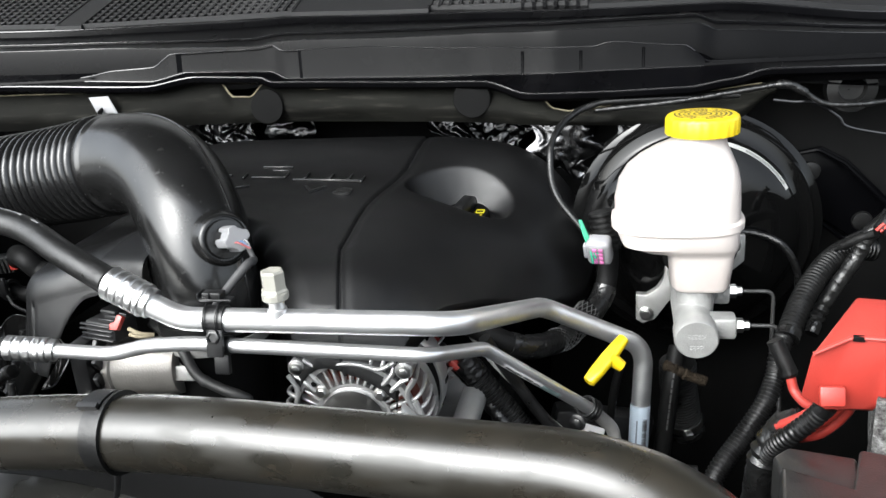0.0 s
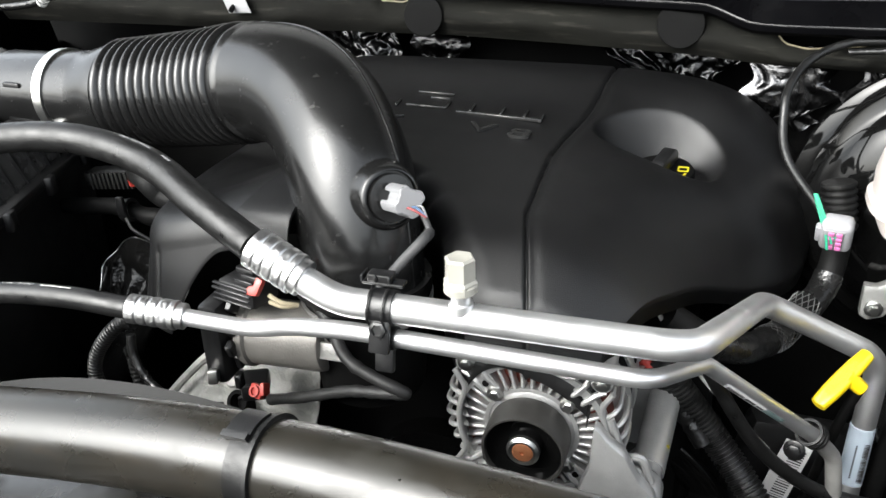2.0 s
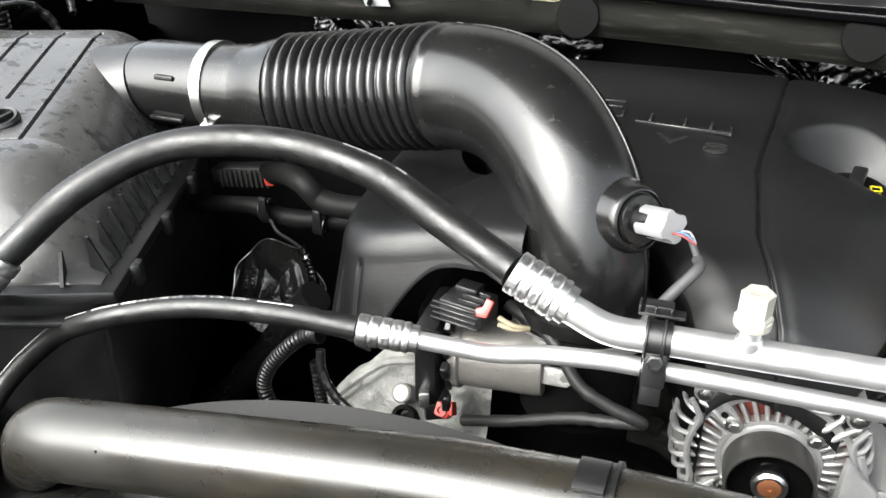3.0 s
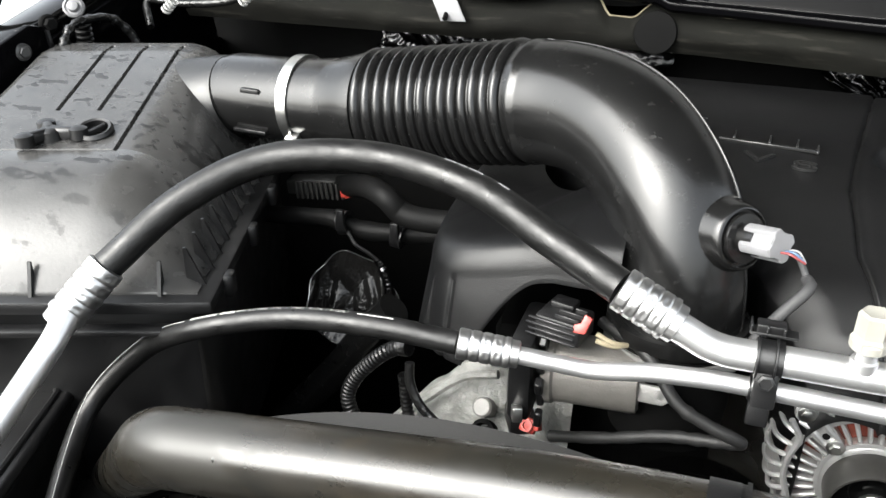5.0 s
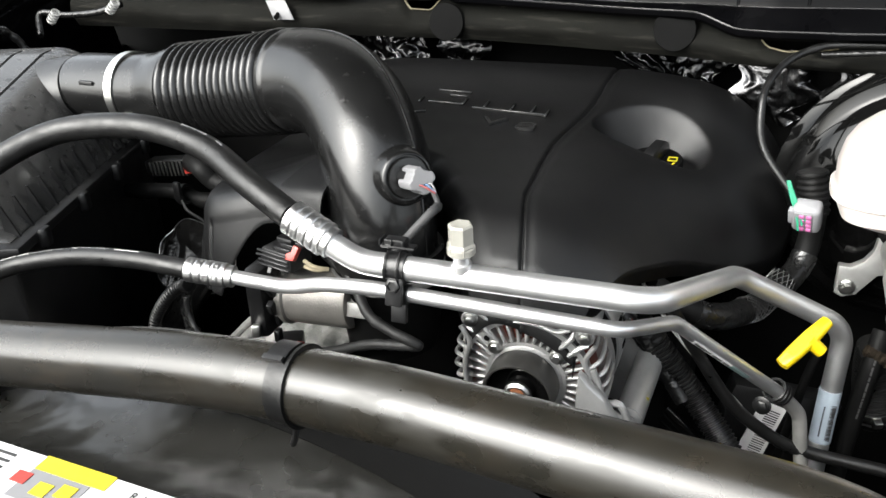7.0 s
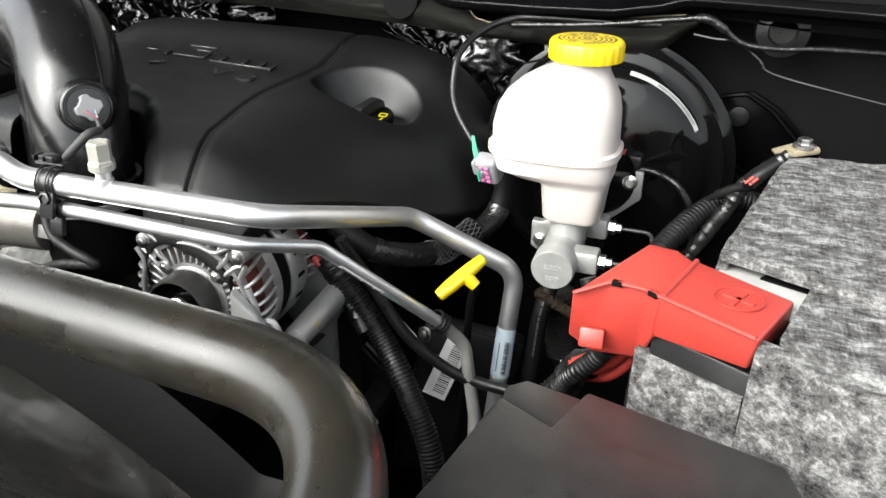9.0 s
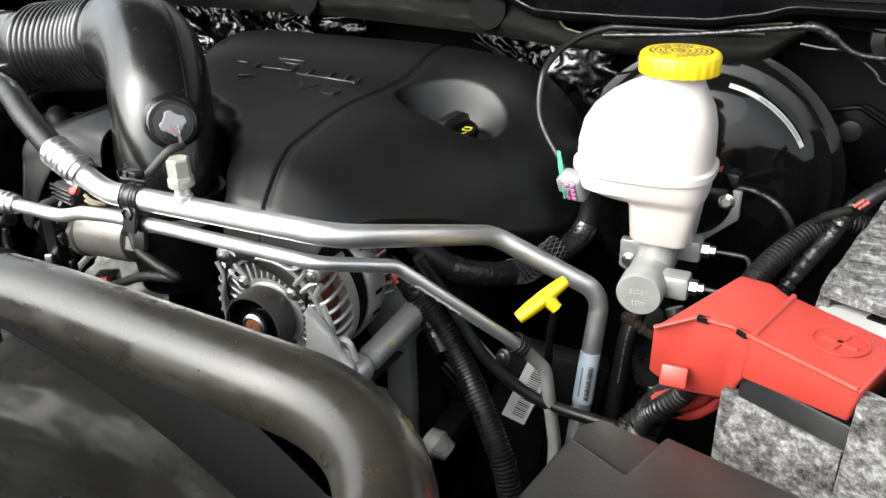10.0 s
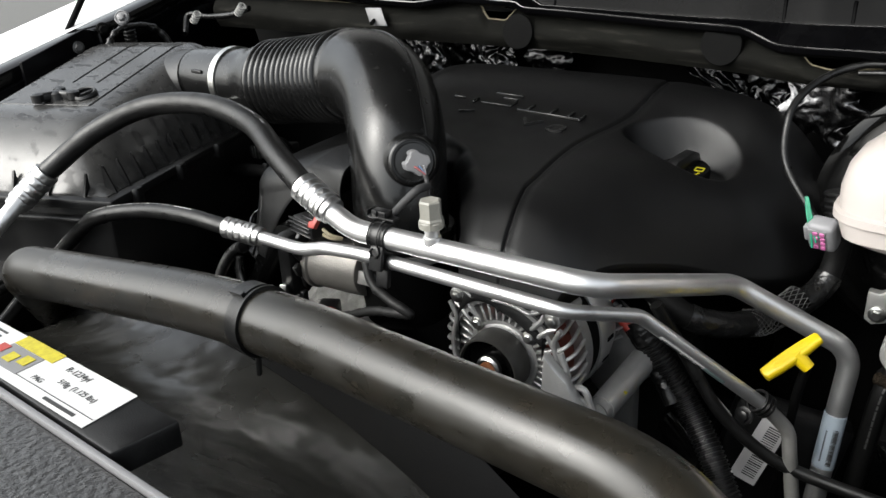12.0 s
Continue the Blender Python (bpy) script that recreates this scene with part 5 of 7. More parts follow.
    part("cable", tube(B(), cr([(0.299, 0.686, 1.080), (0.303, 0.680, 1.066), (0.312, 0.665, 1.062), (0.325, 0.65, 1.072)], 6), 0.0042, 12), RED, t)
    corrugated("corrugated_conduit", [(0.315, 0.626, 1.086), (0.307, 0.630, 1.071), (0.293, 0.634, 1.053), (0.283, 0.645, 1.034), (0.278, 0.660, 1.010)], 0.0076, "black corrugated conduit under the terminal cover")


FUSELID = mat("dusty_black_lid", (0.019, 0.0185, 0.018), 0.38, bump=0.3, bscale=700, var=0.35, vscale=30, rvar=0.08, rscale=20)
spotted(FUSELID, 75, 0.55, 0.72, (0.010, 0.010, 0.010), 0.3)


def fuse_box():
    t = thing("fuse_box", (0.33, 0.46, 0.9), "dusty black plastic fuse box with a notched lid", "fuse box")
    bm = B()
    prism(bm, [(0.259, 0.511), (0.299, 0.490), (0.314, 0.536), (0.440, 0.500), (0.47, 0.41), (0.41, 0.31), (0.226, 0.335), (0.244, 0.420)], 1.062, 1.103, Matrix.Identity(4), 0.003, 3)
    lid = part("lid", bm, FUSELID, t)
    bm = B()
    prism(bm, [(0.2595, 0.508), (0.258, 0.534), (0.270, 0.546), (0.313, 0.536), (0.305, 0.488)], 1.062, 1.096, Matrix.Identity(4), 0.003, 3)
    part("step", bm, FUSELID, lid)
    bm = B()
    prism(bm, [(0.264, 0.51), (0.272, 0.536), (0.312, 0.529), (0.43, 0.49), (0.46, 0.41), (0.41, 0.32), (0.236, 0.345)], 0.92, 1.067, Matrix.Identity(4), 0.004)
    part("base", bm, BLACK, t)


# shroud plastic again, darkened and dulled against the sky's sheen
RING = mat("darkened_shroud_ring", (0.005, 0.0048, 0.0043), 0.6, spec=0.3, var=0.4, vscale=12, bump=0.2, bscale=400)


def shroud():
    t = thing("fan_shroud", (-0.3, 0.4, 0.9), "smooth black plastic radiator fan shroud", "fan shroud")

    def top(x):
        return max(1.093 - 1.1 * (x + 0.35) ** 2, 0.93)

    def surf(u, v):
        x = lerp(-0.80, 0.22, u)
        y = lerp(0.272, 0.56, v)
        zf = 1.150
        zb = top(x)
        s = v * v * (3 - 2 * v)
        z = lerp(zf, zb, s) - 0.055 * math.sin(math.pi * v)
        return x, y, z
    part("panel", grid(B(), lambda u, v: surf(u, v * 0.80), 120, 34, 0.004), PAINT2, t, sharp=60)
    bm = B()
    prism(bm, [(-0.20, 1.02), (-0.02, 1.00), (-0.012, 0.955), (-0.055, 0.905), (-0.085, 0.86), (-0.20, 0.80)], -0.003, 0.003, Matrix.Translation((0, 0.60, 0)) @ pose(0, 0, 0, 78, 0, 0), 0.001)
    part("side_panel", bm, PAINT2, t)
    # top rim of the same sheet, in the darkened copy
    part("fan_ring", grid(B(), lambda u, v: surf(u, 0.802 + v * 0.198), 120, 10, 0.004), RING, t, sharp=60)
    t2 = thing("radiator_panel", (-0.2, 0.2, 1.1), "wet black textured radiator closing panel", "panel")
    bm = B()
    box(bm, (1.5, 0.36, 0.012), pose(-0.2, 0.083, 1.1655, 0, 0, -3.5), 0.004)
    part("panel", bm, WET, t2)
    bm = B()
    box(bm, (1.5, 0.004, 0.006), pose(-0.189, 0.2645, 1.1715, 0, 0, -3.5), 0.001)
    part("edge_strip", bm, GREY, t2)
    # label carrier
    t3 = thing("label_carrier", (-0.22, 0.30, 1.15), "black plastic ledge with a white refrigerant label", "label holder")
    bm = B()
    prism(bm, [(-0.50, 0.290), (-0.097, 0.263), (-0.089, 0.304), (-0.30, 0.317), (-0.50, 0.330)], 1.156, 1.1742, Matrix.Identity(4), 0.002)
    part("ledge", bm, BLACK, t3)
    def slab(x0, x1, y0, y1, z, material, name, parent, label=""):
        bm = B()
        sk = 0.05
        prism(bm, [(x0, y0 - sk * (x0 + 0.2)), (x1, y0 - sk * (x1 + 0.2)), (x1, y1 - sk * (x1 + 0.2)), (x0, y1 - sk * (x0 + 0.2))], z, z + 0.0004, Matrix.Identity(4))
        return part(name, bm, material, parent, label)
    lb = slab(-0.36, -0.131, 0.272, 0.310, 1.1746, PAPER, "label", t3, "white paper refrigerant label with warning blocks")
    slab(-0.262, -0.213, 0.300, 0.3105, 1.1751, LABELYEL, "warning_block", lb, "yellow warning block")
    slab(-0.262, -0.222, 0.279, 0.2995, 1.1751, GREY, "symbol_block", lb, "grey block of warning symbols")
    for x0, y0 in ((-0.236, 0.287), (-0.250, 0.284)):
        slab(x0, x0 + 0.010, y0, y0 + 0.009, 1.1756, LABELYEL, "symbol_square", lb, "yellow symbol square")
    slab(-0.268, -0.258, 0.288, 0.296, 1.1756, RED, "symbol_spot", lb, "red symbol spot")
    for k in range(5):
        slab(-0.335, -0.280, 0.283 + k * 0.005, 0.2848 + k * 0.005, 1.1751, INK, "text_bar", lb)
    slab(-0.222, -0.132, 0.2795, 0.2799, 1.1751, INK, "rule", lb)
    mm = pose(-0.173, 0.293, 1.1754, 0, 0, -3)
    text_mesh("lettering", "R-1234yf", 0.0072, mm @ pose(-0.012, 0.008, 0), INK, lb, 0.0001)
    text_mesh("lettering", "510g  (1.125 lbs)", 0.0062, mm @ pose(0.005, -0.003, 0), INK, lb, 0.0001)
    text_mesh("lettering", "PAG", 0.0062, mm @ pose(-0.030, -0.010, 0), INK, lb, 0.0001)
    slab(-0.180, -0.146, 0.2745, 0.277, 1.1751, INK, "text_bar", lb)


PAINT2 = mat("smooth_black_plastic", (0.022, 0.0215, 0.019), 0.26, spec=0.9, bump=0.5, bscale=7, bdist=0.03, var=0.4, vscale=8, rvar=0.1, rscale=12)
WET = mat("wet_black_panel", (0.040, 0.040, 0.041), 0.24, bump=1.0, bscale=220, bdist=0.002, rvar=0.12, rscale=120)


EDGE = mat("rolled_black_edge", (0.006, 0.006, 0.0065), 0.16, spec=0.6)
PANEL = mat("weathered_grille_plastic", (0.0055, 0.0055, 0.0062), 0.45, spec=0.3, var=0.3, vscale=20, bump=0.2, bscale=500)


def cowl():
    # insulated band in front of the firewall, with two cut-outs
    top_z = [(-0.748, 1.2911), (-0.493, 1.2882), (-0.431, 1.2960), (-0.391, 1.2955), (-0.377, 1.2754), (-0.350, 1.2741), (-0.329, 1.2918), (-0.283, 1.2857), (-0.247, 1.2819), (-0.129, 1.2857), (-0.008, 1.2816), (0.060, 1.2722), (0.077, 1.2550), (0.097, 1.2511), (0.147, 1.2555), (0.155, 1.2687), (0.244, 1.2689), (0.340, 1.2796), (0.579, 1.2815)]
    bot_z = [(-0.747, 1.2378), (-0.253, 1.2376), (-0.095, 1.2376), (0.078, 1.2330), (0.161, 1.2316), (0.243, 1.2230), (0.290, 1.2300), (0.335, 1.2660), (0.482, 1.2700)]

    def cy(x):
        return interp(x, [(-1.0, 0.045), (-0.57, 0.045), (-0.32, 0.052), (-0.03, 0.012), (0.08, -0.015), (0.33, -0.025), (0.75, -0.03)])

    def band(u, v):
        x = lerp(-0.95, 0.335, u)
        z0, z1 = interp(x, bot_z), interp(x, top_z)
        z = lerp(z0, z1, v)
        y = 1.058 + cy(x) - 0.012 * math.sin(math.pi * min(1, v * 1.1)) + 0.005 * noise.noise(V((x * 7, v * 2, 0))) + 0.002 * noise.noise(V((x * 30, z * 40, 4)))
        return x, y, z
    bm = B()
    grid(bm, band, 260, 16)
    sub = B()
    grid(sub, lambda u, v: (lerp(-0.95, 0.335, u), lerp(1.058 + cy(lerp(-0.95, 0.335, u)), 1.27, v), interp(lerp(-0.95, 0.335, u), bot_z)), 120, 2)
    merge(bm, sub)
    t = thing("insulation_band", (-0.2, 1.06, 1.24), "dark fibrous insulation band along the firewall with tan cut edges", "insulation")
    part("mat", bm, BANDMAT, t, sharp=60)
    pts = [V(band(k / 260, 1.0)) + V((0, -0.0008, 0.0004)) for k in range(36, 258)]
    part("cut_edge", tube(B(), pts, [0.0009 + 0.0009 * max(0, noise.noise(V((k * 0.21, 0, 0)))) for k in range(len(pts))], 6), TANEDGE, t, "frayed tan cut edge")
    for x, z in ((-0.322, 1.262), (-0.026, 1.269)):
        bm = B()
        lathe(bm, [(0.0245, 0), (0.0235, 0.002), (0.006, 0.0025)], axis((x, 1.0425 + cy(x), z), (0, -1, 0.1)), 28)
        for v in bm.verts:
            v.co.z += 0.0012 * noise.noise(v.co * 60)
        part("plug", bm, DARK, t, "round black plug")
    bm = B()
    prism(bm, [(-0.021, 0.013), (0.010, 0.014), (0.024, -0.012), (-0.008, -0.013)], 0, 0.0016, pose(-0.567, 1.083, 1.273, 80, 0, 0), 0.0006)
    cl = part("clip", bm, GREY, t, "pale square clip")
    part("pin", tube(B(), [(-0.569, 1.082, 1.269), (-0.567, 1.072, 1.265)], [0.0025, 0.0035], 8), DARK, cl)

    # cowl: lip, ledge, raised pocket wall, then steps up to the grille
    c = thing("cowl_trim", (-0.12, 1.15, 1.28), "smooth black plastic cowl trim with a raised pocket wall and grille", "cowl", kind="structure")
    lip = [(-1.070, 1.3110), (-0.725, 1.3065), (-0.492, 1.2971), (-0.423, 1.3072), (-0.324, 1.3028), (-0.308, 1.2954), (-0.005, 1.2910), (0.045, 1.2760), (0.147, 1.2763), (0.237, 1.2788), (0.287, 1.2869), (0.323, 1.2969), (0.721, 1.2915)]
    ledge = [(-0.601, 1.3089), (-0.495, 1.3042), (-0.441, 1.3145), (-0.315, 1.3103), (-0.291, 1.2995), (-0.077, 1.2981), (0.258, 1.3025), (0.321, 1.3038)]
    pocket = [(-0.640, 1.3052), (-0.603, 1.3118), (-0.556, 1.3186), (-0.494, 1.3204), (-0.463, 1.3380), (-0.337, 1.3386), (-0.311, 1.3427), (-0.297, 1.3345), (-0.177, 1.3368), (-0.052, 1.3305), (0.127, 1.3272), (0.147, 1.3317), (0.234, 1.3244), (0.250, 1.3142), (0.259, 1.3058)]
    step1 = [(-1.066, 1.3566), (-0.632, 1.3473), (-0.361, 1.3386), (-0.317, 1.3444), (-0.143, 1.3427), (0.126, 1.3445), (0.253, 1.3452), (0.276, 1.3353), (0.466, 1.3224), (0.720, 1.3139)]
    step2 = [(-1.064, 1.3650), (-0.651, 1.3541), (-0.374, 1.3474), (-0.329, 1.3524), (-0.151, 1.3509), (0.252, 1.3530), (0.279, 1.3433), (0.475, 1.3279), (0.720, 1.3184)]
    crest = [(-1.062, 1.3818), (-0.673, 1.3714), (-0.387, 1.3696), (-0.341, 1.3720), (-0.159, 1.3678), (0.162, 1.3622), (0.290, 1.3623), (0.485, 1.3398), (0.719, 1.3181)]

    def strip(name, rows_of, label=""):
        bm = B()
        rows = []
        for i in range(281):
            x = lerp(-1.0, 0.75, i / 280)
            rows.append([bm.verts.new((x, y + cy(x), z)) for y, z in rows_of(x)])
        for a, b in zip(rows, rows[1:]):
            for k in range(len(a) - 1):
                bm.faces.new((a[k], b[k], b[k + 1], a[k + 1]))
        return part(name, bm, PAINT3, c, label, sharp=25)

    def front(x):
        zl, zd = interp(x, lip), interp(x, ledge)
        zc = max(interp(x, pocket), zd - 0.004)
        bx = 0.004 if -0.45 < x < -0.27 else 0.0
        return [(1.042, zl - 0.010), (1.036, zl - 0.006), (1.035, zl - 0.001), (1.0365, zl + 0.0006), (1.039, zl), (1.056 + bx, zd - 0.003), (1.0585 + bx, zd - 0.002), (1.060 + bx, zd + 0.001), (1.0625 + bx, zc - 0.002), (1.0632 + bx, zc - 0.0002), (1.0655 + bx, zc), (1.0675 + bx, zc - 0.0025), (1.069 + bx, zc - 0.03)]
    strip("pocket_wall", front)

    def back(x):
        z3, z2, z1 = interp(x, step1), interp(x, step2), interp(x, crest)
        return [(1.071, z3 - 0.055), (1.112, z3 - 0.035), (1.116, z3 - 0.003), (1.1172, z3 - 0.0006), (1.1195, z3), (1.146, z2 - 0.0035), (1.148, z2 - 0.0025), (1.1492, z2 - 0.0003), (1.152, z2 + 0.0004), (1.184, z1 - 0.008), (1.187, z1 - 0.003), (1.1885, z1 - 0.0003), (1.191, z1 + 0.0006), (1.20, z1 + 0.001), (1.34, z1 + 0.045)]
    strip("stepped_panel", back)
    # dividing ribs of the pocket wall and of the trough beside it
    for x in (0.040, 0.112, 0.186):
        bm = B()
        zc, zl = interp(x, pocket), interp(x, lip)
        prism(bm, [(1.0375, zl), (1.0588, zl + 0.022), (1.0600, zc - 0.004), (1.066, zc - 0.004), (1.066, zl)], -0.0018, 0.0018, Matrix.Translation((x, cy(x), 0)) @ Matrix(((0, 0, 1, 0), (1, 0, 0, 0), (0, 1, 0, 0), (0, 0, 0, 1))), 0.0008, 1)
        part("rib", bm, PAINT3, c)
    # rolled edges that catch the light
    def bead(name, x0, x1, y, zf, r=0.0011):
        pts = [(lerp(x0, x1, k / 160), y + cy(lerp(x0, x1, k / 160)), zf(lerp(x0, x1, k / 160))) for k in range(161)]
        part(name, tube(B(), pts, r, 6), EDGE, c)
    bead("lip_edge", -0.98, 0.72, 1.0355, lambda x: interp(x, lip) + 0.0004, 0.0014)
    bead("pocket_edge", -0.61, 0.245, 1.0632, lambda x: max(interp(x, pocket), interp(x, ledge) - 0.004) + 0.0002, 0.0009)
    bead("ledge_edge", -0.60, 0.255, 1.0565, lambda x: interp(x, ledge) - 0.0022, 0.0008)
    bead("step_edge", -0.98, 0.72, 1.1175, lambda x: interp(x, step1), 0.0006)
    bead("step_edge", -0.98, 0.72, 1.1495, lambda x: interp(x, step2), 0.0006)
    bead("crest_edge", -0.98, 0.72, 1.1890, lambda x: interp(x, crest) + 0.0004, 0.0016)
    # grille: slats and cross bars over a dark floor
    bm = B()
    box(bm, (1.75, 0.3, 0.01), pose(-0.12, 1.40, 1.388, 14, 0, 0), 0.002)
    part("grille_floor", bm, DARK, c)
    gz = lambda x, y: interp(x, crest) + 0.003 + (y - 1.20 - cy(x)) * 0.32
    spans = ((-0.912, -0.733, 1.207), (-0.685, -0.331, 1.206), (-0.110, 0.119, 1.207))
    edges = [-1.0] + [v for a, b, y in spans for v in (a, b)] + [0.75]
    for x0, x1 in zip(edges[0::2], edges[1::2]):
        bm = B()
        grid(bm, lambda u, v: (lerp(x0, x1, u), lerp(1.200, 1.40, v) + cy(lerp(x0, x1, u)), gz(lerp(x0, x1, u), lerp(1.200, 1.40, v) + cy(lerp(x0, x1, u))) + 0.004), 12, 4, 0.006)
        part("grille_panel", bm, PANEL, c)
    for x0, x1, y0 in spans:
        n = int((x1 - x0) / 0.0145)
        for k in range(n + 1):
            x = lerp(x0, x1, k / n)
            bm = B()
            ym = y0 + 0.07 + cy(x)
            box(bm, (0.0045, 0.14, 0.010), pose(x, ym, gz(x, ym), 17.7, 0, 0), 0, 1)
            part("grille_slat", bm, PANEL, c)
        for k in range(11):
            bm = B()
            xm = (x0 + x1) / 2
            y = y0 + 0.003 + k * 0.0135 + cy(xm)
            turn = math.degrees(math.atan((cy(x1) - cy(x0)) / (x1 - x0)))
            box(bm, (x1 - x0, 0.0040, 0.008), pose(xm, y, gz(xm, y) + 0.0005, 0, math.degrees((interp(x0, crest) - interp(x1, crest)) / (x1 - x0)), turn), 0, 1)
            part("grille_bar", bm, PANEL, c)
    # foil patches crumpled into long folds
    for x0, x1, z0, z1, yy in ((-0.716, -0.415, 1.10, 1.225, 1.244), (-0.379, -0.321, 1.13, 1.225, 1.244), (-0.112, 0.029, 1.12, 1.225, 1.240), (0.05, 0.128, 1.16, 1.250, 1.082), (0.150, 0.232, 1.08, 1.258, 1.078)):
        bm = B()

        def foil(u, v):
            x, z = lerp(x0, x1, u), lerp(z0, z1, v)
            w1 = 0.3 * noise.noise(V((x * 9, z * 9, 1)))
            p = x * 34 + z * 30 + 4 * w1
            fold = 0.022 * abs(noise.noise(V((x * 11 + z * 6, z * 9 - x * 4, 3)))) + 0.010 * abs(noise.noise(V((p * 0.9, (z - x) * 12, 5)))) + 0.0045 * abs(noise.noise(V((x * 70 + w1, z * 55, 9)))) + 0.0018 * abs(noise.noise(V((x * 150, z * 130, 2))))
            return x + (u - 0.5) * 0.06 * noise.noise(V((z * 38, 2, x0))), yy - fold * 1.0, z + 0.012 * noise.noise(V((x * 25, 0, 1))) + (v - 0.5) * 0.05 * noise.noise(V((x * 30, 5, z0)))
        grid(bm, foil, int((x1 - x0) / 0.0022), int((z1 - z0) / 0.0022))
        solid("heat_shield", bm, FOIL, "crumpled silver foil heat shield on the firewall", "heat shield", group="heat shields", sharp=60)


PAINT3 = mat("cowl_plastic", (0.0014, 0.0014, 0.0017), 0.24, spec=0.04, var=0.3, vscale=10, rvar=0.06, rscale=18)
spotted(PAINT3, 16, 0.56, 0.72, (0.0024, 0.0024, 0.0027), 0.3)


def corrugated(name, P, r, label):
    pts = cr(P, 40)
    L = [0.0]
    for a, b in zip(pts, pts[1:]):
        L.append(L[-1] + (b - a).length)
    n = int(L[-1] / 0.0011)
    q = []
    j = 0
    for k in range(n + 1):
        s = L[-1] * k / n
        while j < len(L) - 2 and L[j + 1] < s:
            j += 1
        q.append(pts[j].lerp(pts[j + 1], (s - L[j]) / max(1e-9, L[j + 1] - L[j])))
    rs = [r * (1 + (0.10 if (k // 2) % 2 else -0.04)) for k in range(n + 1)]
    t = thing(name, q[-1], label, "conduit", "wiring conduits")
    part("sleeve", tube(B(), q, rs, 18), RUBBER, t)
    w = q[:max(8, int(n * 0.07))]
    part("end_tape", tube(B(), w, [r * (1.14 + 0.05 * noise.noise(V((k * 0.35, r * 900, 0)))) for k in range(len(w))], 18), TAPE, t, "crinkled black tape at the conduit end")
    return t


PALEG2 = mat("light_grey_plastic", (0.21, 0.21, 0.22), 0.45, var=0.1, vscale=60)


def hoses():
    corrugated("corrugated_conduit", [(-0.0099, 0.7919, 1.0342), (0.05, 0.7899, 0.9558), (0.0996, 0.7598, 0.9008), (0.1354, 0.7388, 0.8323), (0.15, 0.72, 0.7)], 0.0125, "black corrugated wiring conduit beside the alternator")
    P = cr([(-0.0014, 0.7947, 1.0734), (0.0513, 0.8071, 1.0418), (0.0958, 0.8747, 1.0224), (0.1357, 0.9415, 1.0409), (0.1449, 0.963, 1.0908), (0.1384, 0.9691, 1.1306)], 10)
    t = thing("heater_hose", (0.0692, 0.8959, 1.0023), "black rubber hose with faint white print curving up to the firewall", "hose")
    part("hose", tube(B(), P, 0.0125, 20), DEEP, t)
    w = P[8:34]
    part("braided_sleeve", tube(B(), w, [0.0136 + 0.0009 * noise.noise(V((k * 0.6, 3, 1))) for k in range(len(w))], 24), TAPE, t, "crinkled shiny tape wrap")
    wrap_text("print", "|| |||| ||||| ||| || |||| ||", 0.0042, P, 0.0125, (0.25, -0.8, 0.5), PALEG, t, 0.165, 0.55)
    q = cr([(0.1445, 0.9629, 1.0958), (0.1407, 0.9674, 1.1187), (0.1365, 0.9699, 1.1426)], 14)
    part("collar", tube(B(), q, [0.0150 + (0.0016 if (k // 2) % 2 else 0) for k in range(len(q))], 20), RUBBER, t, "ribbed black collar")
    P = cr([(0.2964, 1.030, 1.2650), (0.160, 1.028, 1.2640), (0.124, 1.022, 1.2600), (0.098, 1.006, 1.2490), (0.0830, 0.982, 1.2340), (0.0780, 0.9620, 1.2130), (0.0854, 0.9433, 1.1715), (0.1244, 0.9204, 1.1258)], 10)
    solid("taped_lead", tube(B(), P, 0.004, 10), RUBBER, "black taped lead to a grey plug", "wire")
    t = thing("plug_connector", (0.1291, 0.9159, 1.1008), "grey plug with pink insert and green wires", "connector")
    bm = B()
    mm = pose(0.1352, 0.9176, 1.1128, 28, 0, -10)
    box(bm, (0.028, 0.020, 0.036), mm, 0.006, 3)
    box(bm, (0.006, 0.008, 0.020), mm @ pose(-0.0145, -0.004, 0.002), 0.002)
    part("housing", bm, PALEG2, t)
    bm = B()
    box(bm, (0.018, 0.002, 0.026), mm @ pose(-0.002, -0.0098, 0), 0.001)
    part("socket", bm, GREY, t)
    for k in range(4):
        for c in range(2):
            bm = B()
            box(bm, (0.0052, 0.003, 0.0046), mm @ pose(-0.0035 + c * 0.0068, -0.0108, -0.0098 + k * 0.0064), 0.0010)
            part("insert", bm, PINK, t, "pink insert")
    for k in range(3):
        bm = B()
        tube(bm, cr([(0.112 + 0.001 * k, 0.925, 1.146), (0.118 + 0.002 * k, 0.914, 1.130), (0.125 + 0.003 * k, 0.907, 1.114), (0.128 + 0.003 * k, 0.906, 1.100 + 0.006 * k)], 5), 0.0012, 8)
        part("wire", bm, GREENW, t, "green wire")


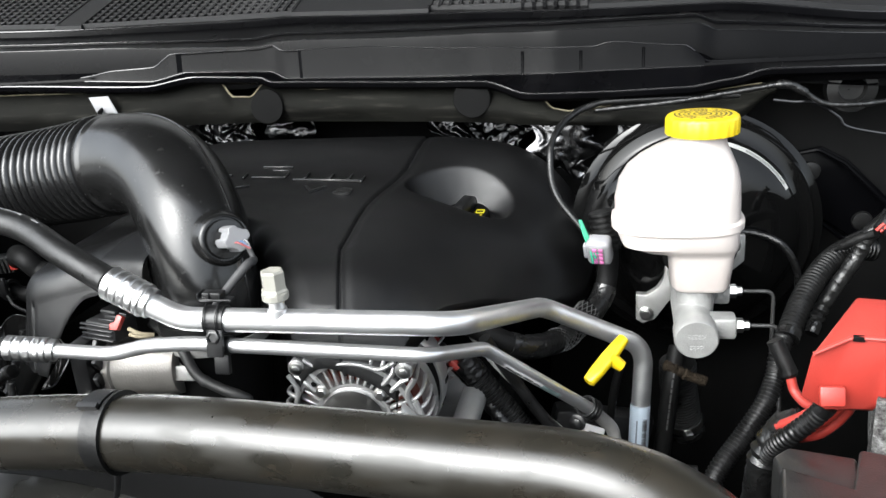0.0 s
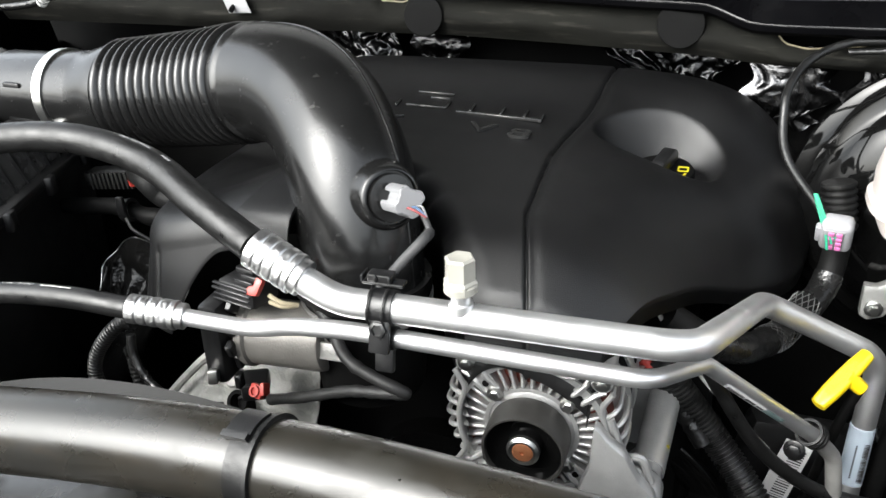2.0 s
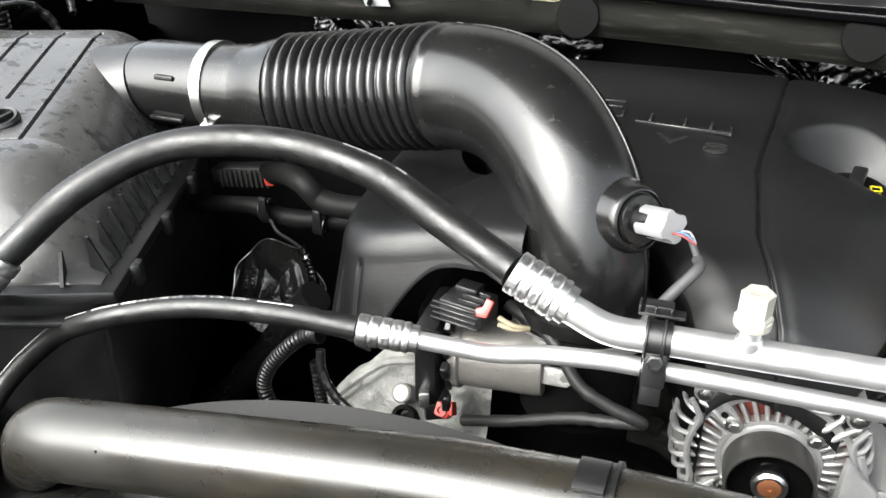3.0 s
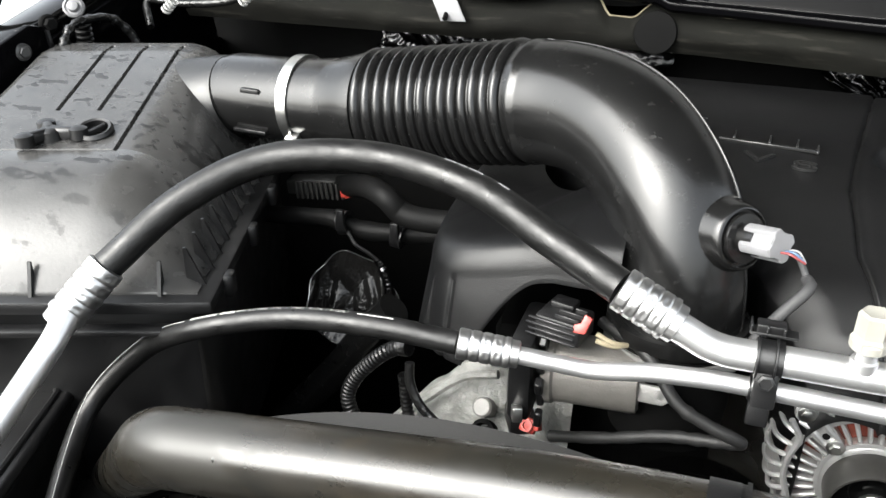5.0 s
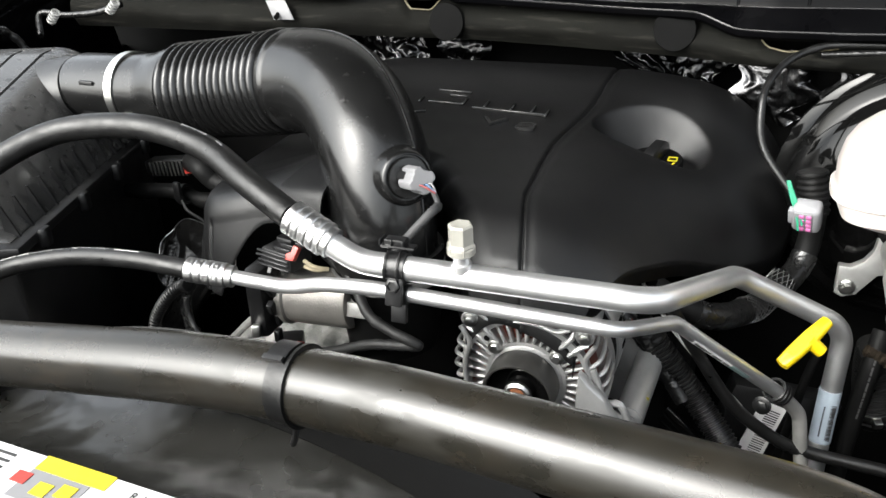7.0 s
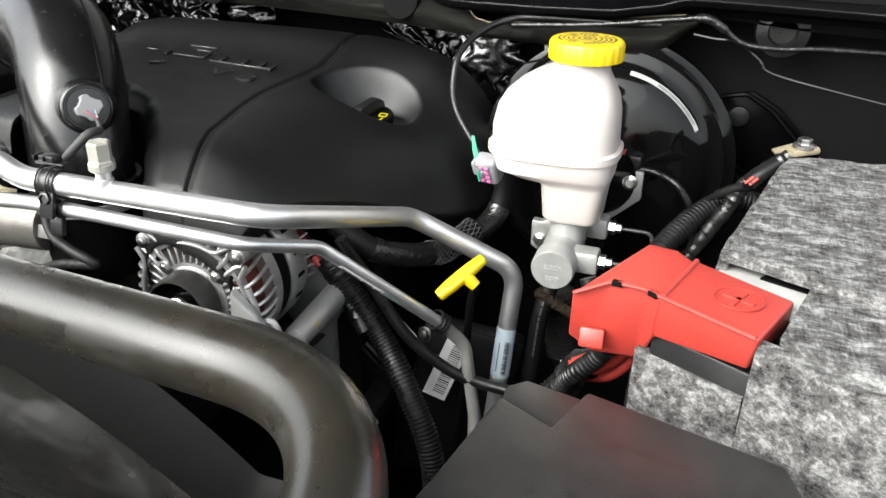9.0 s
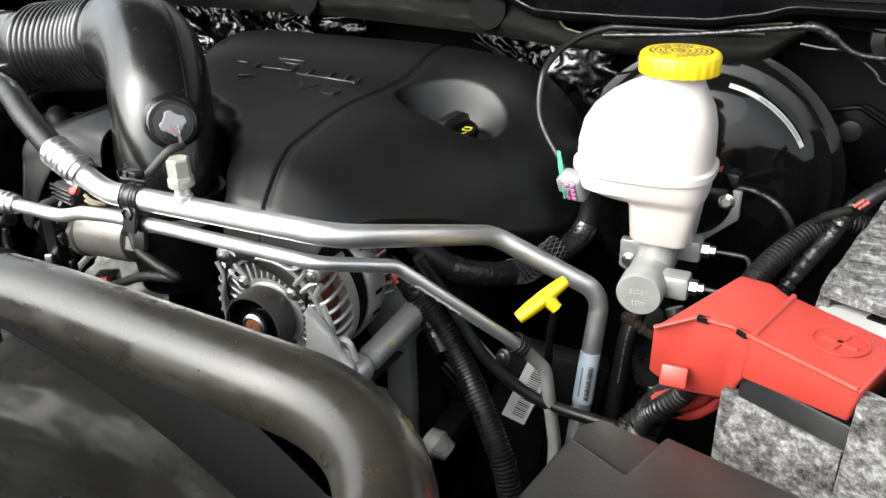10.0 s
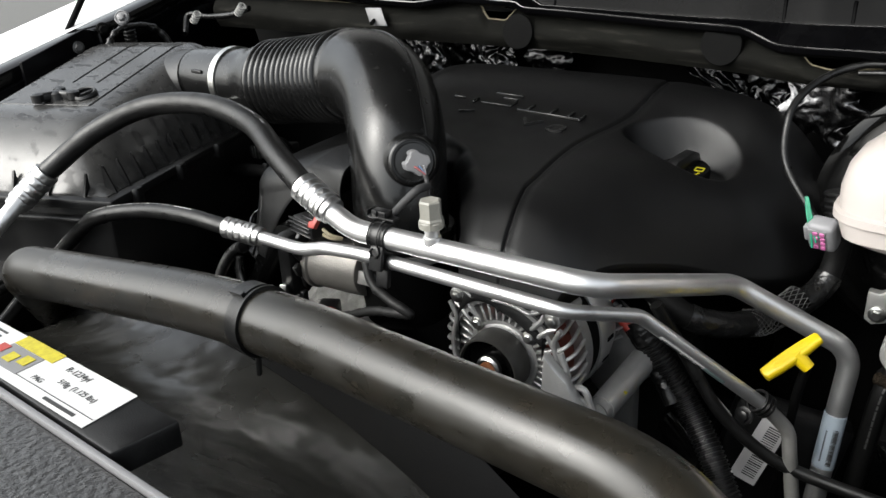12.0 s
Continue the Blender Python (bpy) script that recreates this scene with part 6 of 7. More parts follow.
def wrap_text(name, body, size, path, r, side, material, parent, start=0.0, step=0.6):
    """Letters laid one by one along a hose; side: the way the print faces."""
    L = [0.0]
    for a, b in zip(path, path[1:]):
        L.append(L[-1] + (b - a).length)
    bm = B()
    s = start
    for ch in body:
        if s > L[-1] - 0.002:
            break
        i = max(k for k in range(len(L)) if L[k] <= s)
        i = min(i, len(path) - 2)
        d = (path[i + 1] - path[i]).normalized()
        p = path[i] + d * (s - L[i])
        nz = V(side) - d * V(side).dot(d)
        nz.normalize()
        y = nz.cross(d)
        m = Matrix(((d.x, y.x, nz.x, 0), (d.y, y.y, nz.y, 0), (d.z, y.z, nz.z, 0), (0, 0, 0, 1)))
        m.translation = p + nz * (r + 0.0003)
        w = size * step
        if ch == "|":
            box(bm, (w * 1.3, size * 0.75, 0.0003), m, 0)
        elif ch != " ":
            cu = bpy.data.curves.new("letter", "FONT")
            cu.body, cu.size, cu.extrude, cu.align_x, cu.align_y = ch, size, 0.0001, "CENTER", "CENTER"
            cu.resolution_u = 2
            tmp = bpy.data.objects.new("letter", cu)
            scene.collection.objects.link(tmp)
            me = bpy.data.meshes.new_from_object(tmp)
            bpy.data.objects.remove(tmp)
            sub = B()
            sub.from_mesh(me)
            merge(bm, sub, m)
        s += w
    return part(name, bm, material, parent)


def right_clutter():
    corrugated("corrugated_conduit", [(0.225, 0.690, 0.915), (0.247, 0.720, 0.954), (0.275, 0.750, 0.979), (0.296, 0.770, 1.003), (0.308, 0.790, 1.023), (0.314, 0.802, 1.052), (0.325, 0.815, 1.064)], 0.0090, "black corrugated conduit rising behind the terminal cover")
    corrugated("corrugated_hose", [(0.320, 0.805, 1.058), (0.330, 0.825, 1.072), (0.345, 0.850, 1.090), (0.371, 0.884, 1.109), (0.398, 0.905, 1.118), (0.425, 0.915, 1.112)], 0.0108, "finely ribbed black hose bending behind the felt jacket")
    P = cr([(0.352, 0.845, 1.045), (0.362, 0.86, 1.064), (0.378, 0.862, 1.095), (0.393, 0.862, 1.124), (0.404, 0.864, 1.148), (0.425, 0.872, 1.168), (0.444, 0.882, 1.180)], 12)
    solid("taped_harness", tube(B(), P, [0.0076 + 0.0018 * noise.noise(V((k * 0.5, 1, 2))) for k in range(len(P))], 18), TAPE, "bundled wires wrapped in shiny crinkled black tape", "wiring harness")
    t = thing("booster_lead", (0.3058, 0.9741, 1.0908), "black braided lead with a plug on the booster", "wire")
    part("lead", tube(B(), cr([(0.2961, 0.9791, 1.1126), (0.3159, 0.9796, 1.1104), (0.3417, 0.9701, 1.1005), (0.3601, 0.9708, 1.0706), (0.3664, 0.9766, 1.0307)], 8), 0.0042, 10), TAPE, t)
    bm = B()
    box(bm, (0.035, 0.016, 0.016), pose(0.2814, 0.9789, 1.1226, 0, 0, -10), 0.003)
    pl = part("plug", bm, BLACK, t)
    bm = B()
    box(bm, (0.007, 0.008, 0.006), pose(0.2758, 0.9728, 1.1335), 0.001)
    part("lock_tab", bm, RED, pl, "red lock tab")
    # bellows boot under the master cylinder
    corrugated("steering_boot", [(0.2396, 0.9498, 0.8609), (0.2279, 0.9283, 0.931), (0.2247, 0.9177, 0.9711)], 0.020, "black ribbed rubber boot below the master cylinder")
    t = thing("hose_clamp", (0.2105, 0.93, 0.87), "bright steel hose clamp round a rubber boot", "clamp")
    part("band", lathe(B(), [(0.0215, -0.005), (0.0225, -0.005), (0.0225, 0.005), (0.0215, 0.005)], axis((0.2365, 0.944, 0.879), (0.17, 0.30, -1.0)), 32, caps=False), STEEL, t)
    bm = B()
    box(bm, (0.010, 0.012, 0.009), pose(0.240, 0.921, 0.872, 15, 0, 20), 0.002)
    part("screw_housing", bm, STEEL, t)
    # steel cover plate on the firewall
    t = thing("cover_plate", (0.4008, 1.091, 1.071), "black oval cover plate bolted to the firewall", "plate")
    bm = B()
    prism(bm, [(0.364, 1.160), (0.380, 1.180), (0.408, 1.186), (0.440, 1.168), (0.498, 1.110), (0.480, 1.082), (0.450, 1.066), (0.380, 1.118)], 0.0, 0.008, Matrix.Translation((0, 1.105, 0)) @ pose(0, 0, 0, 90, 0, 0), 0.002)
    tube(bm, fil([(0.357, 1.087, 1.1596), (0.3728, 1.087, 1.1794), (0.4, 1.082, 1.1859), (0.431, 1.083, 1.1681), (0.4866, 1.079, 1.1129), (0.4691, 1.081, 1.085), (0.44, 1.087, 1.067), (0.3722, 1.089, 1.118), (0.357, 1.088, 1.1576)], 0.01), 0.003, 8)
    part("plate", bm, PAINT3, t)
    for x, z in ((0.395, 1.155), (0.462, 1.088)):
        bm = B()
        lathe(bm, [(0.013, 0), (0.012, 0.004), (0.007, 0.005)], axis((x, 1.097, z), (0, -1, 0)), 20)
        part("grommet", bm, RUBBER, t)
    # wire along the cowl
    P = cr([(0.13, 1.012, 1.256), (0.226, 1.010, 1.264), (0.313, 1.010, 1.276), (0.343, 1.010, 1.279), (0.361, 1.010, 1.271), (0.385, 1.010, 1.256), (0.422, 1.012, 1.253), (0.470, 1.02, 1.255), (0.60, 1.05, 1.25)], 8)
    solid("cowl_lead", tube(B(), P, [0.0030 + 0.0008 * noise.noise(V((k * 0.5, 3, 8))) + (0.0020 if 20 < k < 34 else 0) for k in range(len(P))], 10), TAPE, "black taped lead clipped along the cowl", "wire")
    P = cr([(0.332, 1.020, 1.260), (0.354, 1.020, 1.257), (0.378, 1.020, 1.255), (0.404, 1.020, 1.238), (0.412, 1.020, 1.228), (0.434, 1.021, 1.221), (0.487, 1.022, 1.211), (0.66, 1.03, 1.180)], 8)
    solid("seal_edge", tube(B(), P, 0.0018, 8), EDGE, "black edge seal of the firewall opening", "seal")
    t = thing("wiper_motor_grommet", (0.4414, 1.047, 1.2314), "round dark grommet with a wire in the firewall", "grommet")
    part("ring", lathe(B(), [(0.030, 0), (0.028, 0.010), (0.016, 0.012), (0.014, 0.004)], axis((0.424, 1.060, 1.265), (0, -1, 0)), 28), RUBBER, t)
    # earth strap and bolt at the jacket corner
    t = thing("ground_clamp", (0.4529, 0.8845, 1.1786), "tan metal clamp with a bolt above the felt jacket", "clamp")
    bm = B()
    box(bm, (0.028, 0.018, 0.007), pose(0.4510, 0.880, 1.1855, 0, -8, 20), 0.003)
    box(bm, (0.022, 0.012, 0.004), pose(0.4360, 0.886, 1.1830, 0, -16, 20), 0.0015)
    part("strap", bm, TANEDGE, t)
    bm = B()
    bolt(bm, (0.4515, 0.880, 1.1885), (0, 0, 1), 0.0068, 0.009)
    part("bolt", bm, STEEL, t)
    t = thing("sensor_lead", (0.3982, 0.8604, 1.1522), "black plug lead with orange wire ends", "wire")
    part("lead", tube(B(), cr([(0.376, 0.880, 1.126), (0.392, 0.866, 1.141), (0.406, 0.852, 1.153)], 8), [0.0030] * 3 + [0.0052] * 9 + [0.0045] * 5, 10), RUBBER, t)
    part("plug", tube(B(), cr([(0.408, 0.851, 1.156), (0.418, 0.858, 1.165), (0.430, 0.868, 1.173)], 5), 0.0070, 10), BLACK, t)
    for dx in (0.0, 0.004):
        part("wire_end", tube(B(), [(0.404 + dx, 0.8465, 1.1575 - dx * 0.3), (0.411 + dx, 0.8475, 1.1645 - dx * 0.3)], 0.0017, 8), RED, t, "orange-red wire end")


def centre_clutter():
    # black cable below the thin pipe
    P = cr([(0.0207, 0.7658, 1.0704), (0.0458, 0.7846, 1.0157), (0.0856, 0.7871, 0.9574), (0.1302, 0.7945, 0.9196), (0.1687, 0.8003, 0.9056), (0.2384, 0.8006, 0.9006)], 8)
    solid("black_cable", tube(B(), P, 0.0065, 12), RUBBER, "smooth black cable under the thin pipe", "cable")
    t = thing("pipe_clip", (0.1258, 0.7845, 0.9542), "black wire spring clip round the thin pipe", "clip")
    d = V((0.1, 0.09, -0.115)).normalized()
    bm = B()
    for k in range(3):
        p = V((0.1224, 0.7775, 0.9889)) + d * (k * 0.006)
        ring(bm, 0.0118, 0.0095, -0.0012, 0.0012, axis(p, d + V((0.1 * (k - 1), 0, 0))), 24)
    part("coil", bm, BLACK, t)
    bm = B()
    bolt(bm, (0.1133, 0.7727, 0.9719), (-0.3, -0.9, 0.2), 0.006, 0.006)
    part("knob", bm, BLACK, t)
    P = cr([(-0.0458, 0.7946, 1.0528), (-0.0208, 0.7947, 1.0294), (0.0048, 0.79, 1.0021), (0.0217, 0.7871, 0.9791), (0.0401, 0.78, 0.9557)], 8)
    t = thing("wrapped_harness", (-0.0003, 0.7921, 0.9991), "black wrapped harness with red tape ends beside the pipe", "wiring harness")
    part("loom", tube(B(), P, [0.0085 + 0.0016 * noise.noise(V((k * 0.9, 0, 0))) for k in range(len(P))], 12), TAPE, t)
    for a, b in (((-0.0445, 0.7854, 1.0599), (-0.0304, 0.7852, 1.0537)), ((-0.0198, 0.7819, 1.0352), (-0.0118, 0.7819, 1.0272))):
        part("red_tape", tube(B(), [a, b], 0.0055, 10), RED, t, "red tape end")
    # label on the thin pipe
    t = thing("pipe_label", (0.0726, 0.7371, 1.0419), "pale label with dark print on the thin pipe", "label")
    pa, pb = V((0.0311, 0.6996, 1.0914)), V((0.1282, 0.7823, 0.982))
    dd = (pb - pa).normalized()
    nn = V((-0.45, -0.80, 0.25))
    nn = (nn - dd * nn.dot(dd)).normalized()
    yy = nn.cross(dd)
    mm = Matrix(((dd.x, yy.x, nn.x, 0), (dd.y, yy.y, nn.y, 0), (dd.z, yy.z, nn.z, 0), (0, 0, 0, 1)))

    def patch(s0, s1, half, r):
        bm = B()
        rows = []
        for k in range(9):
            a = radians(lerp(-half, half, k / 8))
            q = nn * math.cos(a) * r + yy * math.sin(a) * r
            rows.append([bm.verts.new(pa.lerp(pb, s0) + q), bm.verts.new(pa.lerp(pb, s1) + q)])
        for p, q in zip(rows, rows[1:]):
            bm.faces.new((p[0], q[0], q[1], p[1]))
        return bm
    part("film", patch(0.16, 0.50, 30, 0.00675), PAPER, t, "pale label film")
    part("end_band", patch(0.50, 0.66, 30, 0.00675), TEAL, t, "faded teal end")
    random.seed(3)
    bm = B()
    for k in range(22):
        if random.random() < 0.85:
            m2 = mm.copy()
            m2.translation = pa.lerp(pb, 0.19 + k * 0.014) + nn * 0.0068
            box(bm, (0.0014, 0.0022, 0.0004), m2, 0)
    part("text_bar", bm, INK, t)
    # splash box with a bar-code sticker
    t = thing("lower_module", (0.1383, 0.7987, 0.7538), "black moulded box low in the bay with a bar-code sticker", "module")
    bm = B()
    box(bm, (0.12, 0.03, 0.22), pose(0.118, 0.8735, 0.8201, 0, 12, 15), 0.008)
    part("case", bm, BLACK, t)
    bm = B()
    mm = pose(0.117, 0.8360, 0.8900, 78, 0, 15) @ pose(0, 0, 0, 0, 0, -22)
    box(bm, (0.028, 0.075, 0.0006), mm, 0)
    st = part("sticker", bm, PAPER, t, "white bar-code sticker")
    bm = B()
    random.seed(9)
    for k in range(24):
        box(bm, (0.014, 0.0012 * random.uniform(0.5, 1.4), 0.0004), mm @ pose(0.003, -0.03 + k * 0.0026, 0.0005), 0)
    part("bars", bm, INK, st)
    # accessory bracket low in front of the engine
    t = thing("compressor_bracket", (-0.01, 0.75, 0.70), "grey cast bracket with bolt heads low in front of the engine", "bracket")
    f = Matrix.Translation((0, 0.762, 0)) @ pose(0, 0, 0, 90, 0, 0)
    bm = B()
    prism(bm, [(-0.076, 0.862), (-0.070, 0.900), (-0.020, 0.905), (-0.002, 0.868), (0.022, 0.846), (0.034, 0.838), (0.037, 0.822), (0.024, 0.806), (0.006, 0.796), (0.006, 0.720), (-0.022, 0.700), (-0.030, 0.768), (-0.046, 0.806), (-0.070, 0.826)], 0.0, 0.014, f, 0.004)
    part("casting", bm, ROUGHCAST, t)
    for x, z, r in ((0.024, 0.826, 0.0075), (-0.054, 0.824, 0.005)):
        bm = B()
        ring(bm, r * 1.5, r * 0.75, 0.0, 0.004, axis((x, 0.748, z), (0, -1, 0)), 20)
        bs = part("boss", bm, ROUGHCAST, t)
        bm = B()
        lathe(bm, [(r * 0.76, 0.0), (r * 0.76, 0.0012)], axis((x, 0.748, z), (0, -1, 0)), 16)
        part("hole", bm, DARK, bs)
    for p in ((-0.015, 0.748, 0.857), (0.0, 0.748, 0.770)):
        bm = B()
        lathe(bm, [(0.014, 0.0), (0.014, 0.003), (0.0095, 0.004), (0.0095, 0.012), (0.007, 0.0135)], axis(p, (0, -1, 0)), 20)
        part("bolt", bm, STEEL, t)
    t = thing("cast_boss", (0.047, 0.75, 0.84), "rough grey cast boss low beside the bracket", "boss")
    bm = B()
    tube(bm, [(0.034, 0.752, 0.862), (0.046, 0.750, 0.857), (0.060, 0.752, 0.848)], [0.011, 0.016, 0.011], 20)
    part("knob", bm, ROUGHCAST, t)
    bm = B()
    box(bm, (0.03, 0.20, 0.03), pose(0.047, 0.855, 0.853), 0.006)
    part("stem", bm, DARK, t)
    # black front of the engine
    t = thing("timing_cover", (-0.1, 0.80, 0.6), "dark engine front cover deep in the bay", "engine cover")
    bm = B()
    box(bm, (0.42, 0.04, 0.42), pose(-0.1646, 0.8487, 0.7986), 0.02)
    part("plate", bm, DARK, t)
    bm = B()
    lathe(bm, [(0.07, 0), (0.075, 0.005), (0.075, 0.03), (0.05, 0.032), (0.02, 0.02)], axis((-0.2041, 0.7846, 0.8579), (0, -1, 0)), 40)
    part("idler_pulley", bm, PAINT, t)
    # printed hose down the bay
    P = cr([(0.223, 0.90, 1.00), (0.215, 0.88, 0.965), (0.210, 0.88, 0.909), (0.206, 0.88, 0.861), (0.20, 0.88, 0.75)], 10)
    t = thing("printed_hose", (0.20, 0.88, 0.75), "black hose with a row of faint white print", "hose")
    part("hose", tube(B(), P, 0.010, 18), DEEP, t)
    wrap_text("print", "||| |||| || ||||| ||| | |||| ||| |||", 0.0024, P, 0.010, (0.1, -0.8, 0.5), STRAND, t, 0.03, 0.8)
    # braided sleeve on the hose
    P = cr([(0.0851, 0.8581, 1.0242), (0.0996, 0.8806, 1.0214), (0.1215, 0.9158, 1.0381)], 14)
    t = thing("braided_sleeve", (0.0996, 0.8806, 1.0074), "black braided sleeve with pale strands on a hose", "sleeve")
    part("sleeve", tube(B(), P, 0.0138, 20), DARK, t)
    for turn in (-1, 1):
        for k in range(14):
            pts = []
            for i, p in enumerate(P):
                d = (P[min(i + 1, len(P) - 1)] - P[max(i - 1, 0)]).normalized()
                m = axis(p, d)
                a = 2 * math.pi * k / 14 + turn * i * 0.13
                pts.append(m @ V((0.0141 * math.cos(a), 0.0141 * math.sin(a), 0)))
            part("strand", tube(B(), pts, 0.00045, 5), STRAND, t)
    # brown foam strip, gloss pipe and a thin cable low in the bay
    solid("foam_strip", tube(B(), cr([(0.208, 0.885, 0.984), (0.217, 0.88, 0.983), (0.232, 0.88, 0.975), (0.253, 0.88, 0.967)], 8), [0.006 + 0.002 * noise.noise(V((k * 0.7, 4, 1))) for k in range(25)], 12), FOAM, "ragged brown foam strip under the master cylinder", "foam")
    solid("coolant_pipe", tube(B(), cr([(-0.025, 0.84, 0.935), (-0.003, 0.83, 0.915), (0.023, 0.83, 0.892), (0.045, 0.83, 0.868), (0.064, 0.83, 0.835), (0.08, 0.83, 0.76)], 8), 0.016, 20), PAINT, "gloss black moulded coolant pipe", "pipe")
    solid("thin_cable", tube(B(), cr([(-0.010, 0.80, 1.072), (-0.004, 0.80, 1.062), (0.010, 0.80, 1.042), (0.027, 0.80, 1.019), (0.060, 0.795, 0.985), (0.095, 0.793, 0.952)], 8), 0.0022, 8), PALEG, "thin pale-edged cable beside the pipe", "cable")


STRAND = mat("pale_strand", (0.05, 0.05, 0.05), 0.4, 0.2)
FOAM = mat("brown_foam", (0.020, 0.015, 0.010), 0.9, spec=0.1, bump=1.0, bscale=300, bdist=0.003, var=0.5, vscale=120)
ROUGHCAST = mat("rough_grey_casting", (0.20, 0.20, 0.19), 0.6, 0.4, bump=0.9, bscale=260, bdist=0.002, var=0.5, vscale=45)


SHIELD = mat("crumpled_dark_foil", (0.016, 0.0155, 0.015), 0.16, 0.4, bump=0.7, bscale=38, bdist=0.005, var=0.7, vscale=25)
RELAY = mat("grey_black_plastic", (0.022, 0.022, 0.021), 0.4, var=0.3, vscale=80)
# rubber again, darker and less glossy, for hoses deep in shade
DEEP = mat("shaded_black_hose", (0.004, 0.004, 0.004), 0.55, spec=0.10, bump=0.3, bscale=200)


PALECAST = mat("pale_rough_casting", (0.30, 0.30, 0.285), 0.6, 0.15, bump=0.8, bscale=260, bdist=0.002, var=0.4, vscale=45)


def left_clutter():
    t = thing("front_casting", (-0.4167, 0.7043, 0.8968), "rough grey cast housing below the thin hose", "casting")
    bm = B()

    def rough_cast(u, v):
        x = lerp(-0.545, -0.330, u)
        top = interp(x, [(-0.545, 0.870), (-0.515, 0.910), (-0.475, 0.955), (-0.435, 0.992), (-0.40, 1.005), (-0.36, 1.005), (-0.33, 0.985)])
        y = 0.80 - 0.05 * math.sin(min(1, v * 1.4) * math.pi / 2)
        z = lerp(top, top - 0.12, max(0, v - 0.2) / 0.8) if v > 0.2 else top - 0.006 * (0.2 - v) / 0.2
        p = V((x, y, z))
        h = 0.010 * noise.noise(p * 28) + 0.004 * noise.noise(p * 75)
        return x, y - h, z + h * 0.5
    grid(bm, rough_cast, 60, 50, 0.004)
    part("housing", bm, PALECAST, t, sharp=60)
    part("edge_bead", tube(B(), cr([(-0.545, 0.756, 0.868), (-0.515, 0.753, 0.908), (-0.475, 0.752, 0.953), (-0.435, 0.751, 0.990), (-0.40, 0.750, 1.002)], 6), 0.0045, 8), PALECAST, t)
    part("boss", lathe(B(), [(0.010, -0.02), (0.010, 0.004), (0.008, 0.006), (0.003, 0.006)], axis((-0.412, 0.744, 0.965), (-0.1, -0.8, 0.6)), 24), DULL, t, "machined boss")
    part("port", lathe(B(), [(0.012, -0.02), (0.012, 0.006), (0.008, 0.006), (0.006, -0.004)], axis((-0.410, 0.742, 0.938), (-0.1, -0.8, 0.6)), 20), DARK, t)
    corrugated("corrugated_conduit", [(-0.4613, 0.6757, 1.0642), (-0.4748, 0.679, 1.0591), (-0.4913, 0.6792, 1.0469), (-0.5137, 0.6805, 1.0209), (-0.5243, 0.6811, 0.9993), (-0.5226, 0.6798, 0.9818), (-0.5084, 0.6797, 0.9516)], 0.0065, "thin black corrugated conduit in a loop")
    corrugated("corrugated_conduit", [(-0.4623, 0.6655, 1.0429), (-0.4585, 0.6636, 1.0075), (-0.4482, 0.6581, 0.9775), (-0.4259, 0.6533, 0.9472)], 0.0050, "thin black corrugated conduit in a loop")
    solid("taped_lead", tube(B(), cr([(-0.456, 0.6633, 1.0582), (-0.453, 0.6583, 1.0379), (-0.4355, 0.6527, 1.016), (-0.4028, 0.6476, 1.0038), (-0.364, 0.6525, 1.0059)], 8), 0.0042, 10), TAPE, "black taped lead over the grey casting", "wire")
    t = thing("red_clip_plug", (-0.3487, 0.6524, 0.9979), "small black plug with a red lock clip", "connector")
    bm = B()
    cm = axis((-0.357, 0.698, 0.992), (-0.2, -0.8, 0.5))
    box(bm, (0.015, 0.013, 0.007), cm, 0.002)
    ring(bm, 0.0055, 0.0035, 0.003, 0.006, cm, 16)
    box(bm, (0.004, 0.012, 0.010), cm @ pose(0.008, 0.004, 0, 0, 0, 20), 0.001)
    part("lock_clip", bm, RED, t, "red lock clip")
    bm = B()
    box(bm, (0.025, 0.03, 0.018), pose(-0.368, 0.713, 0.987, 0, 0, 25), 0.003)
    part("body", bm, BLACK, t)
    # taped wires by the throttle motor
    P = cr([(-0.3022, 0.6929, 1.114), (-0.2631, 0.6671, 1.107), (-0.2366, 0.6467, 1.0838), (-0.2122, 0.6416, 1.0726), (-0.1920, 0.6416, 1.0650), (-0.1880, 0.6450, 1.0590), (-0.2104, 0.6468, 1.0545), (-0.2412, 0.6521, 1.0463), (-0.2874, 0.6625, 1.0241), (-0.3339, 0.6832, 0.9977)], 8)
    solid("taped_lead", tube(B(), P, [0.0050 + 0.0012 * noise.noise(V((k * 0.55, 2, 6))) for k in range(len(P))], 12), TAPE2, "grey-black taped wires looped beside the throttle motor", "wire")
    # crumpled gloss shield, pipes and hoses behind the air box
    t = thing("splash_shield", (-0.6335, 0.8685, 0.8559), "crumpled gloss black shield plate deep in the bay", "shield")
    pm = axis((-0.609, 0.870, 0.980), (0.25, -0.9, 0.4))

    def plate(u, v):
        a = u * 2 * math.pi
        r = 0.052 + 0.003 * math.cos(3 * a + 0.9) + 0.002 * math.cos(7 * a)
        p = pm @ V((r * v * math.cos(a), r * v * math.sin(a), 0))
        w = noise.noise(V((p.x * 22, p.z * 9, 4)))
        h = 0.010 * abs(w) + 0.006 * abs(noise.noise(V((p.x * 60 + 3 * w, p.z * 16, 8)))) + 0.004 * v ** 6
        q = p + V((0.25, -0.9, 0.4)) * h
        return q.x, q.y, q.z
    part("plate", grid(B(), plate, 90, 30, 0.002), SHIELD, t, sharp=60)
    # steel tube drawn in for the highlight along the plate's edge
    rim = [V(plate(k / 60, 1.0)) for k in range(61)]
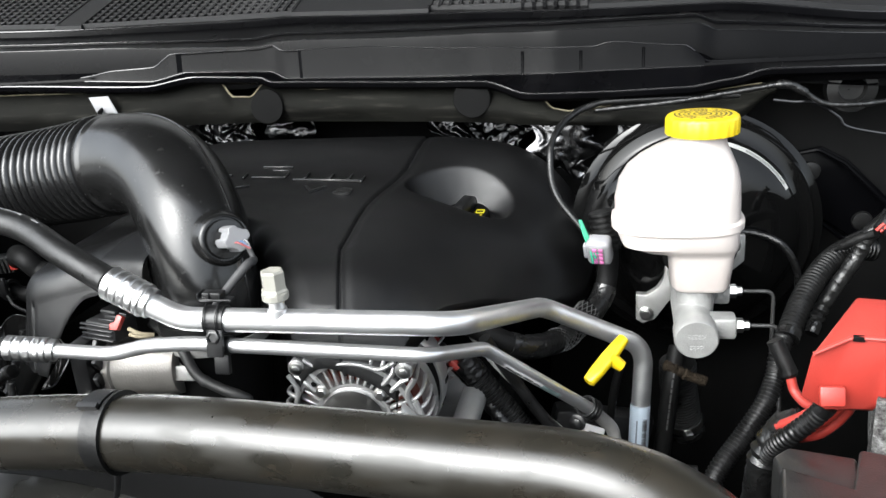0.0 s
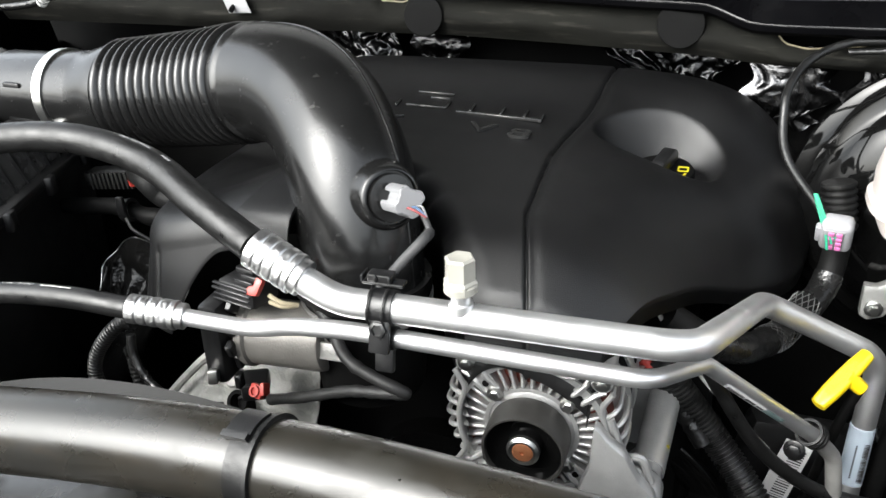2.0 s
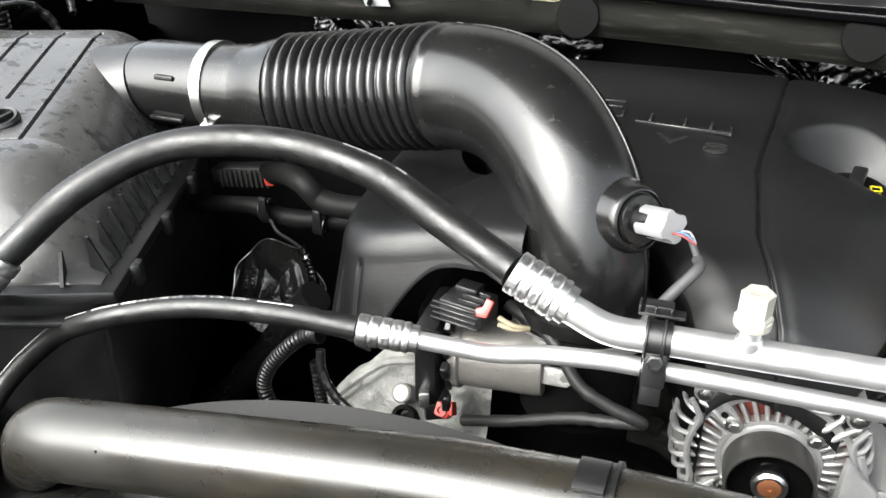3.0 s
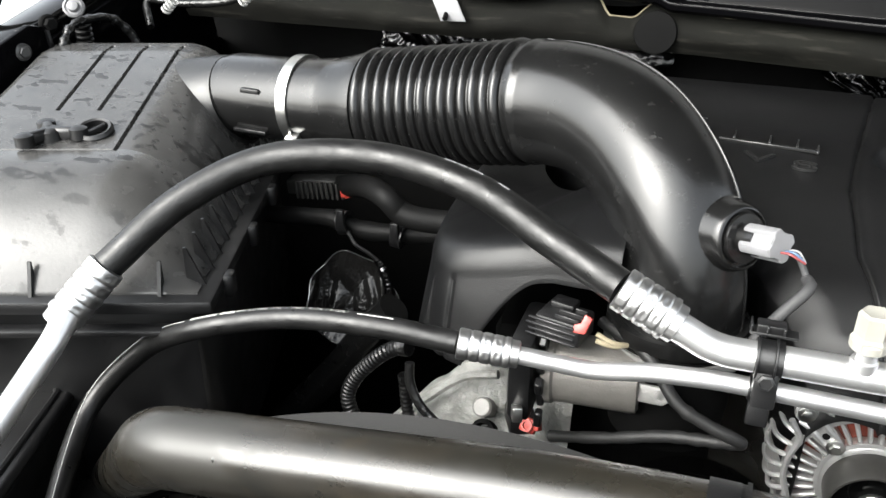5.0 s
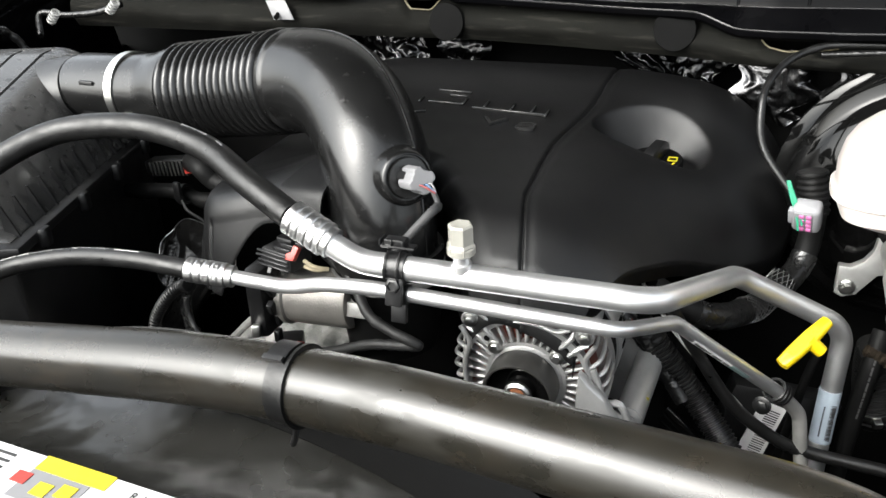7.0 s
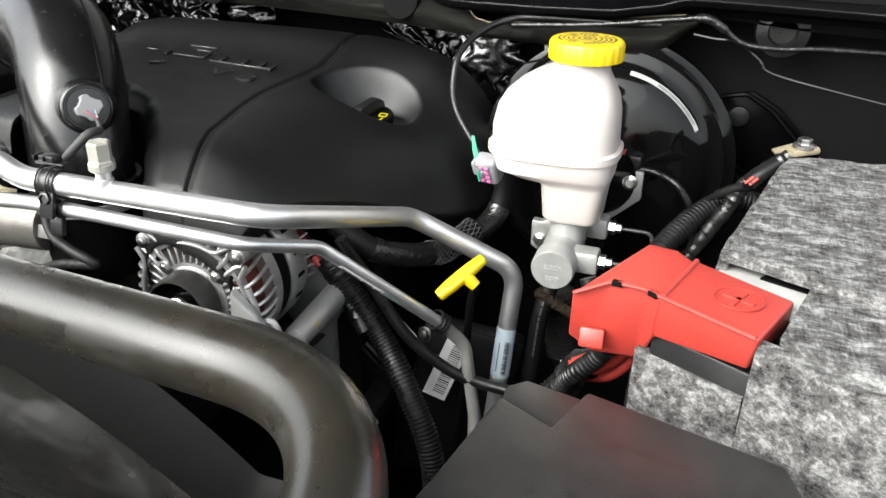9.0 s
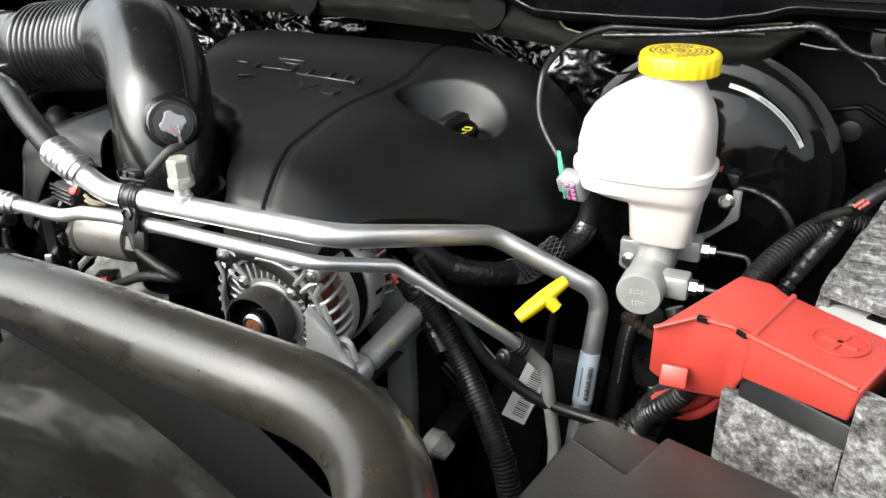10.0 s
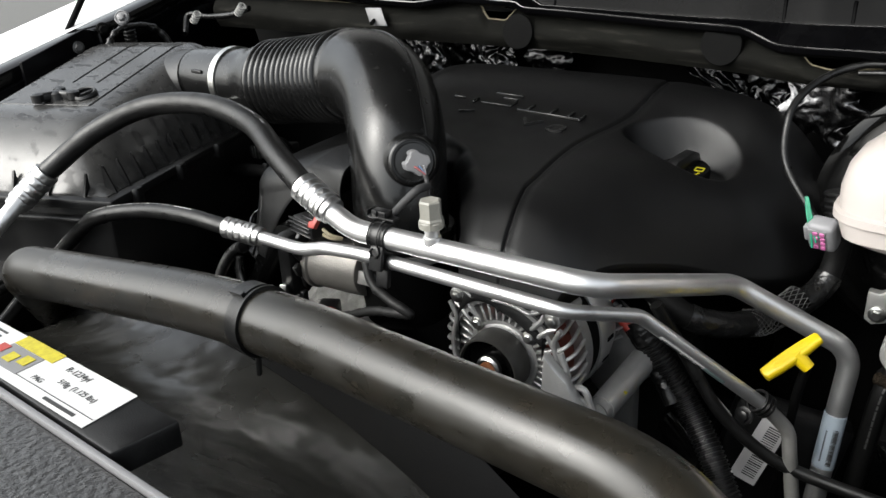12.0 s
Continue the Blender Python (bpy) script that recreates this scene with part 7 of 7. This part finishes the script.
    part("rim", tube(B(), rim, [0.0006 + 0.0009 * max(0, noise.noise(V((k * 0.4, 1, 1)))) for k in range(61)], 6), STEEL, t, "bright tube drawn as the edge highlight")
    solid("thin_lead", tube(B(), cr([(-0.6023, 0.8543, 1.0729), (-0.591, 0.8489, 1.0624), (-0.577, 0.850, 1.054), (-0.566, 0.852, 1.045)], 8), 0.0022, 8), RUBBER, "thin black lead behind the air box", "wire")
    solid("foil_wrapped_lead", tube(B(), cr([(-0.566, 0.852, 1.047), (-0.559, 0.852, 1.030), (-0.555, 0.853, 1.013), (-0.554, 0.856, 0.990)], 12), [0.0055 + 0.0018 * noise.noise(V((k * 0.43, 0, 2))) for k in range(37)], 12), FOIL, "lead wrapped in bright crinkled foil", "wire")
    solid("coolant_hose", tube(B(), cr([(-0.8048, 0.8994, 1.0538), (-0.7065, 0.8938, 1.0609), (-0.6419, 0.8905, 1.0684), (-0.5989, 0.8885, 1.0611), (-0.5568, 0.8883, 1.0641), (-0.5097, 0.8932, 1.0661)], 8), [0.0105 + 0.0007 * math.sin(k * 0.8) for k in range(41)], 16), DEEP, "black taped coolant hose behind the air box", "hose")
    for x, z, lean in ((-0.618, 1.071, 0.2), (-0.553, 1.065, -0.15)):
        bm = B()
        ring(bm, 0.0135, 0.0100, -0.006, 0.006, axis((x, 0.88, z), (1, 0, lean)), 20)
        box(bm, (0.010, 0.006, 0.022), pose(x, 0.868, z + 0.010, 0, 0, 0), 0.002)
        solid("pipe_clip", bm, BLACK, "black plastic clip round the taped hose", "clip", group="pipe clips")
    solid("vacuum_hose", tube(B(), cr([(-0.7378, 0.984, 1.0648), (-0.6909, 0.9724, 1.0714), (-0.6452, 0.9362, 1.0898), (-0.5857, 0.8693, 1.1234), (-0.5499, 0.8376, 1.1292), (-0.5335, 0.8373, 1.115), (-0.5119, 0.837, 1.1098), (-0.4679, 0.8419, 1.1087)], 8), 0.0125, 16), DEEP, "black vacuum hose from the air box", "hose")
    solid("frame_pipe", tube(B(), cr([(-0.5297, 0.8069, 1.0177), (-0.5658, 0.8071, 0.9732), (-0.6049, 0.8088, 0.9187), (-0.6755, 0.8102, 0.8341)], 8), 0.018, 20), DUCT, "thick black pipe low in the bay", "pipe")
    t = thing("relay_plug", (-0.6546, 0.9414, 1.0776), "black plug with a red tab under the duct", "connector")
    bm = B()
    box(bm, (0.085, 0.026, 0.018), pose(-0.6753, 0.9419, 1.0866, 0, -6, 4), 0.003)
    part("body", bm, RELAY, t)
    for k in range(10):
        bm = B()
        box(bm, (0.003, 0.004, 0.020), pose(-0.696 + k * 0.0065, 0.916, 1.0855 + k * 0.0007, 0, -6, 4), 0.0005, 1)
        part("rib", bm, RELAY, t)
    bm = B()
    box(bm, (0.012, 0.010, 0.011), pose(-0.632, 0.915, 1.0918, 0, -6, 4), 0.002)
    part("lock_tab", bm, RED, t, "red lock tab")
    t = thing("battery_tray_box", (-0.6955, 0.4993, 0.9035), "black plastic box below the air filter housing", "box")
    bm = B()
    box(bm, (0.10, 0.14, 0.22), pose(-0.7742, 0.5038, 0.908, 0, 0, 18), 0.015, 3)
    part("shell", bm, BLACK, t)
    bm = B()
    box(bm, (0.106, 0.146, 0.012), pose(-0.7742, 0.5038, 1.014, 0, 0, 18), 0.005, 3)
    part("lid", bm, BLACK, t)
    bm = B()
    tube(bm, fil([V(pose(-0.7742, 0.5038, 1.021, 0, 0, 18) @ V((x, y, 0))) for x, y in ((0.0, 0.060), (0.042, 0.060), (0.042, -0.060), (-0.042, -0.060), (-0.042, 0.060), (0.0, 0.060))], 0.012), 0.0030, 8)
    part("lid_rim", bm, BLACK, t)
    # firewall loom clips
    t = thing("firewall_lead", (-0.9072, 1.062, 1.2493), "black lead with pale clips along the firewall", "wire")
    part("lead", tube(B(), cr([(-0.96, 1.03, 1.235), (-0.9805, 1.059, 1.2625), (-0.9318, 1.062, 1.2611), (-0.8673, 1.059, 1.2675), (-0.8206, 1.059, 1.28)], 8), 0.005, 10), TAPE, t)
    for x, z in ((-0.925, 1.265), (-0.81, 1.282)):
        bm = B()
        for k in range(4):
            ring(bm, 0.0068, 0.0045, -0.011 + k * 0.006, -0.008 + k * 0.006, axis((x, 1.030, z), (0.75, -0.1, 0.65)), 14)
        part("clip", bm, PALEG, t, "pale ribbed plastic clip")


def lower_engine():
    bm = B()
    box(bm, (0.45, 0.28, 0.45), pose(-0.2, 0.95, 0.80), 0.02)
    solid("engine_block", bm, DARK, "dark oily engine block under the cover", "engine")


def fender():
    ang = math.degrees(math.atan2(0.17, 0.70))
    bm = B()
    box(bm, (0.05, 1.7, 0.03), pose(-1.03, 0.60, 1.18, ang, 0, 0), 0.010)
    solid("fender_rail", bm, PAINT, "gloss black painted fender rail", "fender", "structure")
    bm = B()
    box(bm, (0.16, 1.7, 0.012), pose(-1.13, 0.60, 1.188, ang, 0, 0), 0.004)
    solid("fender_top", bm, WALLW, "pale silver painted fender top", "fender", "structure")
    bm = B()
    box(bm, (0.012, 0.75, 0.17), pose(-1.004, 0.86, 1.147, ang, 0, 0), 0.003)
    solid("fender_apron", bm, PAINT3, "black inner fender apron panel", "fender", "structure")
    t = thing("hood_strut", (-1.069, 0.85, 1.2), "dark gas strut that holds the hood", "strut")
    a, b = V((-1.069, 0.850, 1.225)), V((-1.069, 1.20, 1.66))
    part("cylinder", tube(B(), [a, a.lerp(b, 0.9)], 0.0055, 14), DARK, t)
    bm = B()
    box(bm, (0.02, 0.03, 0.03), Matrix.Translation(a), 0.003)
    part("mount", bm, BLACK, t)
    t = thing("fender_bracket", (-0.995, 0.83, 1.1), "black steel bracket bolted to the inner fender", "bracket")
    bm = B()
    prism(bm, [(0.74, 1.10), (0.895, 1.13), (0.878, 1.262), (0.855, 1.268), (0.74, 1.235)], -0.004, 0.004, Matrix.Translation((-0.990, 0, 0)) @ Matrix(((0, 0, 1, 0), (1, 0, 0, 0), (0, 1, 0, 0), (0, 0, 0, 1))), 0.0015)
    part("plate", bm, PAINT3, t)
    part("edge", tube(B(), [(-0.985, 0.893, 1.14), (-0.985, 0.878, 1.258)], 0.0035, 8), EDGE, t)
    bm = B()
    bolt(bm, (-0.986, 0.838, 1.2415), (1, -0.3, 0.1), 0.0065, 0.008)
    part("bolt", bm, LINE, t)
    t = thing("fender_stud", (-1.0, 0.896, 1.26), "dark nut on a stud of the inner fender", "nut")
    bm = B()
    bolt(bm, (-0.999, 0.896, 1.261), (1, -0.4, 0.1), 0.0075, 0.012)
    part("nut", bm, DARK, t)
    t = thing("washer_fluid_neck", (-0.985, 0.935, 1.20), "pale round cap on a ribbed black neck by the fender", "cap")
    cm = axis((-0.985, 0.928, 1.275), (0.45, -0.75, 0.45))
    part("cap", lathe(B(), [(0.010, -0.004), (0.0125, 0.0), (0.0125, 0.004), (0.010, 0.006), (0.009, 0.004), (0.007, 0.004), (0.006, 0.010), (0.003, 0.011)], cm, 28), GREY, t)
    for k in range(5):
        part("neck_rib", lathe(B(), [(0.007, -0.003), (0.0105, -0.001), (0.0105, 0.001), (0.007, 0.003)], axis((-0.985, 0.936, 1.228 + k * 0.0065), (0.1, -0.2, 0.9)), 18), RUBBER, t)
    P = cr([(-0.965, 0.870, 1.225), (-0.970, 0.885, 1.243), (-0.972, 0.905, 1.258), (-0.970, 0.930, 1.262), (-0.966, 0.965, 1.257), (-0.958, 0.985, 1.238), (-0.950, 0.992, 1.215)], 8)
    solid("taped_lead", tube(B(), P, [0.0055 + 0.0022 * noise.noise(V((k * 0.4, 7, 1))) for k in range(len(P))], 12), TAPE, "black taped wires sagging behind the air box", "wire")


ground()
bay()
hood()
fender()
cowl()
lower_engine()
shroud()
front_bar()
engine_cover()
oil_cap()
intake_elbow()
throttle()
air_box()
line_sets()
alternator()
dipstick()
brake_unit()
battery()
fuse_box()
hoses()
right_clutter()
centre_clutter()
left_clutter()
